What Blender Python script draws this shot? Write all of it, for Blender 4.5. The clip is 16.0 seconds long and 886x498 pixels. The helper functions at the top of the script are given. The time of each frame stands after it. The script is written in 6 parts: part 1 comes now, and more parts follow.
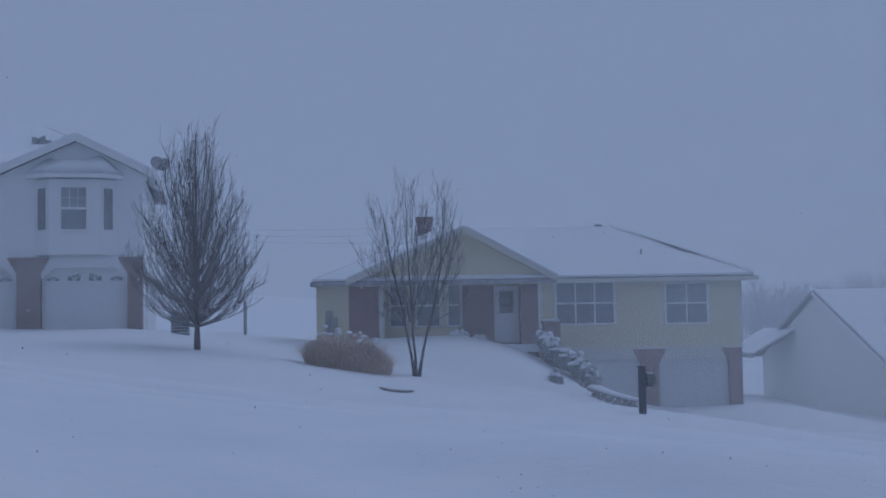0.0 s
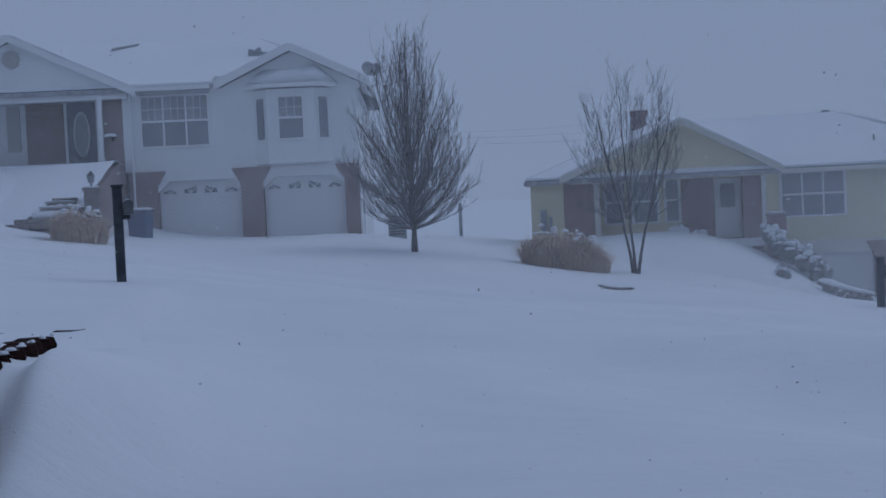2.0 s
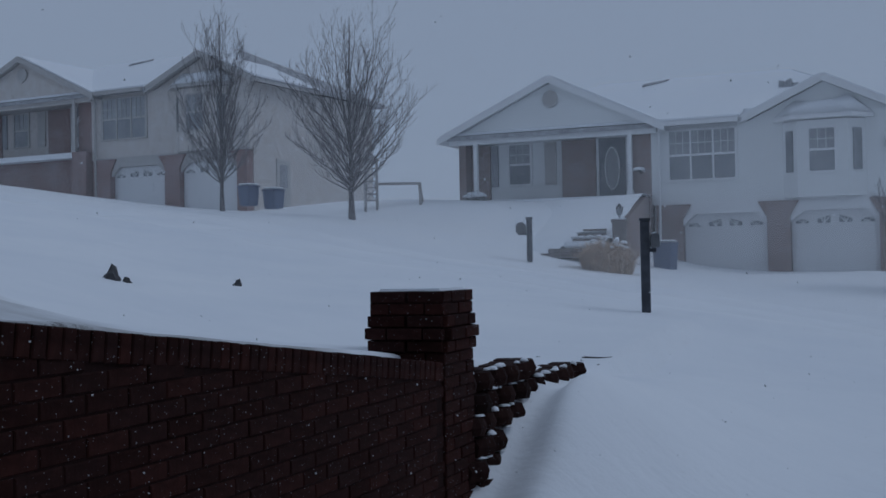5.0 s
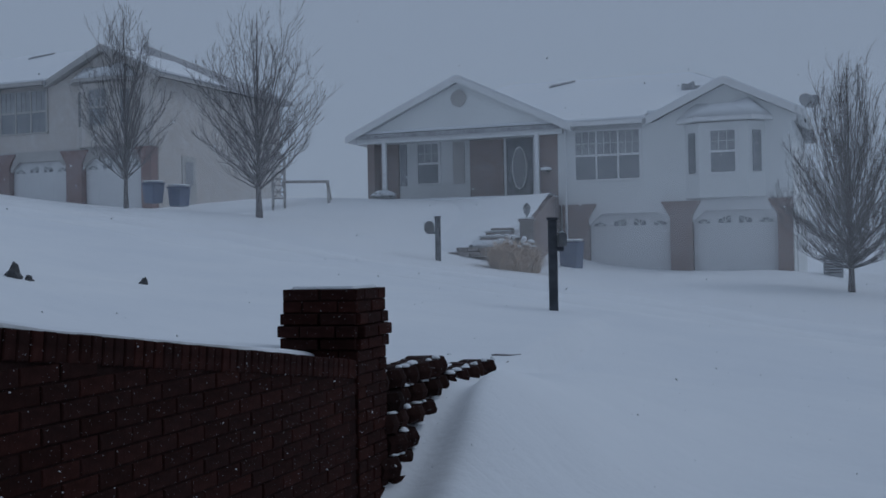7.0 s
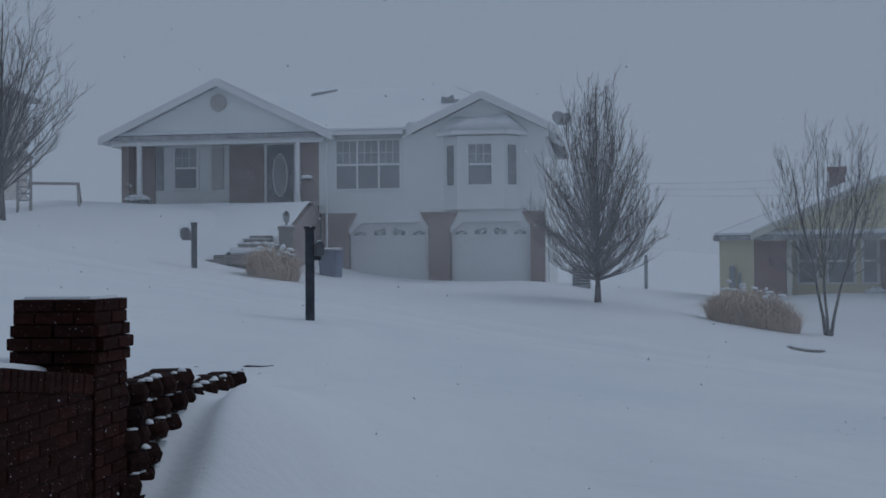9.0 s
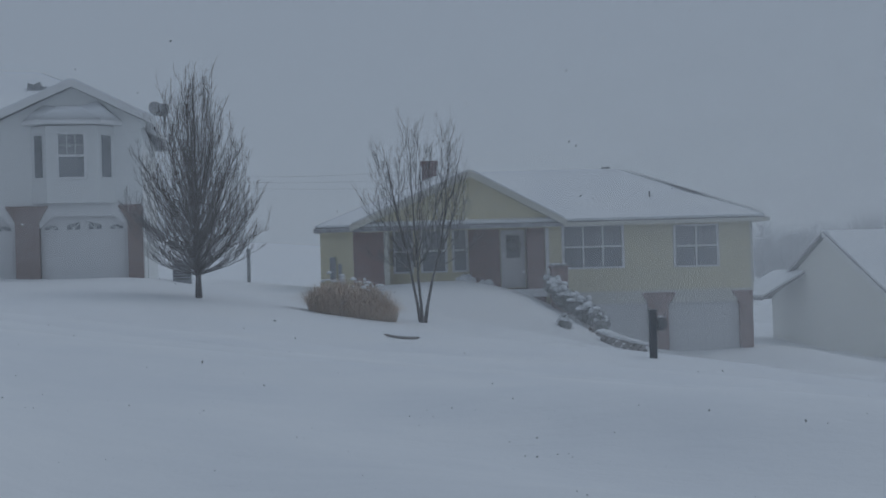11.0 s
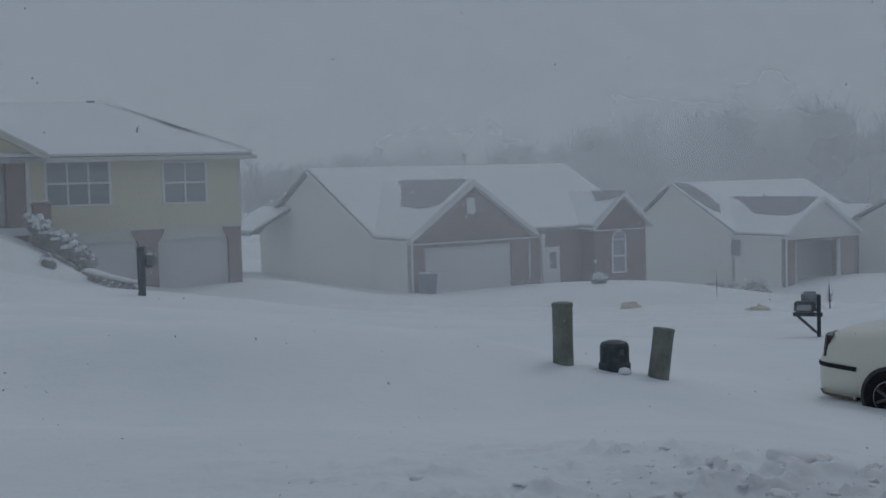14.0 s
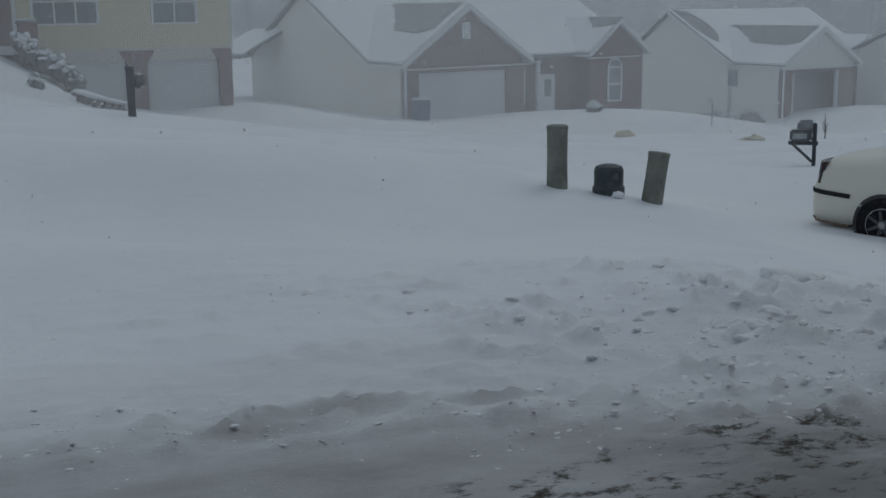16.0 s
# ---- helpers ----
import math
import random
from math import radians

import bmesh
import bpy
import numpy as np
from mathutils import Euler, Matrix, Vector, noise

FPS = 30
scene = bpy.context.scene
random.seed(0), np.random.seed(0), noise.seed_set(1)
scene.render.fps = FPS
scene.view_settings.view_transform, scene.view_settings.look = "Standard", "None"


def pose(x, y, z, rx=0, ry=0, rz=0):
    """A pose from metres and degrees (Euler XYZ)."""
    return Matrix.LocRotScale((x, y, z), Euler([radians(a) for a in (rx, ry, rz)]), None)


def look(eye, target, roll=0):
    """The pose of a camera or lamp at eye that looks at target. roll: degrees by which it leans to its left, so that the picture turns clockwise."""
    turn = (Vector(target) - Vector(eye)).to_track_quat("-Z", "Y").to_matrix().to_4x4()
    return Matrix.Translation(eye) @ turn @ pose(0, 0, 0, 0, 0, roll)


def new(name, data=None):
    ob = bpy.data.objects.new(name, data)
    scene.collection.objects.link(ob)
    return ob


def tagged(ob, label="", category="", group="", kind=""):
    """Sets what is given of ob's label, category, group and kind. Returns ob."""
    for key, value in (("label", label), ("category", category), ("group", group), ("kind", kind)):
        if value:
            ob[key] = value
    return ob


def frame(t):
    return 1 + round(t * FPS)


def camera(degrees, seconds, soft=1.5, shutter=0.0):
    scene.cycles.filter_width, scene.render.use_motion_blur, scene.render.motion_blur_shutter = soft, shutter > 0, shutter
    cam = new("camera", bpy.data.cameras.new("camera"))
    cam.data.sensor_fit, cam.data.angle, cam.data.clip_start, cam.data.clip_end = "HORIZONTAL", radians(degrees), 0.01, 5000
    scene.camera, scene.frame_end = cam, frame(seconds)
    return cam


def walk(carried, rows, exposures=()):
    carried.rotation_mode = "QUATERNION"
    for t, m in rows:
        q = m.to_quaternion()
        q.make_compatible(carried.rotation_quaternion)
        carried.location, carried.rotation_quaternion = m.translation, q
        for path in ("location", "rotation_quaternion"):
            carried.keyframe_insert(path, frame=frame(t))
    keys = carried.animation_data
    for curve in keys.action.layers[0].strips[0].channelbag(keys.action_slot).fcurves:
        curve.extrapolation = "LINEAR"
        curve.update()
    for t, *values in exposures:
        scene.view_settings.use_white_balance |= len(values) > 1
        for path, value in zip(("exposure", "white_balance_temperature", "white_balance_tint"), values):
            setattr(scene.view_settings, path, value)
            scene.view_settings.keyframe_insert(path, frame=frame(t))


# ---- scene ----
cam = camera(41.35, 16.0, soft=1.6)
EYE = 1.7
# seconds, metres from the first standing place, then pitch, roll and yaw in degrees
ROWS = [
    (0.00, -0.022, -0.655, 0.046, 2.925, 0.948, -0.308),
    (0.50, -0.026, -0.535, 0.000, -0.308, 1.531, -0.181),
    (1.00, -0.053, -0.336, -0.001, -0.697, 2.807, -6.932),
    (1.50, -0.190, -0.271, -0.013, -3.135, 1.602, -1.608),
    (2.00, -0.115, -0.149, -0.038, -1.547, 2.735, 10.085),
    (2.50, -0.108, -0.140, -0.015, -1.732, 2.200, 16.745),
    (3.00, -0.101, -0.180, -0.011, 0.897, 1.319, 20.957),
    (3.50, -0.091, -0.245, -0.013, 0.986, 1.198, 26.412),
    (4.00, -0.109, -0.255, -0.008, 1.039, 1.282, 30.485),
    (4.20, -0.105, -0.253, -0.008, 0.889, 1.199, 31.903),
    (4.70, -0.085, -0.270, -0.007, 0.851, 1.169, 34.617),
    (5.25, -0.070, -0.312, -0.012, 0.852, 1.096, 35.316),
    (5.80, -0.063, -0.360, -0.016, 0.853, 1.027, 34.425),
    (6.30, -0.073, -0.371, -0.017, 0.814, 1.009, 32.933),
    (6.50, -0.067, -0.373, -0.008, 0.645, 0.792, 32.271),
    (7.00, -0.082, -0.340, -0.013, 0.715, 1.032, 30.695),
    (7.50, -0.066, -0.317, -0.005, 0.668, 0.891, 28.384),
    (8.00, -0.082, -0.245, -0.001, 0.644, 0.674, 25.521),
    (8.20, -0.086, -0.236, -0.010, 0.860, 0.751, 24.006),
    (8.70, -0.083, -0.216, -0.004, 0.960, 0.555, 20.907),
    (9.25, -0.052, -0.238, 0.015, 0.974, 0.289, 17.266),
    (9.80, -0.017, -0.242, 0.031, 0.875, 0.244, 12.904),
    (10.30, -0.001, -0.170, 0.027, 0.677, 0.632, 7.899),
    (10.50, -0.009, -0.098, 0.022, 0.555, 1.311, 5.539),
    (11.00, 0.004, 0.005, 0.004, 0.321, 1.566, 0.009),
    (11.50, 0.045, 0.022, 0.004, -0.225, 1.465, -5.341),
    (12.00, 0.122, 0.051, -0.018, -0.567, 1.093, -10.384),
    (12.50, 0.069, -0.024, 0.002, -1.115, 1.121, -14.898),
    (13.00, 0.065, -0.061, 0.001, -1.750, 1.369, -18.030),
    (13.50, 0.061, -0.114, -0.003, -2.713, 1.297, -21.256),
    (14.00, 0.030, -0.195, 0.000, -3.422, 1.517, -24.452),
    (14.50, 0.014, -0.254, -0.003, -4.122, 1.655, -27.877),
    (15.00, -0.010, -0.265, -0.021, -5.453, 1.901, -29.911),
    (15.50, 0.028, -0.189, -0.053, -8.624, 2.068, -28.164),
    (16.00, 0.061, -0.101, -0.089, -11.781, 0.786, -24.715),
]
LOOKS = [
    (0.0, -1.76, 4950.0, 18.5), (1.5, -1.75, 5070.0, 16.5), (2.5, -1.74, 5130.0, 16.0), (4.2, -1.73, 5300.0, 13.0),
    (6.3, -1.70, 5470.0, 10.5), (8.2, -1.70, 5570.0, 10.0), (10.3, -1.68, 5800.0, 9.0), (12.5, -1.70, 5900.0, 8.0),
    (14.5, -1.74, 6050.0, 7.5), (15.2, -1.72, 6100.0, 7.0), (16.0, -1.68, 6200.0, 6.5),
]
walk(cam, [(t, pose(x, y, EYE + z, 90 + pitch, roll, yaw)) for t, x, y, z, pitch, roll, yaw in ROWS], LOOKS)

# ---- light: a closed snow sky ----
world = bpy.data.worlds.new("snow_sky")
scene.world = world
world.use_nodes = True
wn, wl = world.node_tree.nodes, world.node_tree.links
wn.clear()
sky = wn.new("ShaderNodeTexSky")
sky.sky_type, sky.sun_disc = "NISHITA", False
sky.sun_elevation, sky.sun_rotation = radians(38), radians(200)
sky_dim = wn.new("ShaderNodeMixRGB")
sky_dim.blend_type = "MULTIPLY"
sky_dim.inputs[0].default_value = 1.0
sky_dim.inputs[2].default_value = (0.08, 0.08, 0.08, 1)
cloud = wn.new("ShaderNodeMixRGB")
cloud.inputs[0].default_value = 0.93
cloud.inputs[2].default_value = (0.83, 0.92, 1.03, 1)
backg = wn.new("ShaderNodeBackground")
w_out = wn.new("ShaderNodeOutputWorld")
wl.new(sky.outputs[0], sky_dim.inputs[1])
wl.new(sky_dim.outputs[0], cloud.inputs[1])
wl.new(cloud.outputs[0], backg.inputs[0])
wl.new(backg.outputs[0], w_out.inputs[0])
sun = new("sun", bpy.data.lights.new("sun", "SUN"))
sun.data.energy, sun.data.angle, sun.data.color = 0.9, radians(25), (1.0, 0.97, 0.93)
sun.matrix_world = look((16, 18, 22), (0, 8, 0))


# ---- materials ----
def material(name, rough=0.8, metal=0.0):
    m = bpy.data.materials.new(name)
    m.use_nodes = True
    b = m.node_tree.nodes["Principled BSDF"]
    b.inputs["Roughness"].default_value, b.inputs["Metallic"].default_value = rough, metal
    return m, m.node_tree.nodes, m.node_tree.links, b


def coords(n, l, scale=(1, 1, 1)):
    c, mp = n.new("ShaderNodeTexCoord"), n.new("ShaderNodeMapping")
    mp.inputs["Scale"].default_value = scale
    l.new(c.outputs["Object"], mp.inputs[0])
    return mp.outputs[0]


def noise_of(n, l, vec, scale, detail=4.0, rough=0.6):
    t = n.new("ShaderNodeTexNoise")
    t.inputs["Scale"].default_value, t.inputs["Detail"].default_value, t.inputs["Roughness"].default_value = scale, detail, rough
    l.new(vec, t.inputs["Vector"])
    return t.outputs[0]


def ramp(n, l, fac, stops):
    r = n.new("ShaderNodeValToRGB")
    els = r.color_ramp.elements
    while len(els) < len(stops):
        els.new(0.5)
    for e, (p, c) in zip(els, stops):
        e.position, e.color = p, (*c, 1)
    l.new(fac, r.inputs[0])
    return r.outputs[0]


def math_of(n, l, op, a, b=None):
    t = n.new("ShaderNodeMath")
    t.operation = op
    for k, v in enumerate((a, b)):
        if v is None:
            continue
        if isinstance(v, (int, float)):
            t.inputs[k].default_value = v
        else:
            l.new(v, t.inputs[k])
    return t.outputs[0]


def mixed(n, l, fac, a, b, blend="MIX"):
    t = n.new("ShaderNodeMixRGB")
    t.blend_type = blend
    for k, v in enumerate((fac, a, b)):
        if isinstance(v, (int, float)):
            t.inputs[k].default_value = v
        elif isinstance(v, tuple):
            t.inputs[k].default_value = (*v, 1)
        else:
            l.new(v, t.inputs[k])
    return t.outputs[0]


def bumped(n, l, b, height, strength=0.3, dist=0.02):
    t = n.new("ShaderNodeBump")
    t.inputs["Strength"].default_value, t.inputs["Distance"].default_value = strength, dist
    l.new(height, t.inputs["Height"])
    l.new(t.outputs[0], b.inputs["Normal"])


def dusted(n, l, colour, vec, amount, scale=6.0, white=(0.78, 0.81, 0.85)):
    """Wind-blown snow sticking to a surface, in patches and as a fine rime; on far things it also paints haze."""
    patches = ramp(n, l, noise_of(n, l, vec, scale, 6.0, 0.7), [(0.42, (0, 0, 0)), (0.72, (1, 1, 1))])
    fac = math_of(n, l, "ADD", math_of(n, l, "MULTIPLY", patches, amount), amount * 0.55)
    return mixed(n, l, fac, colour, white)


def plain(name, colour, rough=0.8, var=0.15, scale=4.0, metal=0.0, rime=0.0, bump=0.15, grain=40.0):
    m, n, l, b = material(name, rough, metal)
    v = coords(n, l)
    dark = tuple(c * (1 - var) for c in colour)
    light = tuple(min(1, c * (1 + var)) for c in colour)
    col = ramp(n, l, noise_of(n, l, v, scale), [(0.3, dark), (0.7, light)])
    fine = noise_of(n, l, v, grain, 3.0)
    col = mixed(n, l, 0.25, col, ramp(n, l, fine, [(0.3, dark), (0.7, light)]))
    if rime:
        col = dusted(n, l, col, v, rime)
    l.new(col, b.inputs["Base Color"])
    bumped(n, l, b, fine, bump, 0.01)
    return m


def siding(name, colour, rime=0.1):
    """Horizontal lap siding, 12 cm to the weather."""
    m, n, l, b = material(name, 0.65)
    v = coords(n, l)
    sep = n.new("ShaderNodeSeparateXYZ")
    l.new(v, sep.inputs[0])
    lap = math_of(n, l, "FRACT", math_of(n, l, "MULTIPLY", sep.outputs[2], 8.3))
    edge = ramp(n, l, lap, [(0.0, (0.90, 0.90, 0.90)), (0.10, (1, 1, 1))])
    col = ramp(n, l, noise_of(n, l, v, 0.9), [(0.3, tuple(c * 0.93 for c in colour)), (0.7, colour)])
    col = mixed(n, l, 1.0, col, edge, "MULTIPLY")
    col = dusted(n, l, col, v, rime, 3.0)
    l.new(col, b.inputs["Base Color"])
    bumped(n, l, b, lap, 0.4, 0.012)
    return m


def brickwork(name, a, bcol, mortar, rime=0.2):
    m, n, l, b = material(name, 0.9)
    v = coords(n, l)
    sep, com = n.new("ShaderNodeSeparateXYZ"), n.new("ShaderNodeCombineXYZ")
    l.new(v, sep.inputs[0])
    l.new(math_of(n, l, "ADD", sep.outputs[0], sep.outputs[1]), com.inputs[0])
    l.new(sep.outputs[2], com.inputs[1])
    t = n.new("ShaderNodeTexBrick")
    t.inputs["Scale"].default_value = 1.0
    t.inputs["Brick Width"].default_value, t.inputs["Row Height"].default_value = 0.21, 0.072
    t.inputs["Mortar Size"].default_value = 0.006
    t.inputs["Color1"].default_value, t.inputs["Color2"].default_value = (*a, 1), (*bcol, 1)
    t.inputs["Mortar"].default_value = (*mortar, 1)
    l.new(com.outputs[0], t.inputs["Vector"])
    tone = ramp(n, l, noise_of(n, l, v, 9.0, 3.0), [(0.35, (0.8, 0.8, 0.8)), (0.65, (1.15, 1.12, 1.1))])
    col = mixed(n, l, 1.0, t.outputs[0], tone, "MULTIPLY")
    col = dusted(n, l, col, v, rime, 0.9)
    l.new(col, b.inputs["Base Color"])
    bumped(n, l, b, t.outputs[1], -0.4, 0.01)
    return m


def snow_material(name, patches=False):
    m, n, l, b = material(name, 0.75)
    v = coords(n, l)
    big = noise_of(n, l, v, 0.35, 5.0)
    fine = noise_of(n, l, v, 9.0, 6.0, 0.7)
    ripple = noise_of(n, l, coords(n, l, (0.7, 2.6, 1.0)), 1.6, 4.0)
    col = ramp(n, l, big, [(0.3, (0.80, 0.83, 0.87)), (0.7, (0.88, 0.90, 0.92))])
    if patches:
        # road grit and bare asphalt where the drive was scraped
        sep = n.new("ShaderNodeSeparateXYZ")
        l.new(v, sep.inputs[0])
        x, y = sep.outputs[0], sep.outputs[1]
        far = math_of(n, l, "SUBTRACT", y, math_of(n, l, "ADD", math_of(n, l, "MULTIPLY", x, 0.10), 2.70))
        inside = ramp(n, l, math_of(n, l, "ADD", math_of(n, l, "MULTIPLY", far, 0.5), 0.5), [(0.38, (1, 1, 1)), (0.54, (0, 0, 0))])
        worn = ramp(n, l, math_of(n, l, "ADD", math_of(n, l, "MULTIPLY", far, 0.25), 0.5), [(0.40, (1, 1, 1)), (0.95, (0, 0, 0))])
        edge = math_of(n, l, "SUBTRACT", math_of(n, l, "ADD", y, math_of(n, l, "MULTIPLY", x, 0.16)), 3.72)
        edge = math_of(n, l, "ADD", edge, math_of(n, l, "MULTIPLY", noise_of(n, l, v, 2.2, 5.0), 0.3))
        scraped = ramp(n, l, math_of(n, l, "ADD", math_of(n, l, "MULTIPLY", edge, 0.5), 0.5), [(0.36, (1, 1, 1)), (0.60, (0, 0, 0))])
        blot = ramp(n, l, noise_of(n, l, coords(n, l, (1.0, 1.9, 1.0)), 4.6, 9.0, 0.80), [(0.515, (0, 0, 0)), (0.58, (1, 1, 1))])
        # bare asphalt in broken spots, thickest along the wheel tracks
        tracks = inside
        for cx, cy, rx, ry in ((2.72, 2.86, 0.40, 0.20), (2.15, 2.84, 0.24, 0.13), (1.70, 2.80, 0.32, 0.10), (2.9, 2.5, 0.8, 0.25)):
            dx = math_of(n, l, "POWER", math_of(n, l, "MULTIPLY", math_of(n, l, "ABSOLUTE", math_of(n, l, "SUBTRACT", x, cx)), 1 / rx), 2.0)
            dy = math_of(n, l, "POWER", math_of(n, l, "MULTIPLY", math_of(n, l, "ABSOLUTE", math_of(n, l, "SUBTRACT", y, cy)), 1 / ry), 2.0)
            patch = ramp(n, l, math_of(n, l, "MULTIPLY", math_of(n, l, "ADD", dx, dy), 0.5), [(0.3, (1, 1, 1)), (0.8, (0, 0, 0))])
            tracks = math_of(n, l, "MAXIMUM", tracks, patch)
        bare = math_of(n, l, "MULTIPLY", tracks, blot)
        grit = ramp(n, l, noise_of(n, l, v, 60.0, 2.0), [(0.35, (0.024, 0.023, 0.022)), (0.7, (0.12, 0.105, 0.08))])
        smear = ramp(n, l, noise_of(n, l, coords(n, l, (0.6, 1.5, 1.0)), 0.9, 6.0, 0.65), [(0.34, (0.35, 0.35, 0.35)), (0.64, (1, 1, 1))])
        # grey of real slush, deepened near the viewpoint to paint vignette and house shade
        slush_shade = math_of(n, l, "ADD", math_of(n, l, "MULTIPLY", worn, 0.20), math_of(n, l, "MULTIPLY", math_of(n, l, "MULTIPLY", scraped, 0.66), smear))
        # two spots blown thin, the drive grey under them
        for cx, cy, rx, ry, deep in ((1.34, 3.58, 0.34, 0.13, 0.60), (0.98, 3.46, 0.30, 0.12, 0.55), (1.85, 3.52, 0.36, 0.07, 0.45), (0.66, 3.14, 0.42, 0.12, 0.6)):
            dx = math_of(n, l, "POWER", math_of(n, l, "MULTIPLY", math_of(n, l, "ABSOLUTE", math_of(n, l, "SUBTRACT", x, cx)), 1 / rx), 2.0)
            dy = math_of(n, l, "POWER", math_of(n, l, "MULTIPLY", math_of(n, l, "ABSOLUTE", math_of(n, l, "SUBTRACT", y, cy)), 1 / ry), 2.0)
            ring = math_of(n, l, "ADD", math_of(n, l, "ADD", dx, dy), math_of(n, l, "MULTIPLY", smear, 0.5))
            spot = ramp(n, l, math_of(n, l, "MULTIPLY", ring, 0.4), [(0.10, (deep, deep, deep)), (0.75, (0, 0, 0))])
            slush_shade = math_of(n, l, "MAXIMUM", slush_shade, spot)
        grime = ramp(n, l, noise_of(n, l, coords(n, l, (1.0, 1.6, 1.0)), 7.0, 7.0, 0.75), [(0.48, (0, 0, 0)), (0.66, (0.45, 0.45, 0.45))])
        slush_shade = math_of(n, l, "MAXIMUM", slush_shade, math_of(n, l, "MULTIPLY", grime, worn))
        col = mixed(n, l, slush_shade, col, (0.17, 0.165, 0.155))
        col = mixed(n, l, bare, col, grit)
    l.new(col, b.inputs["Base Color"])
    h = math_of(n, l, "ADD", math_of(n, l, "MULTIPLY", ripple, 0.45), math_of(n, l, "MULTIPLY", fine, 0.22))
    if patches:
        crust = noise_of(n, l, coords(n, l, (1.0, 1.5, 1.0)), 19.0, 8.0, 0.78)
        h = math_of(n, l, "ADD", h, math_of(n, l, "MULTIPLY", math_of(n, l, "MULTIPLY", crust, worn), 2.0))
    bumped(n, l, b, h, 0.35, 0.10)
    b.inputs["Subsurface Weight"].default_value = 0.0
    b.inputs["Specular IOR Level"].default_value = 0.25
    return m


def bark_material(name, colour, snowy=0.6):
    m, n, l, b = material(name, 0.95)
    v = coords(n, l)
    col = ramp(n, l, noise_of(n, l, v, 12.0), [(0.3, tuple(c * 0.65 for c in colour)), (0.7, tuple(c * 1.35 for c in colour))])
    g, sep = n.new("ShaderNodeNewGeometry"), n.new("ShaderNodeSeparateXYZ")
    l.new(g.outputs["Normal"], sep.inputs[0])
    up = ramp(n, l, sep.outputs[2], [(0.25, (0, 0, 0)), (0.75, (1, 1, 1))])
    clot = ramp(n, l, noise_of(n, l, v, 3.0, 4.0), [(0.38, (0, 0, 0)), (0.6, (1, 1, 1))])
    col = mixed(n, l, math_of(n, l, "MULTIPLY", math_of(n, l, "MULTIPLY", up, clot), snowy), col, (0.78, 0.81, 0.85))
    l.new(col, b.inputs["Base Color"])
    bumped(n, l, b, noise_of(n, l, v, 30.0), 0.4, 0.01)
    return m


def glass_material(name, colour=(0.21, 0.225, 0.24)):
    m, n, l, b = material(name, 0.08)
    v = coords(n, l)
    col = ramp(n, l, noise_of(n, l, v, 1.2), [(0.3, tuple(c * 0.75 for c in colour)), (0.7, tuple(c * 1.3 for c in colour))])
    l.new(dusted(n, l, col, v, 0.10, 4.0), b.inputs["Base Color"])
    return m


def piece_material(name, a, bcol, rough=0.85, specks=0.5):
    """Masonry units, each with its own tone, flecked with snow caught in the pores."""
    m, n, l, b = material(name, rough)
    v = coords(n, l)
    info = n.new("ShaderNodeObjectInfo")
    col = ramp(n, l, info.outputs["Random"], [(0.0, a), (0.55, bcol), (1.0, tuple(c * 0.6 for c in a))])
    blotch = ramp(n, l, noise_of(n, l, v, 14.0, 5.0), [(0.3, (0.55, 0.55, 0.55)), (0.7, (1.3, 1.3, 1.3))])
    col = mixed(n, l, 1.0, col, blotch, "MULTIPLY")
    geo = n.new("ShaderNodeNewGeometry")
    dots = ramp(n, l, noise_of(n, l, geo.outputs["Position"], 105.0, 1.0, 0.3), [(0.735, (0, 0, 0)), (0.79, (1, 1, 1))])
    col = mixed(n, l, math_of(n, l, "MULTIPLY", dots, specks), col, (0.6, 0.62, 0.65))
    l.new(col, b.inputs["Base Color"])
    b.inputs["Specular IOR Level"].default_value = 0.10
    bumped(n, l, b, noise_of(n, l, v, 55.0, 4.0), 0.5, 0.006)
    return m


SNOW = snow_material("snow")
GROUND_SNOW = snow_material("ground_snow", True)
WHITE_SIDING = siding("white_siding", (0.80, 0.82, 0.82), 0.12)
CREAM_SIDING = siding("cream_siding", (0.72, 0.665, 0.44), 0.10)
TAN_SIDING = siding("tan_siding", (0.52, 0.475, 0.43), 0.28)
PALE_SIDING = siding("pale_siding", (0.80, 0.79, 0.73), 0.3)
RED_BRICK = brickwork("red_brick", (0.20, 0.085, 0.07), (0.25, 0.13, 0.11), (0.27, 0.22, 0.21), 0.13)
GREY_BRICK = brickwork("weathered_brick", (0.20, 0.125, 0.105), (0.25, 0.18, 0.16), (0.28, 0.24, 0.23), 0.16)
# greyer brick for far houses: haze mixed into the colour over the real snow
FAR_BRICK = brickwork("haze_paled_brick", (0.19, 0.10, 0.09), (0.23, 0.135, 0.12), (0.23, 0.17, 0.16), 0.15)
# both shingles whitened beyond their snow coat, haze put into the colour
SHINGLES = plain("asphalt_shingles", (0.17, 0.165, 0.17), 0.95, 0.3, 3.0, rime=0.40, grain=25.0, bump=0.5)
FAR_SHINGLES = plain("haze_paled_shingles", (0.17, 0.165, 0.17), 0.95, 0.25, 3.0, rime=0.32, grain=25.0, bump=0.5)
WHITE_TRIM = plain("white_trim", (0.78, 0.79, 0.80), 0.5, 0.06, rime=0.05)
CREAM_TRIM = plain("cream_trim", (0.66, 0.65, 0.58), 0.5, 0.06, rime=0.08)
TAN_TRIM = plain("tan_trim", (0.40, 0.385, 0.37), 0.5, 0.06, rime=0.15)
GARAGE_WHITE = plain("garage_door_paint", (0.70, 0.71, 0.72), 0.45, 0.06, 1.0, rime=0.08)
GLASS = glass_material("window_glass")
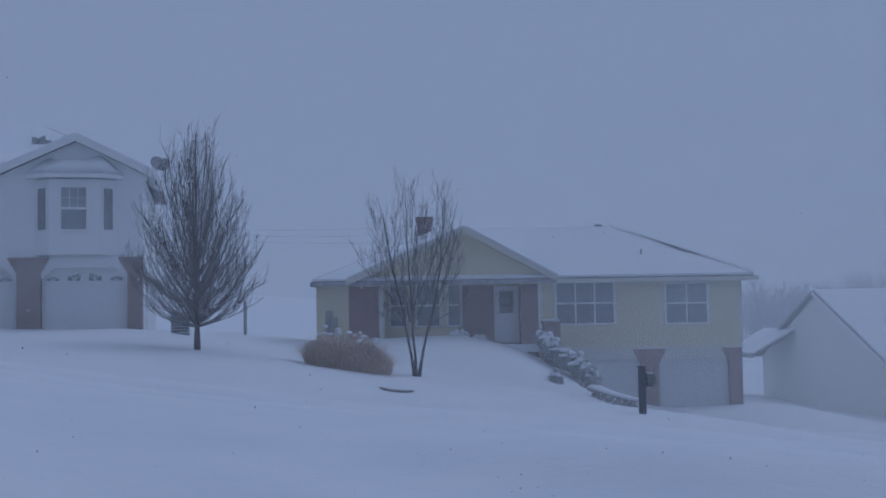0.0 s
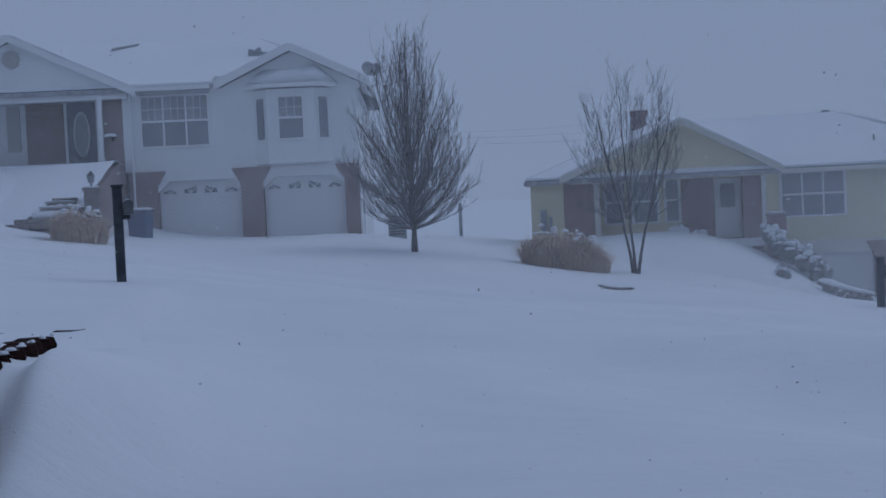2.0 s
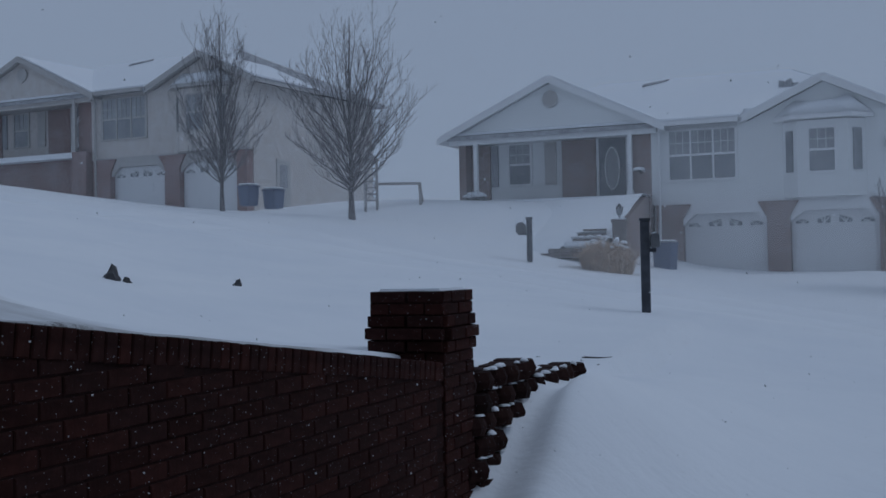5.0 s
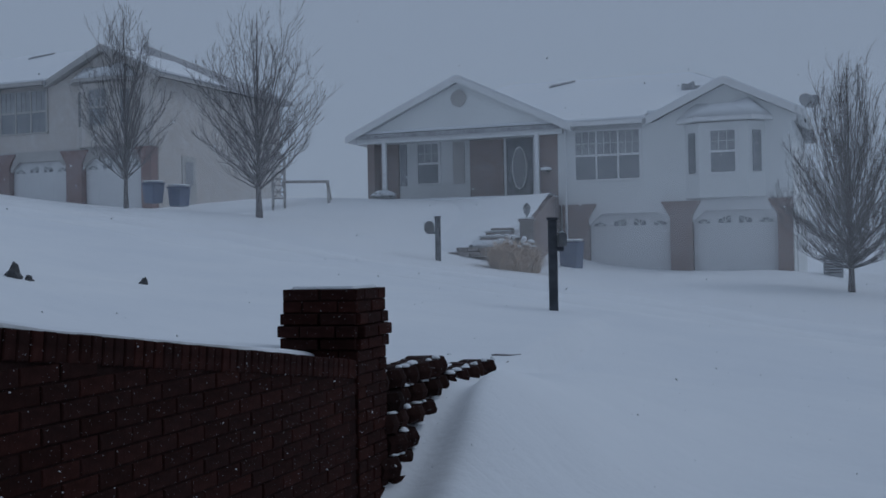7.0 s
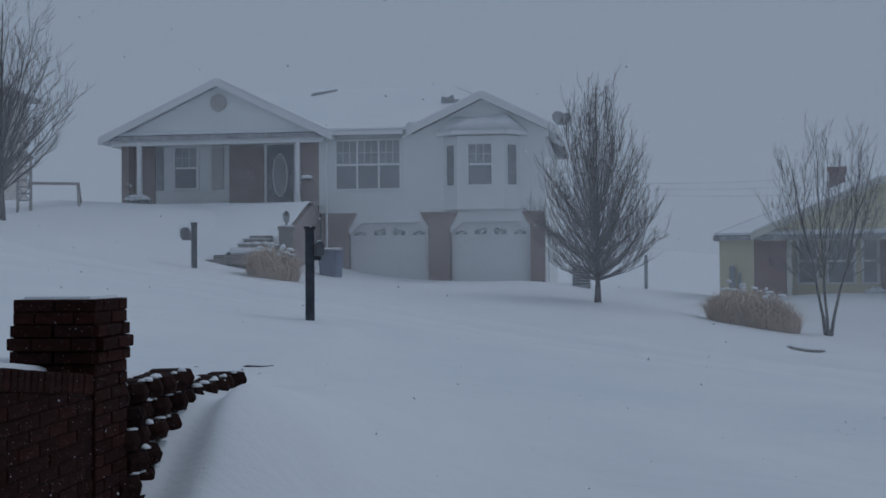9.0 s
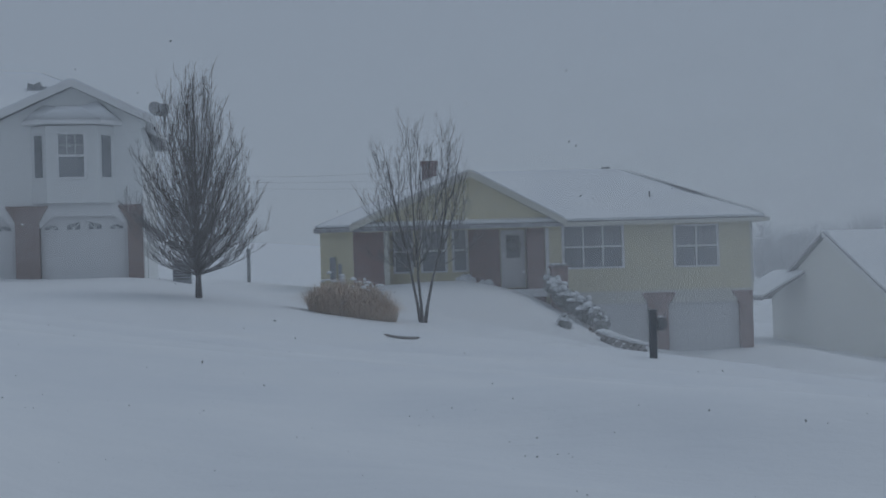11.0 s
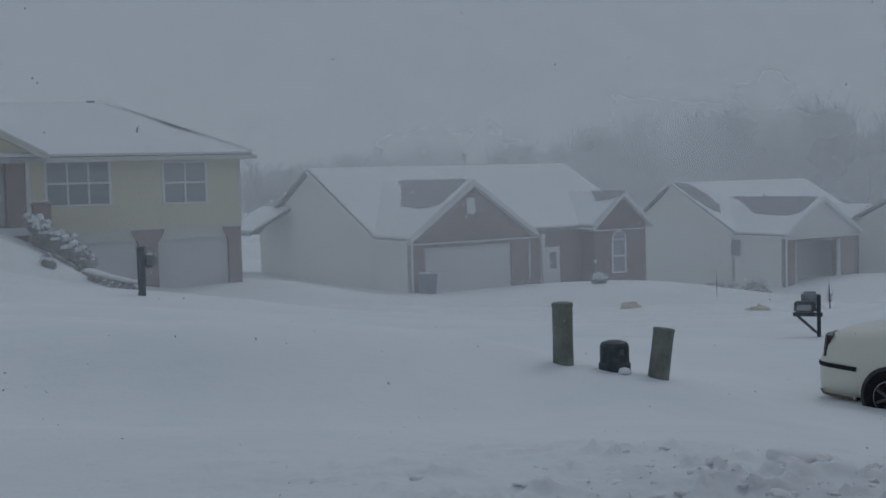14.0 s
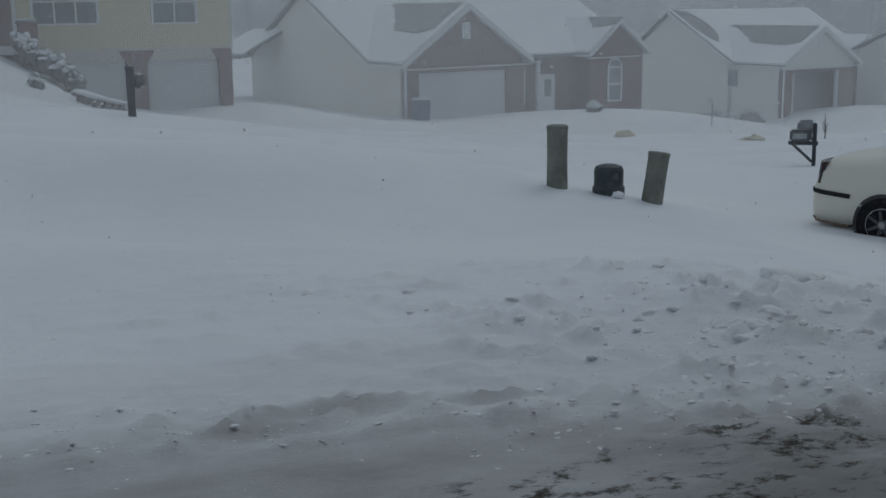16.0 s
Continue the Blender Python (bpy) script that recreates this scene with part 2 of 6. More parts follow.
BLIND_GLASS = glass_material("glass_before_blinds", (0.30, 0.315, 0.33))
# lighter glass for far houses, haze put into its colour
DIM_GLASS = glass_material("haze_paled_glass", (0.27, 0.28, 0.295))
DARK_METAL = plain("dark_metal", (0.05, 0.052, 0.056), 0.5, 0.25, rime=0.08)
GREY_METAL = plain("grey_metal", (0.20, 0.21, 0.22), 0.5, 0.2, rime=0.25)
BLACK_WOOD = plain("dark_stained_wood", (0.018, 0.022, 0.032), 0.85, 0.4, 8.0, rime=0.06, bump=0.5)
SHUTTER_GREY = plain("grey_shutter", (0.22, 0.23, 0.25), 0.7, 0.15, rime=0.2)
BLUE_PLASTIC = plain("blue_plastic", (0.045, 0.075, 0.16), 0.5, 0.2, rime=0.12)
DOOR_DARK = plain("dark_door_paint", (0.09, 0.10, 0.115), 0.5, 0.15, rime=0.2)
TAN_GRASS = plain("dry_ornamental_grass", (0.62, 0.47, 0.33), 0.95, 0.25, 2.0, rime=0.22)
HEDGE_GREEN = plain("winter_hedge_leaf", (0.07, 0.075, 0.06), 0.9, 0.4, 3.0, rime=0.25)
BARK = bark_material("dark_bark", (0.095, 0.085, 0.083), 0.9)
# lighter bark copy for farther trees: haze put into the colour, plus snow
FAR_BARK = bark_material("haze_paled_bark", (0.15, 0.142, 0.145), 0.55)
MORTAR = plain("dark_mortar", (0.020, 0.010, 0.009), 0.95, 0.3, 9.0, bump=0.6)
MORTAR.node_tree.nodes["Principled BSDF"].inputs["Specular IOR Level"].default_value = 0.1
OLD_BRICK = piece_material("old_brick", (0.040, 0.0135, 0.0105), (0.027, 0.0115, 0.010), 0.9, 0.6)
SPLIT_BLOCK = piece_material("split_face_block", (0.022, 0.010, 0.0085), (0.034, 0.016, 0.013), 0.9, 0.6)
GREEN_POST = plain("weathered_green_timber", (0.16, 0.17, 0.135), 0.9, 0.35, 5.0, rime=0.10, bump=0.6)
PEDESTAL_GREEN = plain("dark_green_plastic", (0.018, 0.032, 0.034), 0.55, 0.3, 6.0, rime=0.06)
CAR_PAINT = plain("ivory_car_paint", (0.74, 0.73, 0.64), 0.28, 0.03, 1.0, rime=0.04, bump=0.02)
RUST = plain("rust_stained_paint", (0.30, 0.21, 0.14), 0.7, 0.35, 6.0, rime=0.1)
BLACK_RUBBER = plain("black_rubber", (0.018, 0.018, 0.019), 0.75, 0.3, rime=0.07)
FLECKED_RUBBER = piece_material("snow_flecked_rubber", (0.022, 0.022, 0.024), (0.022, 0.022, 0.024), 0.8, 0.9)
CAR_GLASS = glass_material("car_glass", (0.026, 0.03, 0.031))
CHROME = plain("dull_wheel_cover", (0.35, 0.35, 0.35), 0.35, 0.15, metal=0.8, rime=0.1)
TAIL_RED = plain("dark_tail_lamp", (0.03, 0.012, 0.012), 0.25, 0.2)
FROSTED_TWIG = plain("frosted_twigs", (0.30, 0.285, 0.27), 0.95, 0.2, 2.0, rime=0.25)
STRAW = plain("straw_leaf_litter", (0.50, 0.43, 0.30), 0.95, 0.3, 6.0, rime=0.15)


# ---- building blocks ----
def part(name, bm, mat, parent=None, label="", smooth=False):
    me = bpy.data.meshes.new(name)
    bmesh.ops.recalc_face_normals(bm, faces=bm.faces[:])
    bm.to_mesh(me)
    bm.free()
    me.materials.append(mat)
    if smooth:
        me.polygons.foreach_set("use_smooth", [True] * len(me.polygons))
    ob = new(name, me)
    if parent is not None:
        ob.parent = parent
    if label:
        ob["label"] = label
    return ob


def thing(name, m, label, category, group="", kind=""):
    ob = new(name)
    ob.empty_display_size = 0.2
    ob.matrix_world = m
    return tagged(ob, label, category, group, kind)


def box(bm, x0, x1, y0, y1, z0, z1):
    vs = [bm.verts.new((x, y, z)) for z in (z0, z1) for x, y in ((x0, y0), (x1, y0), (x1, y1), (x0, y1))]
    for f in ((3, 2, 1, 0), (4, 5, 6, 7), (0, 1, 5, 4), (1, 2, 6, 5), (2, 3, 7, 6), (3, 0, 4, 7)):
        bm.faces.new([vs[i] for i in f])
    return bm


def a_box(x0, x1, y0, y1, z0, z1, bevel=0.0):
    bm = box(bmesh.new(), x0, x1, y0, y1, z0, z1)
    if bevel:
        bmesh.ops.bevel(bm, geom=bm.edges[:], offset=bevel, segments=2, affect="EDGES")
    return bm


def prism(bm, pts, shift):
    """A flat polygon pushed along a vector."""
    s = Vector(shift)
    a = [bm.verts.new(p) for p in pts]
    b = [bm.verts.new(Vector(p) + s) for p in pts]
    bm.faces.new(a)
    bm.faces.new(b[::-1])
    for i in range(len(a)):
        j = (i + 1) % len(a)
        bm.faces.new((a[i], a[j], b[j], b[i]))
    return bm


def tube(bm, pts, radii, sides=5):
    rings = []
    for i, p in enumerate(pts):
        d = (pts[min(i + 1, len(pts) - 1)] - pts[max(i - 1, 0)]).normalized()
        a = d.orthogonal().normalized()
        b = d.cross(a)
        rings.append([bm.verts.new(p + (a * math.cos(k * math.tau / sides) + b * math.sin(k * math.tau / sides)) * radii[i]) for k in range(sides)])
    for r, s in zip(rings, rings[1:]):
        for k in range(sides):
            j = (k + 1) % sides
            bm.faces.new((r[k], r[j], s[j], s[k]))
    bm.faces.new(rings[0][::-1])
    bm.faces.new(rings[-1])
    return bm


def lathe(bm, profile, sides=20, centre=(0, 0)):
    """Round body from (radius, height) pairs, about an upright axis."""
    rings = [[bm.verts.new((centre[0] + r * math.cos(k * math.tau / sides), centre[1] + r * math.sin(k * math.tau / sides), z)) for k in range(sides)] for r, z in profile]
    for r, s in zip(rings, rings[1:]):
        for k in range(sides):
            j = (k + 1) % sides
            bm.faces.new((r[k], r[j], s[j], s[k]))
    bm.faces.new(rings[0][::-1])
    bm.faces.new(rings[-1])
    return bm


def lathe_at(bm, p, r, h):
    """A small soft lump."""
    top = bm.verts.new(p + Vector((0, 0, h)))
    ring = [bm.verts.new(p + Vector((r * math.cos(k * math.tau / 7), r * 0.8 * math.sin(k * math.tau / 7), 0.0))) for k in range(7)]
    mid = [bm.verts.new(p + Vector((r * 0.7 * math.cos(k * math.tau / 7), r * 0.55 * math.sin(k * math.tau / 7), h * 0.75))) for k in range(7)]
    for k in range(7):
        j = (k + 1) % 7
        bm.faces.new((ring[k], ring[j], mid[j], mid[k]))
        bm.faces.new((mid[k], mid[j], top))
    bm.faces.new(ring[::-1])


# ---- the ground ----
WALL_AT, WALL_DIR, WALL_LEFT = Vector((-3.79, 4.96)), Vector((-0.230, 0.973)), Vector((-0.973, -0.230))
SLOPE = [0.398, -2.798, 0.268, 1.889, -1.387, -2.441, 0.161, -1.034, 0.407, 1.095, 1.449, 1.415]
MOUNDS = [(0, 41, 4, 0.76), (9.5, 40.5, 3.5, -1.68), (30.0, 0.0, 3.0, -2.07), (50.3, 51.5, 5.0, 1.1), (23.6, 20.1, 3.0, 0.67), (29.6, 43.9, 5.0, 0.98), (-30.0, 5.0, 3.0, -1.73), (-3.0, 2.0, 1.5, -0.67), (-9.0, 35.8, 3.0, 0.62), (-22.9, 27.8, 3.0, 0.49), (-19.0, 34.0, 3.0, 0.42), (-6.3, 30.3, 3.0, 0.43), (-7.5, 45.4, 5.0, 0.8), (-5.6, 7.7, 3.0, -0.99), (10.5, 10.5, 3.0, -0.28), (-12.3, 10.2, 3.0, -0.4), (0.0, 0.0, 1.5, -0.36), (2.4, 40.5, 3.0, 1.17), (-0.6, 32.0, 3.0, 0.26), (10.8, 40.7, 3.0, 1.99), (6.6, 10.9, 2.2, 0.16), (4.9, 27.6, 3.0, 0.34), (8.5, 8.3, 2.2, -0.28), (6.9, 10.75, 1.5, 0.16), (10.3, 10.2, 2.0, -0.12), (7.15, 10.35, 0.75, 0.085), (6.45, 10.95, 0.5, 0.03), (41.0, 50.5, 5.0, -0.75)]


def soft_step(q):
    return 1.0 / (1.0 + math.exp(-max(-40.0, min(40.0, q))))


def base_ground(x, y):
    u, v = math.tanh(x / 70) * 70 / 30, math.tanh(y / 70) * 70 / 30
    basis = (1, u, v, u * u, u * v, v * v, u ** 3, u * u * v, u * v * v, v ** 3)
    z = sum(c * b for c, b in zip(SLOPE, basis))
    # the terrace in front of the white house's porch
    z += SLOPE[11] * soft_step((-16.9 - x) / 0.4) * soft_step((x + 30) / 1.5) * soft_step((y - 31.5) / 0.8) * soft_step((50 - y) / 2)
    for mx, my, r, h in MOUNDS:
        z += h * math.exp(-((x - mx) ** 2 + (y - my) ** 2) / (2 * r * r))
    return z


def wall_top(a):
    """Height of the lawn's edge along the wall: brick to the pillar, then blocks that run out."""
    if a < 0.4:
        return 1.17 - 0.118 * min(a, 0.0)
    return 1.14 - 0.10 * (a - 0.4)


def ground_z(x, y):
    z = base_ground(x, y)
    s = (x - WALL_AT.x) * WALL_LEFT.x + (y - WALL_AT.y) * WALL_LEFT.y
    a = (x - WALL_AT.x) * WALL_DIR.x + (y - WALL_AT.y) * WALL_DIR.y
    # the lawn held up by the wall beside the drive
    along = math.exp(-(max(a, 0) / 7) ** 2)
    lawn = z + SLOPE[10] * along * math.exp(-max(s, 0) / 14)
    keep = math.exp(-(max(s - 0.2, 0) / 4.5) ** 2) * math.exp(-(max(a - 3.5, 0) / 2.0) ** 2) * math.exp(-(max(-a - 5, 0) / 4) ** 2)
    lawn += (wall_top(max(a, -5)) + 0.02 + 0.03 * max(s, 0) - lawn) * keep
    # drift blown against the stepped blocks past the pillar
    fill = max(0.0, min(1.0, (a + 0.5) / 2.3))
    fill = fill * fill * (3 - 2 * fill) * math.exp(-(max(a - 3.5, 0) / 3.0) ** 2)
    wide = 0.45 + 0.42 * max(0.0, a)
    drive = z + (wall_top(a) - 0.05 - z) * fill * math.exp(-(max(0.0, -s - 0.05) / wide) ** 2)
    # hollow scoured beside the blocks
    scoop = soft_step((a + 0.25) / 0.25) * soft_step((2.3 - a) / 0.3)
    drive -= 0.11 * math.exp(-((-s - 0.12) / 0.16) ** 2) * scoop
    drive += 0.13 * soft_step((-s - 0.31 - 0.05 * math.sin(a * 3.0)) / 0.05) * math.exp(-max(0.0, -s - 0.3) / 0.8) * scoop
    if a > 3.5:
        drive += (lawn - drive) * (1 - math.exp(-((a - 3.5) / 3.0) ** 2)) * soft_step((s + 0.5) / 0.8)
    z = drive + (lawn - drive) * soft_step((s - 0.17) / 0.02)
    # long drift across the drive, hollowed on the near side
    crest = 11.2 + 0.10 * (x - 3.4) ** 2
    q = y - crest
    lee = soft_step(q / 0.40) * math.exp(-max(0.0, q) / 3.5) - 0.75 * math.exp(-((q + 2.0) / 1.6) ** 2)
    z += 0.50 * lee * math.exp(-((x - 3.2) / 3.6) ** 2)
    # berm thrown up by the plough
    bx, by = x * 0.95 - y * 0.30, x * 0.30 + y * 0.95
    berm = math.exp(-((bx - 2.4) / 1.9) ** 2 - ((by - 5.9) / 1.0) ** 2)
    rough = math.exp(-((bx - 2.2) / 2.6) ** 2 - ((by - 5.2) / 1.5) ** 2)
    d2 = x * x + y * y
    z += 0.16 * berm
    if rough > 0.02 and y < 12:
        lumps = max(0.0, noise.fractal(Vector((x * 2.6, y * 3.8, 0.3)), 0.55, 2.1, 7) + 0.10)
        chips = max(0.0, noise.fractal(Vector((x * 8.0, y * 13.0, 2.0)), 0.6, 2.0, 4))
        crumbs = max(0.0, noise.fractal(Vector((x * 17.0, y * 22.0, 4.0)), 0.7, 2.0, 3) + 0.05)
        z += rough * (0.085 * lumps ** 1.2 + 0.034 * chips + 0.016 * crumbs * (0.3 + lumps))
    # brushed crust along the scraped edge of the drive
    lip = math.exp(-((y + 0.16 * x - 3.72) / 0.30) ** 2) * soft_step((x - 0.2) / 0.15) * soft_step((5.0 - x) / 0.5)
    if lip > 0.02:
        z += lip * (0.055 * max(0.0, noise.fractal(Vector((x * 4.5, y * 11.0, 7.0)), 0.45, 2.0, 6)) + 0.012)
    z += 0.05 * noise.fractal(Vector((x * 0.22, y * 0.34, 5.0)), 0.9, 2.0, 4) * min(1.0, d2 / 60)
    z += 0.012 * noise.noise(Vector((x * 1.1, y * 2.4, 9.0)))
    return z


def spaced(fine0, fine1, step, end0, end1, grow):
    vals = [fine0 + i * step for i in range(int((fine1 - fine0) / step) + 1)]
    d, v = step, vals[-1]
    while v < end1:
        d *= grow
        v += d
        vals.append(v)
    d, v = step, vals[0]
    while v > end0:
        d *= grow
        v -= d
        vals.insert(0, v)
    return vals


GX, GY = spaced(-5.0, 6.2, 0.042, -900, 900, 1.05), spaced(1.6, 7.2, 0.036, -300, 1500, 1.035)
verts = [(x, y, ground_z(x, y)) for y in GY for x in GX]
nx = len(GX)
faces = [(j * nx + i, j * nx + i + 1, (j + 1) * nx + i + 1, (j + 1) * nx + i) for j in range(len(GY) - 1) for i in range(nx - 1)]
ground_mesh = bpy.data.meshes.new("ground")
ground_mesh.from_pydata(verts, [], faces)
ground_mesh.materials.append(GROUND_SNOW)
ground_mesh.polygons.foreach_set("use_smooth", [True] * len(faces))
tagged(new("ground", ground_mesh), "deep drifted snow over lawns, drives and street, scraped to grit near the camera", "snow", kind="structure")


# ---- unseen house front, added at the camera's back to shade the drive ----
def shade_front():
    part_wall = a_box(-3.1, 11.0, -1.75, -1.35, -0.8, 2.9)
    wall = part("shade_wall", part_wall, RED_BRICK)
    tagged(wall, "plain unseen brick front added behind the viewpoint to block sky light", "wall", kind="structure")
    upper = part("shade_wall_upper", a_box(-3.1, 11.0, -2.6, -2.2, 2.9, 6.4), TAN_SIDING)
    tagged(upper, "plain unseen tan upper wall added behind the viewpoint to block sky light", "wall", kind="structure")
    eave = part("shade_eave", prism(bmesh.new(), [(-3.6, -2.6, 3.3), (11.5, -2.6, 3.3), (11.5, -0.75, 2.85), (-3.6, -0.75, 2.85)], (0, 0, 0.12)), SHINGLES)
    tagged(eave, "unseen shingled eave added behind the viewpoint to block sky light", "eave", kind="structure")


shade_front()


# ---- houses ----
def window_unit(parent, x0, x1, z0, z1, y, lights=1, mat=None, trim=None, grid=True, face=-1):
    """A sash window on the face at y: casing, meeting rails and one pane for each sash."""
    mat, trim = mat or GLASS, trim or WHITE_TRIM
    f = 0.06
    bm = bmesh.new()
    yo = y + face * 0.05
    lo, hi = min(y + face * 0.002, yo), max(y + face * 0.002, yo)
    box(bm, x0 - f, x1 + f, lo, hi, z1, z1 + f)
    box(bm, x0 - f, x1 + f, lo - (0.02 if face < 0 else 0), hi + (0.02 if face > 0 else 0), z0 - f, z0)
    w = (x1 - x0) / lights
    for k in range(lights + 1):
        c = x0 + k * w
        box(bm, c - (f if k == 0 else f / 2), c + (f if k == lights else f / 2), lo, hi, z0, z1)
    zm = z0 + (z1 - z0) * 0.5
    for k in range(lights):
        a, b = x0 + k * w + f / 2, x0 + (k + 1) * w - f / 2
        box(bm, a, b, lo + 0.006, hi - 0.006, zm - 0.035, zm + 0.035)
        if grid:
            for q in (1, 2):
                g = a + (b - a) * q / 3
                box(bm, g - 0.008, g + 0.008, lo + 0.012, hi - 0.018, zm + 0.035, z1)
            g = (zm + z1) / 2
            box(bm, a, b, lo + 0.014, hi - 0.020, g - 0.008, g + 0.008)
    frame_ob = part("window", bm, trim, parent, "white sash window with a snow-dusted sill")
    for k in range(lights):
        a, b = x0 + k * w + f / 2, x0 + (k + 1) * w - f / 2
        for c, d, tone in ((z0, zm - 0.03, mat), (zm + 0.03, z1, BLIND_GLASS if mat is GLASS else mat)):
            part("pane", a_box(a, b, y + min(0, face * 0.018), y + max(0, face * 0.018), c, d), tone, frame_ob)
    return frame_ob


def garage_door(parent, x0, x1, z0, z1, y, lites=True, mat=None):
    """A sectional door: four rows of raised panels, fan lights in the top row."""
    mat = mat or GARAGE_WHITE
    bm = bmesh.new()
    rows, cols = 4, max(4, round((x1 - x0) / 0.66))
    hz, wx = (z1 - z0) / rows, (x1 - x0) / cols
    for r in range(rows):
        box(bm, x0, x1, y - 0.03, y + 0.03, z0 + r * hz + 0.002, z0 + (r + 1) * hz - 0.002)
        for c in range(cols):
            if lites and r == rows - 1:
                continue
            box(bm, x0 + c * wx + 0.07, x0 + (c + 1) * wx - 0.07, y - 0.042, y - 0.028, z0 + r * hz + 0.09, z0 + (r + 1) * hz - 0.09)
    door = part("garage_door", bm, mat, parent, "white sectional garage door drifted with snow at its foot")
    if lites:
        zl = z0 + 3 * hz + hz * 0.28
        n = 4
        for k in range(n):
            c = x0 + (x1 - x0) * (k + 0.5) / n
            hw, hh = (x1 - x0) / n * 0.30, hz * (0.42 if k in (1, 2) else 0.24)
            bm = bmesh.new()
            side = -1 if k < n / 2 else 1
            pts = [(c - hw, y - 0.034, zl), (c + hw, y - 0.034, zl)]
            for q in range(7):
                u = 1 - q / 6
                x = c - hw + 2 * hw * u
                rise = hh * (0.55 + 0.45 * (u if side < 0 else 1 - u)) if k in (1, 2) else hh * math.sin(math.pi * (0.15 + 0.7 * u))
                pts.append((x, y - 0.034, zl + rise))
            prism(bm, pts, (0, -0.012, 0))
            pane = part("garage_light", bm, GLASS, door, "small fan-shaped window")
            bm = bmesh.new()
            for q in (-1, 0, 1):
                tip = Vector((c + hw * 0.8 * q - side * hw * 0.2, y - 0.048, zl + hh * 0.9))
                tube(bm, [Vector((c - side * hw * 0.0, y - 0.048, zl)), tip], [0.018, 0.018], 4)
            part("muntin", bm, mat, door)
    return door


def corbel_pier(parent, x0, x1, z0, z1, y0, y1, left=0.0, right=0.0, mat=None, corbel=0.45):
    """A brick pier that widens in steps under the floor above."""
    n = 6
    lt, rt = [], []
    for k in range(n):
        q = (k + 1) / n
        for z in (z1 - corbel + corbel * k / n, z1 - corbel + corbel * (k + 1) / n):
            rt.append((x1 + right * q, y0, z))
            lt.append((x0 - left * q, y0, z))
    if not left:
        lt = [(x0, y0, z1)]
    if not right:
        rt = [(x1, y0, z1)]
    outline = [(x0, y0, z0), (x1, y0, z0)] + ([(x1, y0, z1 - corbel)] if right else []) + rt + lt[::-1] + ([(x0, y0, z1 - corbel)] if left else [])
    bm = prism(bmesh.new(), outline, (0, y1 - y0, 0))
    return part("pier", bm, mat or RED_BRICK, parent, "corbelled brick pier")


def slope_slab(parent, pts, thick=0.16, mat=None, name="roof_slope", label=""):
    """A roof slope from its outline, with its thickness below."""
    return part(name, prism(bmesh.new(), pts, (0, 0, -thick)), mat or SHINGLES, parent, label)


def snow_slab(parent, pts, thick=0.10, inset=0.05, base=0.012):
    c = sum((Vector(p) for p in pts), Vector()) / len(pts)
    q = [Vector(p) + (c - Vector(p)).normalized() * inset + Vector((0, 0, thick)) for p in pts]
    bm = prism(bmesh.new(), q, (0, 0, -(thick - base)))
    bmesh.ops.bevel(bm, geom=bm.edges[:], offset=min(0.035, thick * 0.4), segments=2, affect="EDGES")
    return part("snow_cover", bm, SNOW, parent, "wind-packed snow on the roof")


def front_gable(parent, x0, x1, y0, y1, ze, apex_x, za, wall_mat, trim, wall_y, bare_left=False, rake=0.2, drop=0.0, snow=True, valley=None, soffit=True):
    """A gable that faces the street: two slopes, rake boards, and the wall in the triangle."""
    for side, xe in ((-1, x0), (1, x1)):
        pts = [(xe, y0, ze), (apex_x, y0, za), (apex_x, y1, za), (xe, y1 if valley is None else valley, ze)]
        if side > 0:
            pts = pts[::-1]
        slope_slab(parent, pts, 0.05)
        low = [(p[0], p[1] + 0.01, p[2] - 0.055) for p in pts]
        part("soffit_slope", prism(bmesh.new(), low, (0, 0, -0.10)), trim, parent)
        if snow and not (bare_left and side < 0):
            snow_slab(parent, pts)
        bm = prism(bmesh.new(), [(xe, y0, ze - rake), (apex_x, y0, za - rake), (apex_x, y0, za + 0.04), (xe, y0, ze + 0.04)], (0, -0.035, 0))
        part("rake_board", bm, trim, parent)
    inset = 0.35
    slope_l, slope_r = (za - ze) / (apex_x - x0), (za - ze) / (x1 - apex_x)
    pts = [(x0 + inset, wall_y, ze + slope_l * inset - 0.2), (x1 - inset, wall_y, ze + slope_r * inset - 0.2), (apex_x, wall_y, za - 0.18)]
    pts = [pts[0], (x0 + inset, wall_y, ze - 0.22 - drop), (x1 - inset, wall_y, ze - 0.22 - drop), pts[1], pts[2]]
    part("gable_wall", prism(bmesh.new(), pts, (0, 0.14, 0)), wall_mat, parent)
    if soffit:
        part("soffit", a_box(x0 + 0.05, x1 - 0.05, y0 + 0.02, wall_y + 0.02, ze - 0.24 - drop, ze - 0.20 - drop), trim, parent)


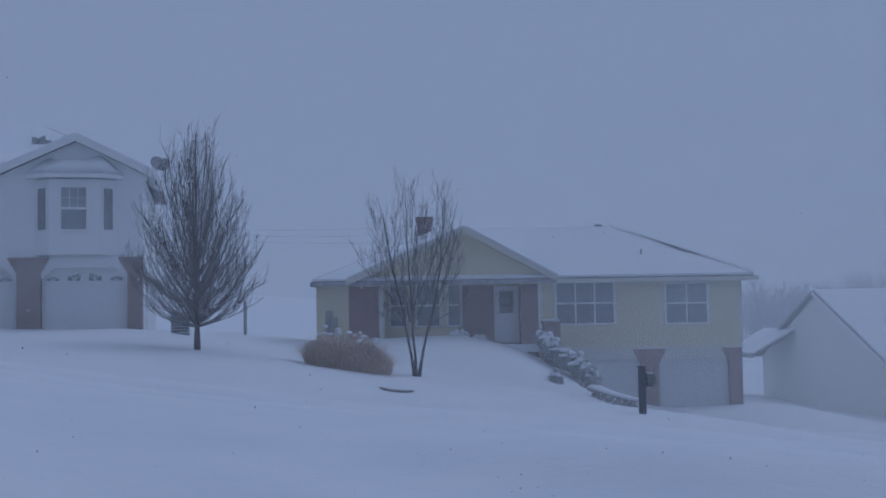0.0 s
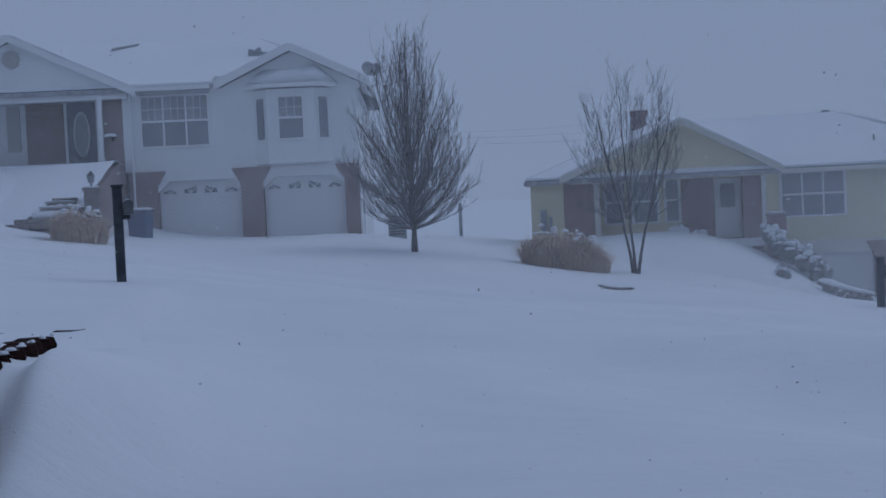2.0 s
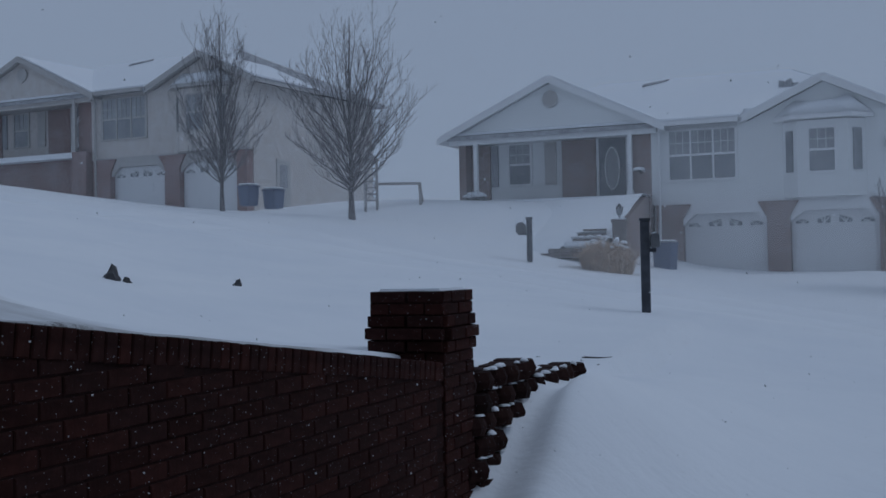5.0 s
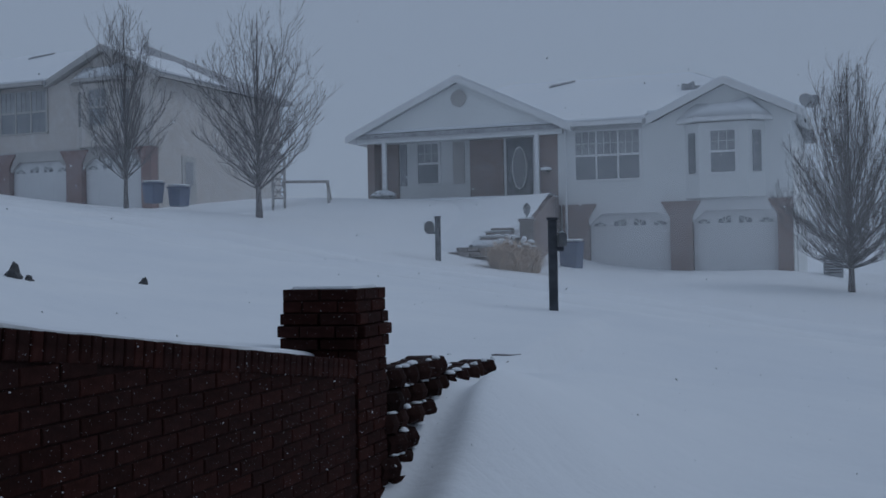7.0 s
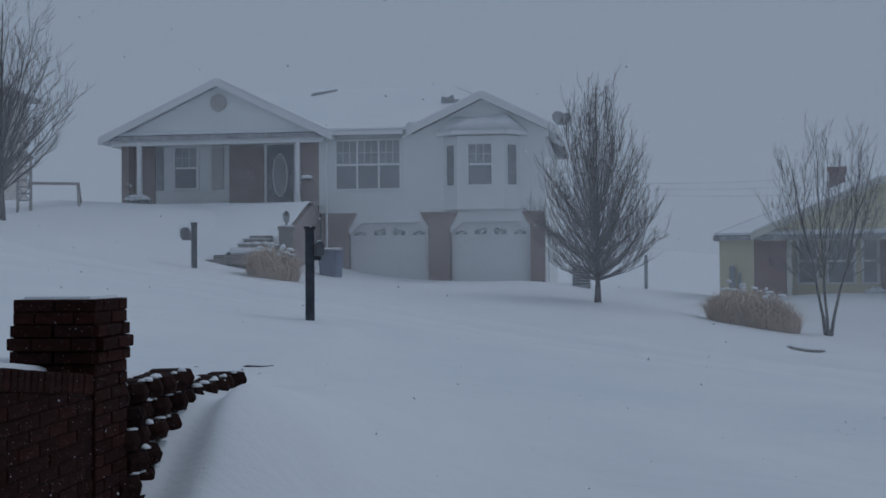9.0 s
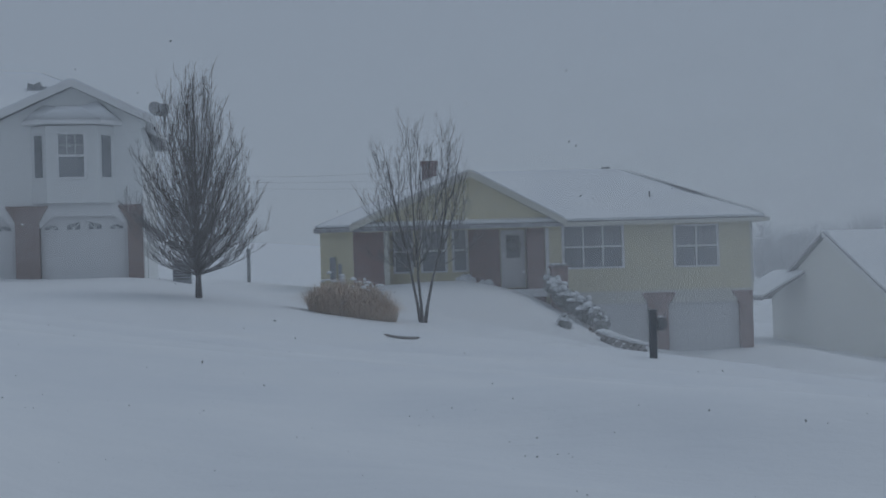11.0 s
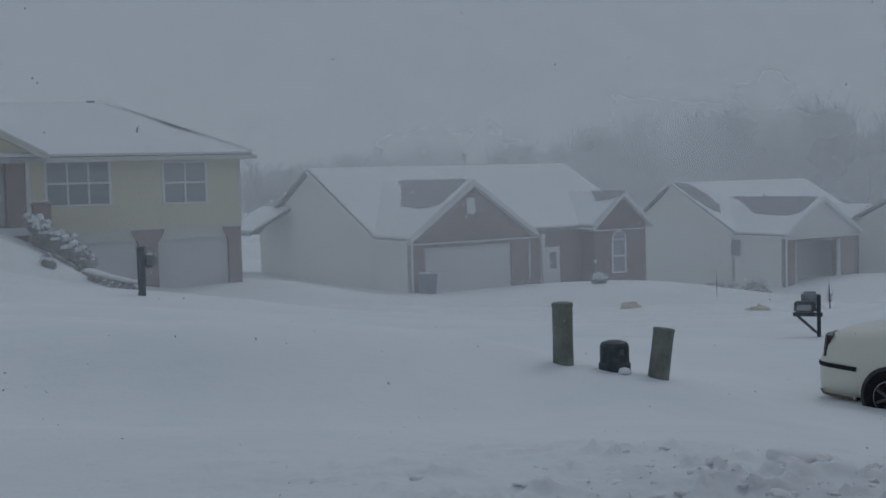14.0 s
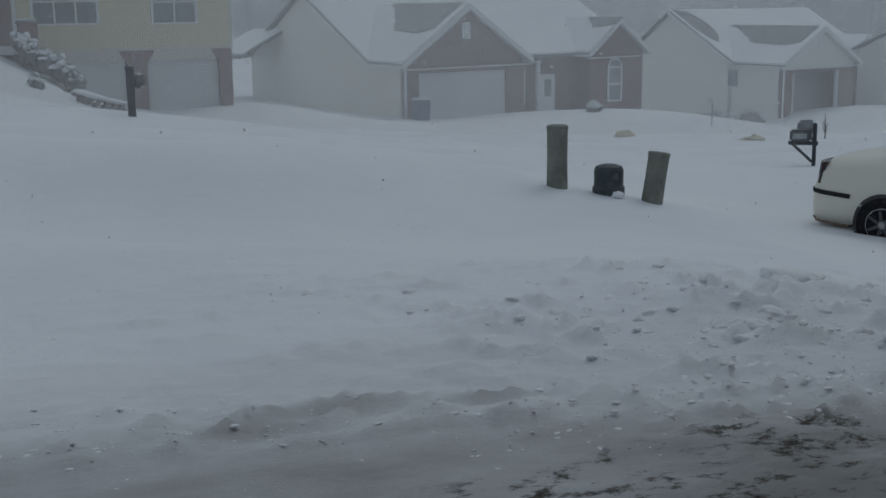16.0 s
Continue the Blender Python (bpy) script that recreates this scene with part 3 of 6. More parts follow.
def hip_roof(parent, x0, x1, y0, y1, ze, rx0, rx1, ry, zr, bare=(), notch=None):
    a, b, c, d = (x0, y0, ze), (x1, y0, ze), (x1, y1, ze), (x0, y1, ze)
    p, q = (rx0, ry, zr), (rx1, ry, zr)
    front, right = [a, b, q, p], [b, c, q]
    if notch:
        # the eave stops where the street gable's wall rises through it
        nx0, ny = notch
        u = (ny - y0) / (ry - y0)
        hip = (x1 + (rx1 - x1) * u, ny, ze + (zr - ze) * u)
        front = [a, (nx0, y0, ze), (nx0, ny, hip[2]), hip, q, p]
        right = [hip, (x1, ny, ze), c, q]
    for key, pts in (("front", front), ("right", right), ("back", [c, d, p, q]), ("left", [d, a, p])):
        slope_slab(parent, pts, 0.14)
        if key not in bare:
            snow_slab(parent, pts, 0.10, 0.07)


def ranch(m, label, walls, trim, brick, bare_hip=False, porch_detail=True):
    """A raised ranch: porch under a gable, a triple window, a bay under a smaller gable, two garages below."""
    h = thing("house", m, label, "house", "houses along the street")
    # lower storey and foundation
    part("garage_wall", a_box(-1.6, 6.13, 0.28, 9.0, 0.6, 3.558), walls, h)
    side = part("side_door", a_box(6.133, 6.17, 1.7, 2.6, 1.2, 3.3), trim, h, "pale side door")
    part("door_light", a_box(6.172, 6.18, 1.9, 2.4, 2.2, 3.1), DIM_GLASS, side)
    part("foundation", a_box(-8.9, -1.6, 0.3, 9.0, 1.6, 3.93), brick, h)
    part("stair_wall", a_box(-2.35, -1.6, -0.35, 0.3, 0.8, 3.93), brick, h, "brick wall beside the porch steps")
    if porch_detail:
        wing = prism(bmesh.new(), [(-1.63, -0.36, 0.8), (-1.12, -5.55, 0.8), (-1.12, -5.55, 2.72), (-1.63, -0.36, 3.93)], (-0.26, 0, 0))
        part("stair_wing_wall", wing, brick, h, "brick wall sloping down from the porch")
    corbel_pier(h, -1.45, -0.55, 0.8, 3.55, -0.12, 0.28, 0.0, 0.28, brick)
    corbel_pier(h, 2.2, 2.93, 0.8, 3.55, -0.12, 0.28, 0.27, 0.27, brick)
    corbel_pier(h, 5.64, 6.10, 0.8, 3.55, -0.12, 0.28, 0.28, 0.0, brick)
    for x0, x1 in ((-0.55, 2.2), (2.93, 5.64)):
        garage_door(h, x0 + 0.02, x1 - 0.02, 1.0, 3.22, 0.16)
        part("garage_header", a_box(x0, x1, -0.06, 0.26, 3.22, 3.545), trim, h)
        for e, s in ((x0, 1), (x1, -1)):
            part("garage_bracket", prism(bmesh.new(), [(e, -0.03, 3.22), (e + s * 0.42, -0.03, 3.22), (e, -0.03, 2.86)], (0, 0.12, 0)), trim, h)
    # upper storey
    part("wall", a_box(-1.6, 6.13, 0.0, 9.0, 3.56, 6.12), walls, h)
    part("floor_band", a_box(-1.45, 6.16, -0.03, -0.004, 3.5, 3.62), trim, h)
    window_unit(h, -1.0, 1.24, 4.36, 5.93, 0.0, 3, trim=trim)
    # bay
    bx0, bx1 = 2.74, 5.30
    part("bay", prism(bmesh.new(), [(bx0, -0.002, 3.62), (bx0 + 0.5, -0.45, 3.62), (bx1 - 0.5, -0.45, 3.62), (bx1, -0.002, 3.62)], (0, 0, 2.35)), walls, h)
    window_unit(h, 3.59, 4.42, 4.40, 5.70, -0.45, 1, trim=trim)
    for e, s in ((bx0, 1), (bx1, -1)):
        bm = bmesh.new()
        a, b = Vector((e + s * 0.13, -0.13, 0)), Vector((e + s * 0.37, -0.345, 0))
        out = Vector((-s * 0.67, -0.74, 0)) * 0.03
        prism(bm, [a + Vector((0, 0, 4.40)), b + Vector((0, 0, 4.40)), b + Vector((0, 0, 5.68)), a + Vector((0, 0, 5.68))], out)
        part("side_light", bm, GLASS, h, "narrow angled bay window")
    top = [(bx0 - 0.25, -0.2, 6.0), (bx0 + 0.35, -0.72, 6.0), (bx1 - 0.35, -0.72, 6.0), (bx1 + 0.25, -0.2, 6.0)]
    part("bay_eave", prism(bmesh.new(), top + [(bx1 + 0.25, 0.0, 6.0), (bx0 - 0.25, 0.0, 6.0)], (0, 0, 0.12)), trim, h)
    bm = bmesh.new()
    low = [bm.verts.new((x, y, 6.13)) for x, y, z in top]
    high = [bm.verts.new(p) for p in ((3.12, -0.06, 6.68), (3.62, -0.1, 6.56), (4.25, -0.1, 6.58), (4.80, -0.06, 6.80))]
    foot = [bm.verts.new((x, 0.1, 6.13)) for x in (bx0 - 0.25, bx1 + 0.25)]
    for k in range(3):
        bm.faces.new((low[k], low[k + 1], high[k + 1], high[k]))
    bm.faces.new((foot[0], low[0], high[0]))
    bm.faces.new((low[3], foot[1], high[3]))
    bm.faces.new((foot[0], high[0], high[1], high[2], high[3], foot[1]))
    bm.faces.new((foot[0], foot[1], low[3], low[2], low[1], low[0]))
    bmesh.ops.bevel(bm, geom=bm.edges[:], offset=0.04, segments=2, affect="EDGES")
    part("bay_roof_snow", bm, SNOW, h, "snow heaped on the bay roof", True)
    front_gable(h, 1.35, 6.62, -0.30, 4.2, 6.17, 4.03, 7.38, walls, trim, -0.004, soffit=False)
    # porch
    part("porch_wall", a_box(-8.75, -1.6, 1.3, 9.0, 3.95, 6.1), walls, h)
    part("porch_brick", a_box(-8.75, -8.0, 1.22, 1.3, 3.95, 6.0), brick, h)
    part("entry_brick", a_box(-5.2, -3.93, 1.2, 1.3, 3.95, 6.0), brick, h)
    part("corner_brick", a_box(-2.3, -1.602, 0.0, 1.298, 3.94, 6.0), brick, h)
    part("porch_end_brick", a_box(-9.05, -8.77, 0.75, 3.0, 3.94, 6.0), brick, h)
    part("porch_deck", a_box(-8.9, -1.62, -0.3, 1.3, 3.72, 3.93), SNOW, h, "porch floor under blown snow")
    window_unit(h, -7.28, -6.42, 4.56, 5.96, 1.3, 1, trim=trim)
    part("shutter", a_box(-7.95, -7.70, 1.23, 1.298, 4.5, 5.98), SHUTTER_GREY, h, "grey louvred shutter")
    part("shutter", a_box(-5.87, -5.43, 1.24, 1.298, 4.5, 5.98), TAN_TRIM, h, "pale louvred shutter")
    door = part("front_door", a_box(-3.80, -2.83, 1.20, 1.28, 3.97, 6.0), DOOR_DARK, h, "dark front door with an oval light")
    bm = bmesh.new()
    ring = [Vector((-3.32 + 0.26 * math.cos(k * math.tau / 28), 1.185, 4.95 + 0.72 * math.sin(k * math.tau / 28))) for k in range(29)]
    tube(bm, ring, [0.03] * 29, 5)
    part("oval_frame", bm, WHITE_TRIM, door, "white oval moulding")
    part("oval_light", prism(bmesh.new(), [(-3.32 + 0.25 * math.cos(k * math.tau / 28), 1.198, 4.95 + 0.70 * math.sin(k * math.tau / 28)) for k in range(28)], (0, -0.008, 0)), DIM_GLASS, door)
    bm = bmesh.new()
    for x0, x1 in ((-3.90, -3.81), (-2.82, -2.70)):
        box(bm, x0, x1, 1.17, 1.29, 3.95, 6.08)
    box(bm, -3.90, -2.70, 1.16, 1.29, 6.0, 6.1)
    part("door_casing", bm, trim, h)
    for x in (-7.94, -2.27):
        bm = bmesh.new()
        box(bm, x - 0.07, x + 0.07, -0.32, -0.18, 3.93, 6.04)
        box(bm, x - 0.1, x + 0.1, -0.35, -0.15, 3.93, 4.05)
        box(bm, x - 0.1, x + 0.1, -0.35, -0.15, 5.94, 6.04)
        part("porch_post", bm, trim, h, "square white porch post")
    front_gable(h, -9.32, -1.0, -0.55, 4.6, 6.12, -5.07, 8.0, walls, trim, -0.3, soffit=False)
    part("porch_beam", a_box(-8.95, -1.35, -0.32, -0.14, 5.95, 6.0), trim, h, "white beam under the porch gable")
    part("porch_ceiling", a_box(-8.95, -1.5, -0.13, 1.3, 6.02, 6.06), trim, h)
    if porch_detail:
        lan = part("wall_lantern", tube(bmesh.new(), [Vector((-1.95, -0.005, 4.62)), Vector((-1.95, -0.14, 4.74)), Vector((-1.95, -0.26, 4.70))], [0.03, 0.025, 0.04], 6), DARK_METAL, h, "dark bracket lantern under a snow cap")
        bm = bmesh.new()
        lathe_at(bm, Vector((-1.98, -0.2, 4.72)), 0.24, 0.12)
        part("snow_cap", bm, SNOW, lan, "", True)
    bm = lathe(bmesh.new(), [(0.30, -0.02), (0.30, 0.02)], 8)
    bmesh.ops.rotate(bm, verts=bm.verts[:], matrix=Matrix.Rotation(radians(90), 3, "X"))
    bmesh.ops.translate(bm, verts=bm.verts[:], vec=(-5.06, -0.335, 7.28))
    part("gable_vent", bm, TAN_TRIM, h, "octagonal gable vent")
    # main roof
    hip_roof(h, -9.0, 6.6, -0.4, 9.4, 6.2, -4.6, 2.4, 4.5, 8.3, ("right",) if bare_hip else (), (1.5, 0.16))
    part("gutter", a_box(-1.1, 1.4, -0.52, -0.42, 6.08, 6.22), trim, h)
    bm = tube(bmesh.new(), [Vector((-1.3, -0.2, 6.1)), Vector((-1.3, -0.14, 5.9)), Vector((-1.3, -0.14, 1.2))], [0.045] * 3, 6)
    part("downspout", bm, trim, h)
    bm = bmesh.new()
    prism(bm, [(-2.80, 3.52, 7.99), (-2.0, 4.05, 8.22), (-1.94, 4.16, 8.27), (-2.80, 3.72, 8.08)], (0, 0, 0.05))
    part("bare_ridge_patch", bm, SHINGLES, h, "strip of bare shingles")
    bm = bmesh.new()
    for q in range(5):
        x = 2.3 + q * 0.22
        prism(bm, [(x, 2.2, 7.1), (x + 0.28, 2.2, 7.1), (x + 0.22, 2.2, 7.62 + 0.10 * math.sin(q * 2.0)), (x + 0.04, 2.2, 7.58 + 0.08 * math.cos(q))], (0, 0.35, 0))
    part("roof_vent", bm, GREY_METAL, h, "weathered roof vent")
    return h


WHITE_HOUSE_AT = pose(-15.1, 35.4, 0, 0, 0, 11) @ Matrix.Diagonal((0.965, 1, 1, 1))
ranch(WHITE_HOUSE_AT, "white-sided raised ranch house with brick garage piers, snow-covered", WHITE_SIDING, WHITE_TRIM, GREY_BRICK)
ranch(pose(-37.05, 30.3, 2.64, 0, 0, 8), "tan-sided raised ranch house, its hip roof blown bare", TAN_SIDING, TAN_TRIM, FAR_BRICK, True, False)


def yellow_house():
    h = thing("house", pose(0, 41, 0), "pale yellow split-level house with brick porch piers and white garage doors", "house", "houses along the street")
    part("wall", a_box(-4.28, 10.8, 0.9, 10.0, 0.22, 2.72), CREAM_SIDING, h)
    part("front_wall", a_box(3.57, 10.8, 0.0, 0.9, 0.22, 2.72), CREAM_SIDING, h)
    part("wing_wall", a_box(-4.28, -3.13, 0.0, 0.9, -0.4, 2.72), CREAM_SIDING, h)
    part("foundation", a_box(-4.2, 3.57, 0.05, 9.9, -1.6, 0.46), RED_BRICK, h)
    part("garage_wall", a_box(3.57, 10.7, 0.35, 9.9, -3.2, 0.215), CREAM_SIDING, h)
    part("floor_band", a_box(3.57, 10.82, -0.025, -0.004, 0.18, 0.3), CREAM_TRIM, h)
    corbel_pier(h, 7.16, 7.81, -3.0, 0.215, -0.05, 0.35, 0.27, 0.27, RED_BRICK)
    corbel_pier(h, 10.32, 10.76, -3.0, 0.215, -0.05, 0.35, 0.26, 0.0, RED_BRICK)
    corbel_pier(h, 3.8, 4.5, -3.0, 0.215, -0.05, 0.35, 0.0, 0.27, RED_BRICK)
    for x0, x1 in ((4.5, 7.16), (7.81, 10.32)):
        garage_door(h, x0 + 0.02, x1 - 0.02, -2.35, -0.14, 0.2, False)
        part("garage_header", a_box(x0, x1, 0.0, 0.34, -0.14, 0.21), CREAM_TRIM, h)
    part("corner_board", a_box(10.72, 10.815, -0.015, 0.02, 0.3, 2.70), CREAM_TRIM, h)
    window_unit(h, 4.21, 6.27, 1.16, 2.58, 0.0, 3, trim=WHITE_TRIM, grid=False)
    window_unit(h, 8.1, 9.58, 1.13, 2.5, 0.0, 2, trim=WHITE_TRIM, grid=False)
    # entry: brick piers, windows and the door behind the porch
    part("porch_wall", a_box(-2.06, 3.56, 0.86, 0.9, 0.46, 2.68), CREAM_SIDING, h)
    part("brick_pier", a_box(-3.13, -2.07, 0.0, 0.9, 0.2, 2.68), RED_BRICK, h)
    part("brick_panel", a_box(0.93, 2.02, 0.70, 0.858, 0.46, 2.66), RED_BRICK, h)
    part("brick_pier", a_box(2.96, 3.56, 0.0, 0.858, 0.3, 2.66), RED_BRICK, h)
    part("white_post", a_box(-2.06, -1.88, 0.0, 0.14, 0.46, 2.66), CREAM_TRIM, h)
    part("white_post", a_box(3.58, 3.70, -0.06, -0.006, 0.46, 2.66), WHITE_TRIM, h)
    for x0, x1 in ((-1.72, -1.12), (-0.75, 0.1), (0.38, 0.84)):
        window_unit(h, x0, x1, 1.16, 2.60, 0.86, 1, trim=WHITE_TRIM, grid=False)
    door = part("front_door", a_box(2.06, 2.92, 0.74, 0.80, 0.50, 2.55), WHITE_TRIM, h, "white front door with a half light")
    part("door_light", a_box(2.25, 2.73, 0.72, 0.738, 1.55, 2.36), DIM_GLASS, door)
    bm = bmesh.new()
    random.seed(5)
    for k in range(90):
        a = k * math.tau / 90
        c = Vector((2.48 + 0.21 * math.cos(a), 0.66, 2.02 + 0.21 * math.sin(a)))
        d = Vector((random.uniform(-1, 1), random.uniform(-0.5, 0.3), random.uniform(-1, 1))) * 0.10
        tube(bm, [c - d * 0.6, c + d * 0.6], [0.045, 0.02], 4)
    wreath = part("wreath", bm, HEDGE_GREEN)
    wreath.matrix_world = pose(0, 41, 0)
    tagged(wreath, "dark evergreen wreath hung on a white door", "wreath")
    part("porch_ceiling", a_box(-3.2, 3.6, -0.04, 0.9, 2.66, 2.70), CREAM_SIDING, h)
    part("porch_deck", a_box(-3.2, 3.56, -0.5, 0.9, 0.2, 0.46), SNOW, h, "porch floor under snow")
    # roofs
    hip_roof(h, -4.45, 11.22, -0.45, 10.4, 2.74, 0.1, 6.85, 5.0, 4.86, ())
    front_gable(h, -3.2, 4.3, -0.5, 4.6, 2.80, 1.0, 4.60, CREAM_SIDING, CREAM_TRIM, -0.2, soffit=False)
    part("gutter", a_box(4.2, 11.3, -0.55, -0.46, 2.60, 2.73), CREAM_TRIM, h)
    # shingles blown bare along the right-hand hip
    e, r = Vector((11.22, -0.45, 2.74)), Vector((6.85, 5.0, 4.86))
    bm = bmesh.new()
    pts = []
    for k in range(13):
        u = k / 12
        pts.append(e.lerp(r, u) + Vector((0.0, 0.0, 0.15)))
    for k in range(12, -1, -1):
        u = k / 12
        w = 0.06 + 0.30 * math.sin(math.pi * min(1, u * 1.05)) ** 2 * (0.7 + 0.3 * math.sin(u * 17))
        pts.append(e.lerp(r, u) + Vector((-w * 0.75, 0.0, 0.15)))
    a = [bm.verts.new(p) for p in pts]
    for k in range(12):
        bm.faces.new((a[k], a[k + 1], a[24 - k], a[25 - k]))
    bmesh.ops.solidify(bm, geom=bm.faces[:], thickness=0.05)
    part("bare_hip", bm, SHINGLES, h, "bare dark shingles along the hip")
    part("roof_vent", a_box(6.3, 6.6, 4.9, 5.1, 4.8, 5.0), GREY_METAL, h)
    part("vent_pipe", tube(bmesh.new(), [Vector((7.55, 1.6, 3.4)), Vector((7.55, 1.6, 3.83))], [0.035, 0.035], 8), GREY_METAL, h)
    bm = box(bmesh.new(), -0.75, -0.17, 5.2, 5.8, 3.5, 5.26)
    box(bm, -0.81, -0.11, 5.14, 5.86, 5.26, 5.44)
    part("chimney", bm, FAR_BRICK, h, "brick chimney with a wide cap")
    # meter box on the wing
    bm = box(bmesh.new(), -3.95, -3.75, -0.10, -0.002, 0.9, 1.75)
    box(bm, -3.66, -3.55, -0.08, -0.002, 0.5, 1.5)
    part("meter_box", bm, GREY_METAL, h, "grey electricity meter box")
    return h


yellow_house()


def entry_pillar():
    """A low brick pillar at the head of the yellow house's entry steps."""
    t = thing("entry_pillar", pose(3.92, 39.9, 0), "low brick pillar topped with a snow cap beside the entry steps", "pillar")
    part("shaft", a_box(-0.28, 0.28, -0.28, 0.28, -0.6, 1.18), RED_BRICK, t)
    part("cap", a_box(-0.33, 0.33, -0.33, 0.33, 1.18, 1.25, 0.012), FAR_BRICK, t, "corbelled brick cap")
    part("snow_cap", a_box(-0.29, 0.29, -0.29, 0.29, 1.252, 1.34, 0.035), SNOW, t, "", True)


entry_pillar()


def bungalow(m, label, brick, walls, size, open_garage=False):
    """A one-storey house: street gable over the garage, long roof behind, small gable at the far end."""
    zb, ze, W, front, depth, ridge_y, zr, wing0, wing1, gar0, gar1, apex, za = size
    h = thing("house", m, label, "house", "houses along the street")
    gable_w = apex * 2
    part("garage_wing_side", a_box(0.0, 0.2, 0.12, front + 0.3, zb, ze - 0.1), walls, h)
    part("wall", a_box(0.0, W, front, depth, zb, ze - 0.08), walls, h)
    part("front_wall", a_box(gable_w - 0.1, wing0, front - 0.12, front - 0.002, zb, ze - 0.1), brick, h)
    part("garage_pier", a_box(0.0, gar0, 0.0, 0.3, zb, ze - 0.1), brick, h)
    part("garage_pier", a_box(gar1, gable_w, 0.0, 0.3, zb, ze - 0.1), brick, h)
    part("garage_lintel", a_box(gar0, gar1, 0.0, 0.3, ze - 0.42, ze - 0.1), brick, h)
    part("garage_wing_side", a_box(gable_w - 0.2, gable_w, 0.3, front, zb, ze - 0.1), brick, h)
    if open_garage:
        part("garage_back", a_box(0.2, gable_w - 0.2, 1.5, 1.6, zb, ze - 0.1), TAN_TRIM, h)
        part("side_window", box(box(box(box(bmesh.new(), -0.05, -0.002, 3.3, 4.25, -2.42, -2.35), -0.05, -0.002, 3.3, 4.25, -3.47, -3.40), -0.05, -0.002, 3.3, 3.37, -3.4, -2.42), -0.05, -0.002, 4.18, 4.25, -3.4, -2.42), WHITE_TRIM, h)
        part("side_pane", a_box(-0.02, -0.004, 3.37, 4.18, -3.4, -2.42), GLASS, h)
        for gx in (gar0, gar1 - 0.12):
            part("garage_jamb", a_box(gx, gx + 0.12, 0.02, 0.2, zb, ze - 0.42), WHITE_TRIM, h)
    else:
        garage_door(h, gar0 + 0.01, gar1 - 0.01, zb + 0.2, ze - 0.42, 0.12, False)
    part("corner_board", a_box(-0.03, 0.09, -0.03, -0.004, zb, ze - 0.15), WHITE_TRIM, h)
    # side gable wall of the long roof
    part("end_wall", prism(bmesh.new(), [(0.002, front, ze - 0.1), (0.002, depth, ze - 0.1), (0.002, ridge_y, zr - 0.12)], (0.12, 0, 0)), walls, h)
    part("end_wall", prism(bmesh.new(), [(W - 0.002, front, ze - 0.1), (W - 0.002, depth, ze - 0.1), (W - 0.002, ridge_y, zr - 0.12)], (-0.12, 0, 0)), walls, h)
    x0, x1 = -0.25, W + 0.25
    fy, by = front - 0.35, depth + 0.35
    zf = ze - 0.02
    for pts in ([(x0, fy, zf), (x1, fy, zf), (x1, ridge_y, zr), (x0, ridge_y, zr)], [(x1, by, zf), (x0, by, zf), (x0, ridge_y, zr), (x1, ridge_y, zr)]):
        slope_slab(h, pts, 0.12, FAR_SHINGLES)
        snow_slab(h, pts, 0.10)
    bm = prism(bmesh.new(), [(x0, fy, zf - 0.2), (x0, ridge_y, zr - 0.2), (x0, ridge_y, zr - 0.01), (x0, fy, zf - 0.01)], (-0.03, 0, 0))
    part("rake_board", bm, WHITE_TRIM, h)
    rise = (ridge_y - fy) / (zr - zf)
    front_gable(h, -0.28, gable_w + 0.28, -0.35, fy + (za - zf) * rise + 0.2, ze, apex, za, brick if not open_garage else walls, WHITE_TRIM, -0.003, valley=fy + 0.2)
    part("gable_vent", a_box(apex - 0.22, apex + 0.22, -0.04, -0.004, za - 1.45, za - 0.75), WHITE_TRIM, h, "white louvred vent")
    # the small gable at the far end
    wy = front - 1.1
    part("wing_wall", a_box(wing0, wing1, wy, front, zb, ze - 0.1), brick, h)
    front_gable(h, wing0 - 0.3, wing1 + 0.3, wy - 0.3, fy + (wing1 - wing0 + 0.6) * 0.40 * rise + 0.2, ze, (wing0 + wing1) / 2, ze + (wing1 - wing0 + 0.6) * 0.40, brick, WHITE_TRIM, wy - 0.004, valley=fy + 0.2)
    cx = (wing0 + wing1) / 2 - 0.15
    win = window_unit(h, cx - 0.42, cx + 0.42, zb + 1.0, ze - 0.75, wy, 1, DIM_GLASS, grid=False)
    pts = [(cx + 0.44 * math.cos(k * math.pi / 10), wy - 0.03, ze - 0.68 + 0.38 * math.sin(k * math.pi / 10)) for k in range(11)]
    part("arch_light", prism(bmesh.new(), pts, (0, 0.02, 0)), DIM_GLASS, win, "half-round light over the window")
    bm = tube(bmesh.new(), [Vector(p) + Vector((0, -0.01, 0)) for p in pts], [0.045] * 11, 5)
    part("arch_trim", bm, WHITE_TRIM, win)
    dx = gable_w + 3.2
    for px in (gable_w + 1.0, gable_w + 2.75):
        post = bmesh.new()
        box(post, px - 0.08, px + 0.08, front - 0.62, front - 0.46, zb + 0.2, ze - 0.28)
        box(post, px - 0.12, px + 0.12, front - 0.66, front - 0.42, zb + 0.2, zb + 0.42)
        box(post, px - 0.12, px + 0.12, front - 0.66, front - 0.42, ze - 0.36, ze - 0.26)
        part("porch_post", post, WHITE_TRIM, h, "square white porch post")
    window_unit(h, gable_w + 1.3, gable_w + 2.2, zb + 1.1, ze - 0.75, front - 0.12, 1, DIM_GLASS, grid=False)
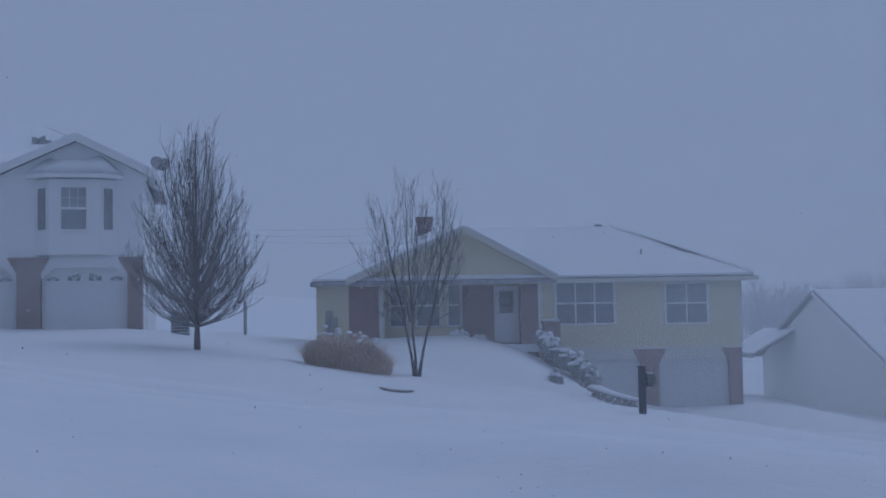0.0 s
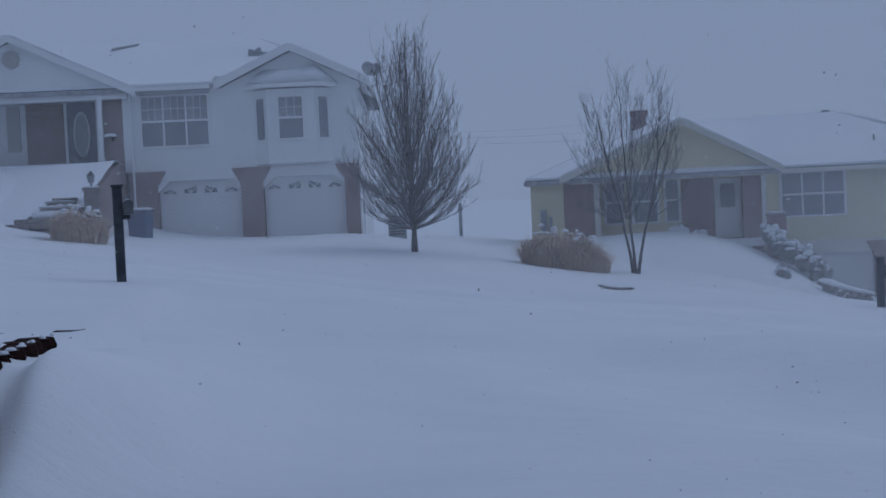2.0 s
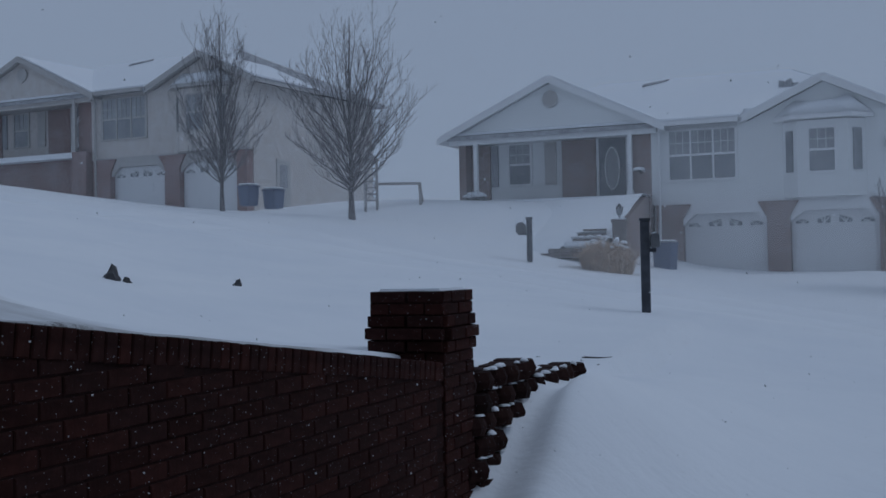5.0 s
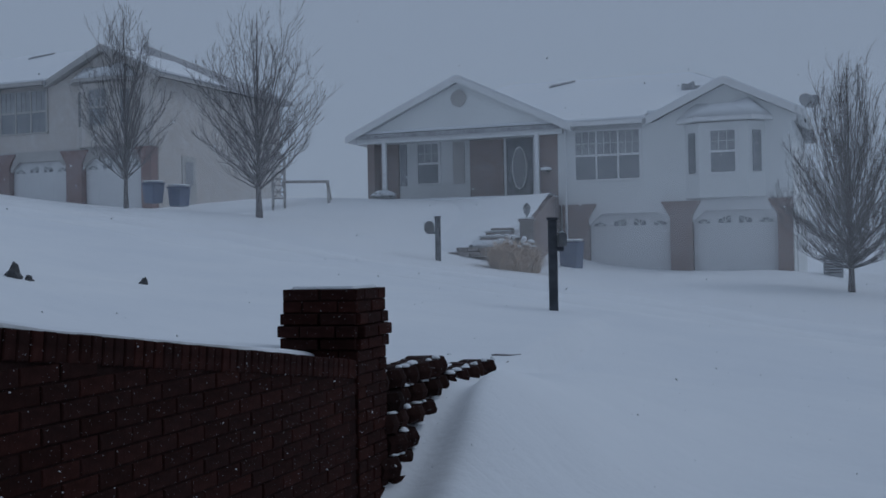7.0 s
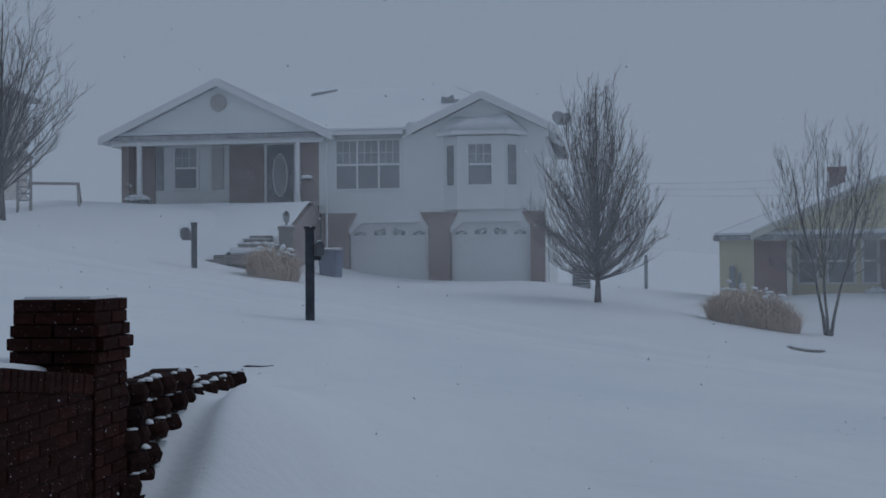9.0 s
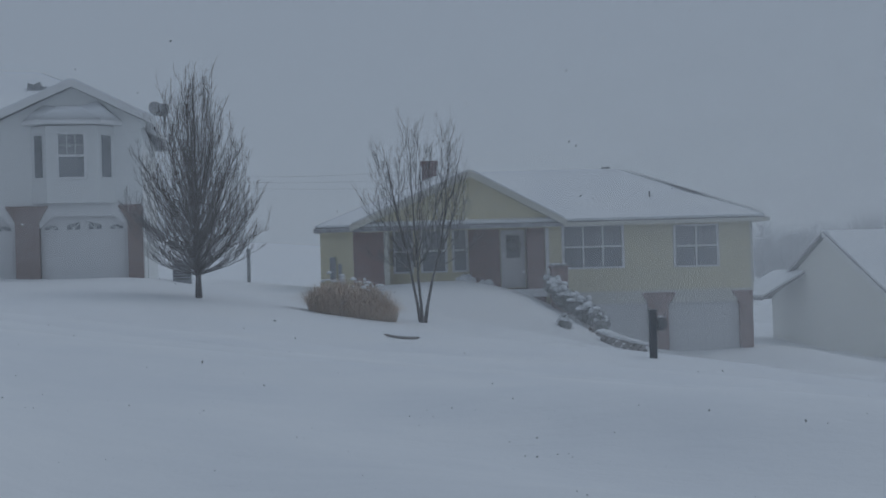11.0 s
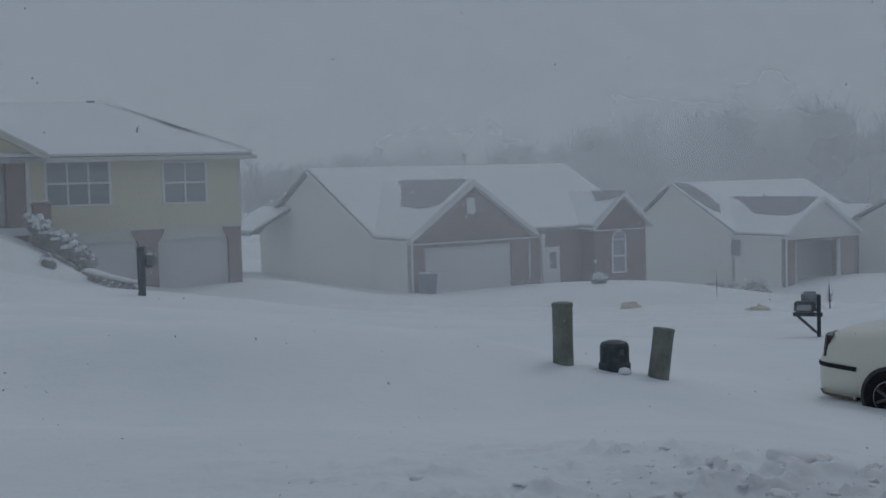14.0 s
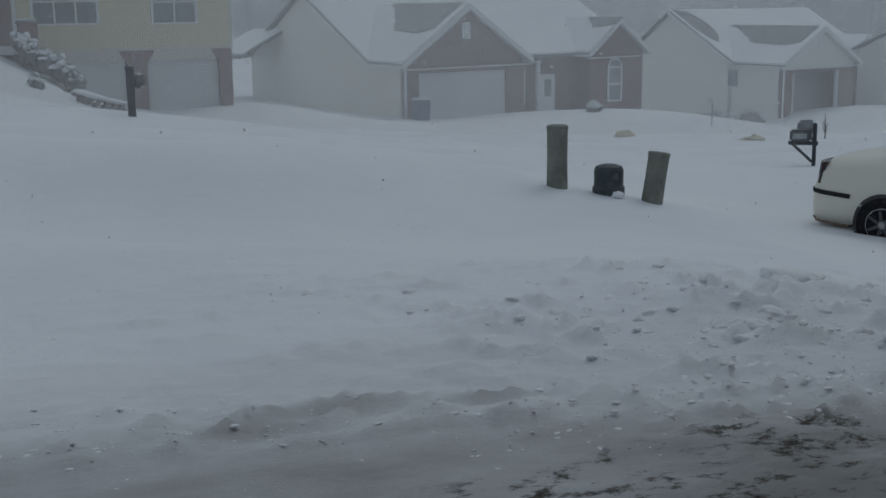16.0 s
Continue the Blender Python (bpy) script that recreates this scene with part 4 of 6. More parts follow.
    door = part("front_door", a_box(dx, dx + 0.92, front - 0.18, front - 0.121, zb + 0.35, zb + 2.4), WHITE_TRIM, h, "white front door")
    part("door_light", a_box(dx + 0.25, dx + 0.67, front - 0.2, front - 0.182, zb + 1.35, zb + 2.15), GLASS, door)
    return h


BRICK_HOUSE_AT = pose(19.38, 45.84, 0, 0, 0, 10)
brick_house = bungalow(BRICK_HOUSE_AT, "brick-gabled bungalow with pale side wall and a white double garage door", FAR_BRICK, PALE_SIDING,
                       (-4.2, -0.85, 15.9, 2.9, 14.7, 8.8, 2.32, 12.0, 15.5, 0.72, 5.40, 3.2, 1.58))
far_house = bungalow(pose(45.61, 52.86, 0, 0, 0, 8), "pale bungalow with an open, cluttered garage", FAR_BRICK, PALE_SIDING,
                     (-5.6, -2.06, 12.3, 3.9, 13.5, 9.2, 1.0, 9.2, 12.1, 0.8, 4.75, 3.05, 0.0), True)
bungalow(pose(56.42, 49.23, 0, 0, 0, 14), "far pale bungalow behind the blowing snow", FAR_BRICK, PALE_SIDING,
         (-6.0, -1.4, 14.0, 0.3, 7.5, 3.8, 0.45, 9.5, 12.5, 0.8, 5.2, 3.0, 0.2))
for owner in (brick_house, far_house):
    ze, za, ap = (-0.85, 1.58, 3.2) if owner is brick_house else (-2.06, 0.0, 3.05)
    far_end = 5.6 if owner is brick_house else 6.7
    xe = -0.28

    def on(u, y, e=ze, a=za, p=ap):
        # u runs from the eave (0) to the ridge (1) of the left slope of the street gable
        return (xe + (p - xe) * u, y, e + (a - e) * u + 0.125)
    rim = [on(u, v * far_end) for u, v in ((0.99, 0.02), (0.99, 1.0), (0.97, 1.04), (0.94, 0.99), (0.90, 0.90), (0.85, 0.88), (0.78, 0.78), (0.73, 0.77), (0.66, 0.66), (0.60, 0.65), (0.53, 0.57), (0.50, 0.52), (0.505, 0.40), (0.475, 0.34), (0.48, 0.24), (0.465, 0.16), (0.52, 0.09), (0.56, 0.03))]
    part("bare_shingles", prism(bmesh.new(), rim[::-1], (0, 0, -0.05)), FAR_SHINGLES, owner, "dark shingles swept bare by the wind")


# strips swept bare beside a rake and beside the small street gable
strip = [(0.02, 9.1), (1.1, 8.9), (1.5, 7.6), (1.3, 6.4), (0.6, 5.6), (0.25, 5.9), (0.0, 7.2)]
part("bare_strip", prism(bmesh.new(), [(x, y, -2.08 + (y - 3.55) * 3.08 / 5.65 + 0.135) for x, y in strip], (0, 0, -0.05)), FAR_SHINGLES, far_house, "dark shingles swept bare beside the rake")
wing_rise = 4.1 * 0.40
strip = [(0.98, 1.3), (0.98, 3.9), (0.78, 3.2), (0.66, 2.9), (0.72, 2.0), (0.80, 1.5)]
part("bare_strip", prism(bmesh.new(), [(11.7 + 2.05 * u, y, -0.85 + wing_rise * u + 0.13) for u, y in strip][::-1], (0, 0, -0.05)), FAR_SHINGLES, brick_house, "dark shingles swept bare under the small gable's ridge")
# lean-to at the back corner of the brick house
part("lean_to_roof", prism(bmesh.new(), [(-2.3, 11.0, -0.75), (-0.02, 11.0, 0.42), (-0.02, 14.4, 0.42), (-2.3, 14.4, -0.75)], (0, 0, -0.12)), FAR_SHINGLES, brick_house, "low lean-to roof under snow")
part("lean_to_snow", prism(bmesh.new(), [(-2.2, 11.06, -0.60), (-0.03, 11.06, 0.52), (-0.03, 14.3, 0.52), (-2.2, 14.3, -0.60)], (0, 0, -0.08)), SNOW, brick_house)


# ---- trees ----
def grow(bm_thick, bm_thin, start, way, length, r0, depth, rng, up, kids, split):
    """One limb and what grows on it; thin wood goes to the crown mesh."""
    n = 5 if depth < 2 else 3
    pts, p, d = [start.copy()], start.copy(), way.normalized()
    for k in range(n):
        wob = Vector((rng.uniform(-1, 1), rng.uniform(-1, 1), rng.uniform(-0.6, 0.6))) * 0.10
        d = (d + Vector((0, 0, up)) * (0.8 if depth else 0.3) + wob).normalized()
        p = p + d * (length / n)
        pts.append(p.copy())
    r1 = max(0.0035, r0 * 0.30)
    radii = [r0 + (r1 - r0) * k / n for k in range(n + 1)]
    tube(bm_thick if depth == 0 else bm_thin, pts, radii, 7 if depth == 0 else (5 if depth == 1 else 3))
    if depth >= len(kids):
        return
    count = kids[depth]
    for k in range(count):
        f = 0.22 + 0.74 * (k + rng.uniform(0.1, 0.9)) / count
        i = min(n - 1, int(f * n))
        at = pts[i].lerp(pts[i + 1], f * n - i)
        axis = (pts[i + 1] - pts[i]).normalized()
        side = axis.orthogonal().normalized()
        side.rotate(Matrix.Rotation(k * 2.399 + rng.uniform(-0.4, 0.4), 3, axis))
        ang = radians(rng.uniform(*split))
        out = axis * math.cos(ang) + side * math.sin(ang)
        out.z = out.z * 0.8 + 0.18
        grow(bm_thick, bm_thin, at, out, length * rng.uniform(0.28, 0.46) * (1.15 - 0.5 * f), max(0.004, radii[i] * 0.45), depth + 1, rng, up, kids, split)


def profile(shape, h):
    """Half-width of the crown, as a share of its widest, at a share h of the height."""
    pts = {"egg": ((0.10, 0.35), (0.2, 0.78), (0.32, 0.97), (0.45, 1.0), (0.6, 0.86), (0.75, 0.64), (0.89, 0.38), (1.0, 0.10)),
           "vase": ((0.2, 0.35), (0.35, 0.85), (0.5, 1.0), (0.65, 1.0), (0.8, 0.82), (1.0, 0.35)),
           "column": ((0.15, 0.6), (0.3, 0.95), (0.5, 1.0), (0.7, 0.8), (0.85, 0.5), (1.0, 0.15))}[shape]
    for (a, p), (b, q) in zip(pts, pts[1:]):
        if h <= b:
            return p + (q - p) * max(0.0, (h - a) / (b - a))
    return pts[-1][1]


def bare_tree(at, height, radius, seed, label, mat, shape="egg", limbs=90, low=0.13, stems=1, thick=0.08, twigs=9, fine=3, sweep=0.36, leave=(0.36, 0.58), limb=0.32, bend=0.018, fork=(22, 48)):
    """A leafless crown of long limbs that leave the trunk low and sweep upwards."""
    rng = random.Random(seed)
    x, y = at
    t = thing("tree", pose(x, y, ground_z(x, y) - 0.15), label, "tree", "bare trees in the front yards")
    bt, bc = bmesh.new(), bmesh.new()
    leaders = []
    for s in range(stems):
        a = s * math.tau / max(1, stems) + 0.35
        pts = []
        for k in range(9):
            f = k / 8
            off = 0.0 if stems == 1 else radius * 0.72 * f
            pts.append(Vector((math.cos(a) * off + rng.uniform(-0.03, 0.03), math.sin(a) * off * 0.8 + rng.uniform(-0.03, 0.03), f * height * rng.uniform(0.92, 0.98))))
        pts[0] = Vector((math.cos(a) * 0.05, math.sin(a) * 0.05, 0)) if stems > 1 else Vector()
        radii = [thick * (1 - 0.90 * (k / 8) ** 0.7) for k in range(9)]
        radii[0] *= 1.25
        tube(bt, pts, radii, 8)
        leaders.append(pts)
    for k in range(limbs):
        ht = low + 0.06 + (1.0 - low - 0.06) * rng.random()
        while rng.random() > profile(shape, ht) ** 1.1:
            ht = low + 0.06 + (1.0 - low - 0.06) * rng.random()
        az = k * 2.399 + rng.uniform(-0.35, 0.35)
        reach = radius * profile(shape, ht) * (rng.uniform(0.62, 1.0) if k % 4 else rng.uniform(0.2, 0.6))
        tip = Vector((math.cos(az) * reach, math.sin(az) * reach, height * ht * rng.uniform(0.96, 1.02)))
        pts = leaders[k % stems]
        if stems > 1:
            pts = min(leaders, key=lambda q: (q[7] - tip).length + rng.uniform(0, 0.6))
        hs = max(low, ht * rng.uniform(*leave))
        i = min(7, int(hs * 8))
        start = pts[i].lerp(pts[i + 1], hs * 8 - i)
        mid = start + Vector(((tip.x - start.x) * 0.72, (tip.y - start.y) * 0.72, (tip.z - start.z) * sweep * rng.uniform(0.85, 1.15)))
        n = 7
        line = []
        for q in range(n + 1):
            u = q / n
            p = start * (1 - u) ** 2 + mid * 2 * u * (1 - u) + tip * u * u
            line.append(p + Vector((rng.uniform(-1, 1), rng.uniform(-1, 1), rng.uniform(-0.5, 0.5))) * bend)
        r0 = thick * limb * (1.05 - 0.5 * hs)
        rad = [max(0.005, r0 * (1 - 0.86 * q / n)) for q in range(n + 1)]
        tube(bc, line, rad, 5)
        length = (tip - start).length
        for q in range(twigs):
            u = 0.30 + 0.69 * (q + rng.random()) / twigs
            j = min(n - 1, int(u * n))
            p = line[j].lerp(line[j + 1], u * n - j)
            axis = (line[j + 1] - line[j]).normalized()
            side = axis.orthogonal().normalized()
            side.rotate(Matrix.Rotation(rng.uniform(0, math.tau), 3, axis))
            ang = radians(rng.uniform(*fork))
            way = axis * math.cos(ang) + side * math.sin(ang) + Vector((0, 0, 0.25))
            grow(bt, bc, p, way, length * rng.uniform(0.14, 0.26) + 0.08, max(0.0055, rad[j] * 0.55), 2, rng, 0.22, (0, 0, fine), (22, 42))
    part("trunk", bt, mat, t, smooth=True)
    part("crown", bc, mat, t, "bare twigs carrying a little snow")
    return t


bare_tree((-6.37, 30.49), 6.05, 1.92, 3, "bare upright pear tree with a dense egg-shaped crown in the snow", BARK, "egg", 260, 0.13, 1, 0.085, 7, 3, 0.42, (0.38, 0.68), 0.165, 0.012, (16, 40))
bare_tree((-0.63, 33.33), 5.75, 1.95, 11, "bare multi-stemmed tree in front of the yellow house", BARK, "vase", 66, 0.30, 3, 0.052, 9, 3, 0.50, (0.46, 0.70), 0.27, 0.022, (24, 54))
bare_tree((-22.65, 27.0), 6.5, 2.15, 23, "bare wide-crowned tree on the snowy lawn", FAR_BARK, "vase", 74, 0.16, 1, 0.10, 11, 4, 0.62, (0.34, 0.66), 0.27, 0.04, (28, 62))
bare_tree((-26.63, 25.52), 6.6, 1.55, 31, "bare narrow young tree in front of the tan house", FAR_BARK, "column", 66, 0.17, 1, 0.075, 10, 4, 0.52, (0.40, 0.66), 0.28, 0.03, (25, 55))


def far_woods():
    """Woods on the rise beyond the last houses, paled in colour as haze."""
    rng = random.Random(77)
    bm = bmesh.new()
    for k in range(520):
        az = radians(rng.uniform(6, 60))
        d = rng.uniform(130, 200)
        x, y = d * math.sin(az), d * math.cos(az)
        g = math.degrees(az)
        hump = 11.0 * math.exp(-((g - 40) / 10) ** 2) + 4.0 * math.exp(-((g - 24) / 8) ** 2)
        z0 = ground_z(x, y) - 0.5
        h = (8.0 + hump) * rng.uniform(0.7, 1.1) * d / 150
        base, top = Vector((x, y, z0)), Vector((x + rng.uniform(-0.8, 0.8), y, z0 + h * 0.8))
        tube(bm, [base, base.lerp(top, 0.5), top], [0.12, 0.09, 0.04], 4)
        for q in range(64):
            f = 0.2 + 0.78 * rng.random()
            p = base.lerp(top, f)
            a = rng.uniform(0, math.tau)
            l = h * 0.36 * (1.1 - 0.6 * f) * rng.uniform(0.5, 1.1)
            tip = p + Vector((math.cos(a) * l * 0.6, math.sin(a) * l * 0.6, l * rng.uniform(0.6, 1.0)))
            mid = p.lerp(tip, 0.5) + Vector((math.cos(a) * l * 0.12, math.sin(a) * l * 0.12, -0.05 * l))
            tube(bm, [p, mid, tip], [0.032, 0.028, 0.02], 3)
    ob = part("far_woods", bm, HAZE_PALED_WOODS)
    return tagged(ob, "grey woods behind the houses, paled in colour to fade into snow haze", "woods", kind="stuff")


# tree tone lightened to grey, so fog sits in the base colour
HAZE_PALED_WOODS = plain("haze_paled_woods", (0.36, 0.37, 0.39), 0.95, 0.08, 0.05, rime=0.25, grain=1.0)
far_woods()


# ---- the brick wall beside the drive, with its pillar ----
def brick_mesh(name, lx, ly, lz, chamfer=0.005):
    """A brick lying along x, face towards -y, centred on x and z; its arris slightly worn."""
    me = bpy.data.meshes.new(name)
    c = chamfer
    vs = [(-lx / 2, ly, -lz / 2), (lx / 2, ly, -lz / 2), (lx / 2, ly, lz / 2), (-lx / 2, ly, lz / 2),
          (-lx / 2, c, -lz / 2), (lx / 2, c, -lz / 2), (lx / 2, c, lz / 2), (-lx / 2, c, lz / 2),
          (-lx / 2 + c, 0, -lz / 2 + c), (lx / 2 - c, 0, -lz / 2 + c), (lx / 2 - c, 0, lz / 2 - c), (-lx / 2 + c, 0, lz / 2 - c)]
    fs = [(3, 2, 1, 0)]
    for o in (0, 4):
        for k in range(4):
            j = (k + 1) % 4
            fs.append((o + k, o + j, o + 4 + j, o + 4 + k))
    fs.append((8, 9, 10, 11))
    me.from_pydata(vs, [], fs)
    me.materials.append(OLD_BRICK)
    return me


def place(name, me, parent, m):
    ob = new(name, me)
    ob.parent = parent
    ob.matrix_basis = m
    return ob


WALL_FRAME = Matrix(((WALL_DIR.x, WALL_LEFT.x, 0, WALL_AT.x), (WALL_DIR.y, WALL_LEFT.y, 0, WALL_AT.y), (0, 0, 1, 0), (0, 0, 0, 1)))
STRETCHER = brick_mesh("stretcher", 0.206, 0.09, 0.0615)
ROWLOCK = brick_mesh("rowlock", 0.061, 0.20, 0.102)
HALF_BRICK = brick_mesh("half_brick", 0.112, 0.09, 0.0615)


def brick_wall():
    rng = random.Random(4)
    w = thing("retaining_wall", WALL_FRAME, "dark red brick retaining wall with a sloping rowlock top beside the drive", "wall")
    bm = bmesh.new()
    prism(bm, [(-6.0, 0.007, -0.6), (-0.004, 0.007, -0.6), (-0.004, 0.007, 1.155), (-6.0, 0.007, 1.155 + 0.118 * 6.0)], (0, 0.2, 0))
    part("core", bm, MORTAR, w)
    far = bmesh.new()
    for row in range(28):
        z = -0.35 + row * 0.068
        x = -0.105 - (0.1065 if row % 2 else 0.0)
        while x > -5.9:
            top = 1.17 - 0.118 * (x + 0.1) - 0.112
            if z - 0.026 < top:
                jitter = rng.uniform(-0.003, 0.003)
                if x > -3.9 and z > 0.02:
                    place("brick", STRETCHER, w, pose(x, jitter, z, 0, rng.uniform(-0.5, 0.5), 0))
                else:
                    box(far, x - 0.1, x + 0.1, jitter, 0.05, z - 0.029, z + 0.029)
            x -= 0.213
    rest = part("brick_rest", far, OLD_BRICK, w)
    rest["kind"] = "stuff"
    tilt = math.degrees(math.atan(0.118))
    x = -0.034
    while x > -5.8:
        place("coping_brick", ROWLOCK, w, pose(x, -0.006 + rng.uniform(-0.003, 0.003), 1.17 - 0.118 * x - 0.055 + rng.uniform(-0.002, 0.002), 0, tilt, 0))
        x -= 0.0672
    return w


def brick_pillar():
    rng = random.Random(9)
    t = thing("brick_pillar", WALL_FRAME, "square dark brick pillar with a corbelled band, snow dusting its top", "pillar")
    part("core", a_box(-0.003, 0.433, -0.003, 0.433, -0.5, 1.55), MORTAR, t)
    rows = 26
    for k in range(rows):
        z = 1.56 - 0.034 - k * 0.068
        out = 0.014 + {2: 0.018, 3: 0.042, 4: 0.02}.get(k, 0.0)
        s = 0.42
        for face in range(4):
            turn = Matrix.Translation((0.21, 0.21, 0)) @ Matrix.Rotation(face * math.pi / 2, 4, "Z")
            y = -0.21 - out
            if k > 9 and face in (1, 2):
                continue
            if (k + face) % 2:
                spots = ((-0.112, STRETCHER), (0.112, STRETCHER))
            else:
                spots = ((-0.167, HALF_BRICK), (0.0, STRETCHER), (0.167, HALF_BRICK))
            for off, me in spots:
                place("brick", me, t, turn @ pose(off, y + rng.uniform(-0.002, 0.002), z, 0, rng.uniform(-0.4, 0.4), 0))
    bm = a_box(0.02, 0.40, 0.02, 0.40, 1.545, 1.572)
    bmesh.ops.bevel(bm, geom=bm.edges[:], offset=0.01, segments=2, affect="EDGES")
    part("snow_dusting", bm, SNOW, t, "thin snow on the pillar top")
    return t


def block_wall():
    """Split-faced blocks that step back as they rise and run out into the drift."""
    rng = random.Random(12)
    t = thing("block_wall", WALL_FRAME, "stepped wall of dark split-faced blocks half buried in a drift", "wall")
    me = bpy.data.meshes.new("block")
    lx, lz = 0.235, 0.118
    vs = [(-lx / 2, 0.07, 0), (-lx / 3, 0.018, 0.008), (-lx / 9, -0.012, 0.014), (lx / 7, -0.006, 0.008), (lx / 3, 0.02, 0.012), (lx / 2, 0.07, 0), (lx / 2 - 0.03, 0.25, 0), (-lx / 2 + 0.03, 0.25, 0)]
    n = len(vs)
    mid = [(x * 1.02, y - 0.016 + 0.008 * (k % 2), lz * 0.52) for k, (x, y, z) in enumerate(vs)]
    top = [(x * 0.97, y + 0.012, lz - 0.004) for x, y, z in vs]
    fs = [tuple(range(n))[::-1], tuple(range(2 * n, 3 * n))]
    for o in (0, n):
        fs += [(o + k, o + (k + 1) % n, o + n + (k + 1) % n, o + n + k) for k in range(n)]
    me.from_pydata(vs + mid + top, [], fs)
    me.materials.append(SPLIT_BLOCK)
    ledge = bmesh.new()
    for c in range(10):
        z = -0.04 + c * 0.122
        x = 0.45 + (0.125 if c % 2 else 0.0)
        while x < 2.85:
            if z + 0.10 <= wall_top(x) + 0.03:
                place("block", me, t, pose(x + rng.uniform(-0.012, 0.012), -0.15 + 0.019 * c + rng.uniform(-0.026, 0.026), z, 0, 0, rng.uniform(-16, 16)))
                for q in range(2):
                    if rng.random() < 0.7:
                        p = Vector((x + rng.uniform(0.05, 0.16), -0.105 + 0.019 * c + rng.uniform(-0.03, 0.01), z + 0.117))
                        lathe_at(ledge, p, rng.uniform(0.02, 0.055), rng.uniform(0.012, 0.03))
            x += 0.25
    # the last blocks, all but their lips under snow
    for k in range(9):
        a, y = 3.0 + 0.26 * k, 0.21 + 0.006 * k
        w = WALL_AT + WALL_DIR * a + WALL_LEFT * y
        place("block", me, t, pose(a, y, ground_z(w.x, w.y) - lz - 0.006 + 0.010 * (k % 2), 0, 0, rng.uniform(-8, 8)))
    ob = part("ledge_snow", ledge, SNOW, t, "snow caught on the block ledges", True)
    ob["kind"] = "stuff"
    part("backing", prism(bmesh.new(), [(0.43, 0.06, -0.4), (2.75, 0.06, -0.4), (2.75, 0.06, wall_top(2.75) - 0.06), (0.43, 0.06, wall_top(0.43) - 0.05)], (0, 0.12, 0)), MORTAR, t)
    return t


# ---- mail boxes, posts and small street things ----
def mail_box(x, y, z, height, side, label, turn=0.0, width=0.14, size=1.0):
    t = thing("mailbox", pose(x, y, z, 0, 0, turn), label, "mailbox", "mailboxes along the street")
    bm = a_box(-width / 2, width / 2, -width / 2, width / 2, -0.4, height)
    bmesh.ops.bevel(bm, geom=bm.edges[:], offset=0.012, segments=1, affect="EDGES")
    part("post", bm, BLACK_WOOD, t)
    part("post_cap", prism(bmesh.new(), [(-width * 0.62, -width * 0.62, height), (width * 0.62, -width * 0.62, height), (width * 0.62, width * 0.62, height), (-width * 0.62, width * 0.62, height)], (0, 0, 0.035)), BLACK_WOOD, t)
    # arm and rounded box
    part("arm", a_box(min(0, side * 0.30), max(0, side * 0.24 * size), -0.04, 0.04, height - 0.42, height - 0.36), BLACK_WOOD, t)
    hw = 0.09 * size
    pts = [(-hw, 0, 0), (hw, 0, 0)] + [(hw * math.cos(k * math.pi / 8), 0, 0.13 + hw * math.sin(k * math.pi / 8)) for k in range(9)]
    cx = side * (width / 2 + hw + 0.01)
    bm = prism(bmesh.new(), [(cx + p[0], -0.24, height - 0.355 + p[2]) for p in pts], (0, 0.46, 0))
    body = part("box", bm, DARK_METAL, t, "rounded dark mailbox", True)
    body.data.polygons.foreach_set("use_smooth", [False] * len(body.data.polygons))
    part("flag", a_box(cx + side * (hw + 0.005) - 0.005, cx + side * (hw + 0.005) + 0.005, -0.05, 0.0, height - 0.22, height - 0.05), GREY_METAL, t)
    bm = bmesh.new()
    lathe_at(bm, Vector((cx, 0, height - 0.236 + hw)), hw * 0.8, 0.035)
    part("snow_cap", bm, SNOW, t, "", True)
    return t


mail_box(-6.93, 14.12, 1.05, 1.20, 1, "dark timber mailbox post, snow on its box", 28, 0.12, 0.62)
mail_box(-15.93, 26.12, 1.76, 1.14, -1, "dark mailbox on a post by the snowy lawn", 30, 0.15, 1.45)
mail_box(4.5, 25.44, -0.67, 1.05, 1, "dark mailbox post in front of the yellow house's garage", 0, 0.15)


def arm_mail_box():
    t = thing("mailbox", pose(15.02, 16.43, -1.37, 0, 0, -42), "dark mailbox on a bracketed arm, a grey second box behind it", "mailbox", "mailboxes along the street")
    part("post", a_box(0.0, 0.07, -0.035, 0.035, -0.4, 0.78, 0.008), BLACK_WOOD, t)
    part("arm", a_box(-0.42, 0.10, -0.03, 0.03, 0.38, 0.45), BLACK_WOOD, t)
    part("brace", tube(bmesh.new(), [Vector((0.0, 0, 0.08)), Vector((-0.34, 0, 0.39))], [0.03, 0.03], 6), BLACK_WOOD, t)
    box_ob = part("box", a_box(-0.40, -0.02, -0.1, 0.1, 0.452, 0.66, 0.03), DARK_METAL, t)
    part("rear_box", a_box(-0.28, 0.04, 0.13, 0.33, 0.50, 0.82, 0.05), GREY_METAL, t, "grey second box")
    part("rear_arm", a_box(-0.02, 0.05, 0.02, 0.3, 0.46, 0.498), BLACK_WOOD, t)
    part("plate", a_box(-0.35, -0.10, -0.112, -0.102, 0.50, 0.60), GREY_METAL, box_ob, "small pale plate")
    return t


arm_mail_box()


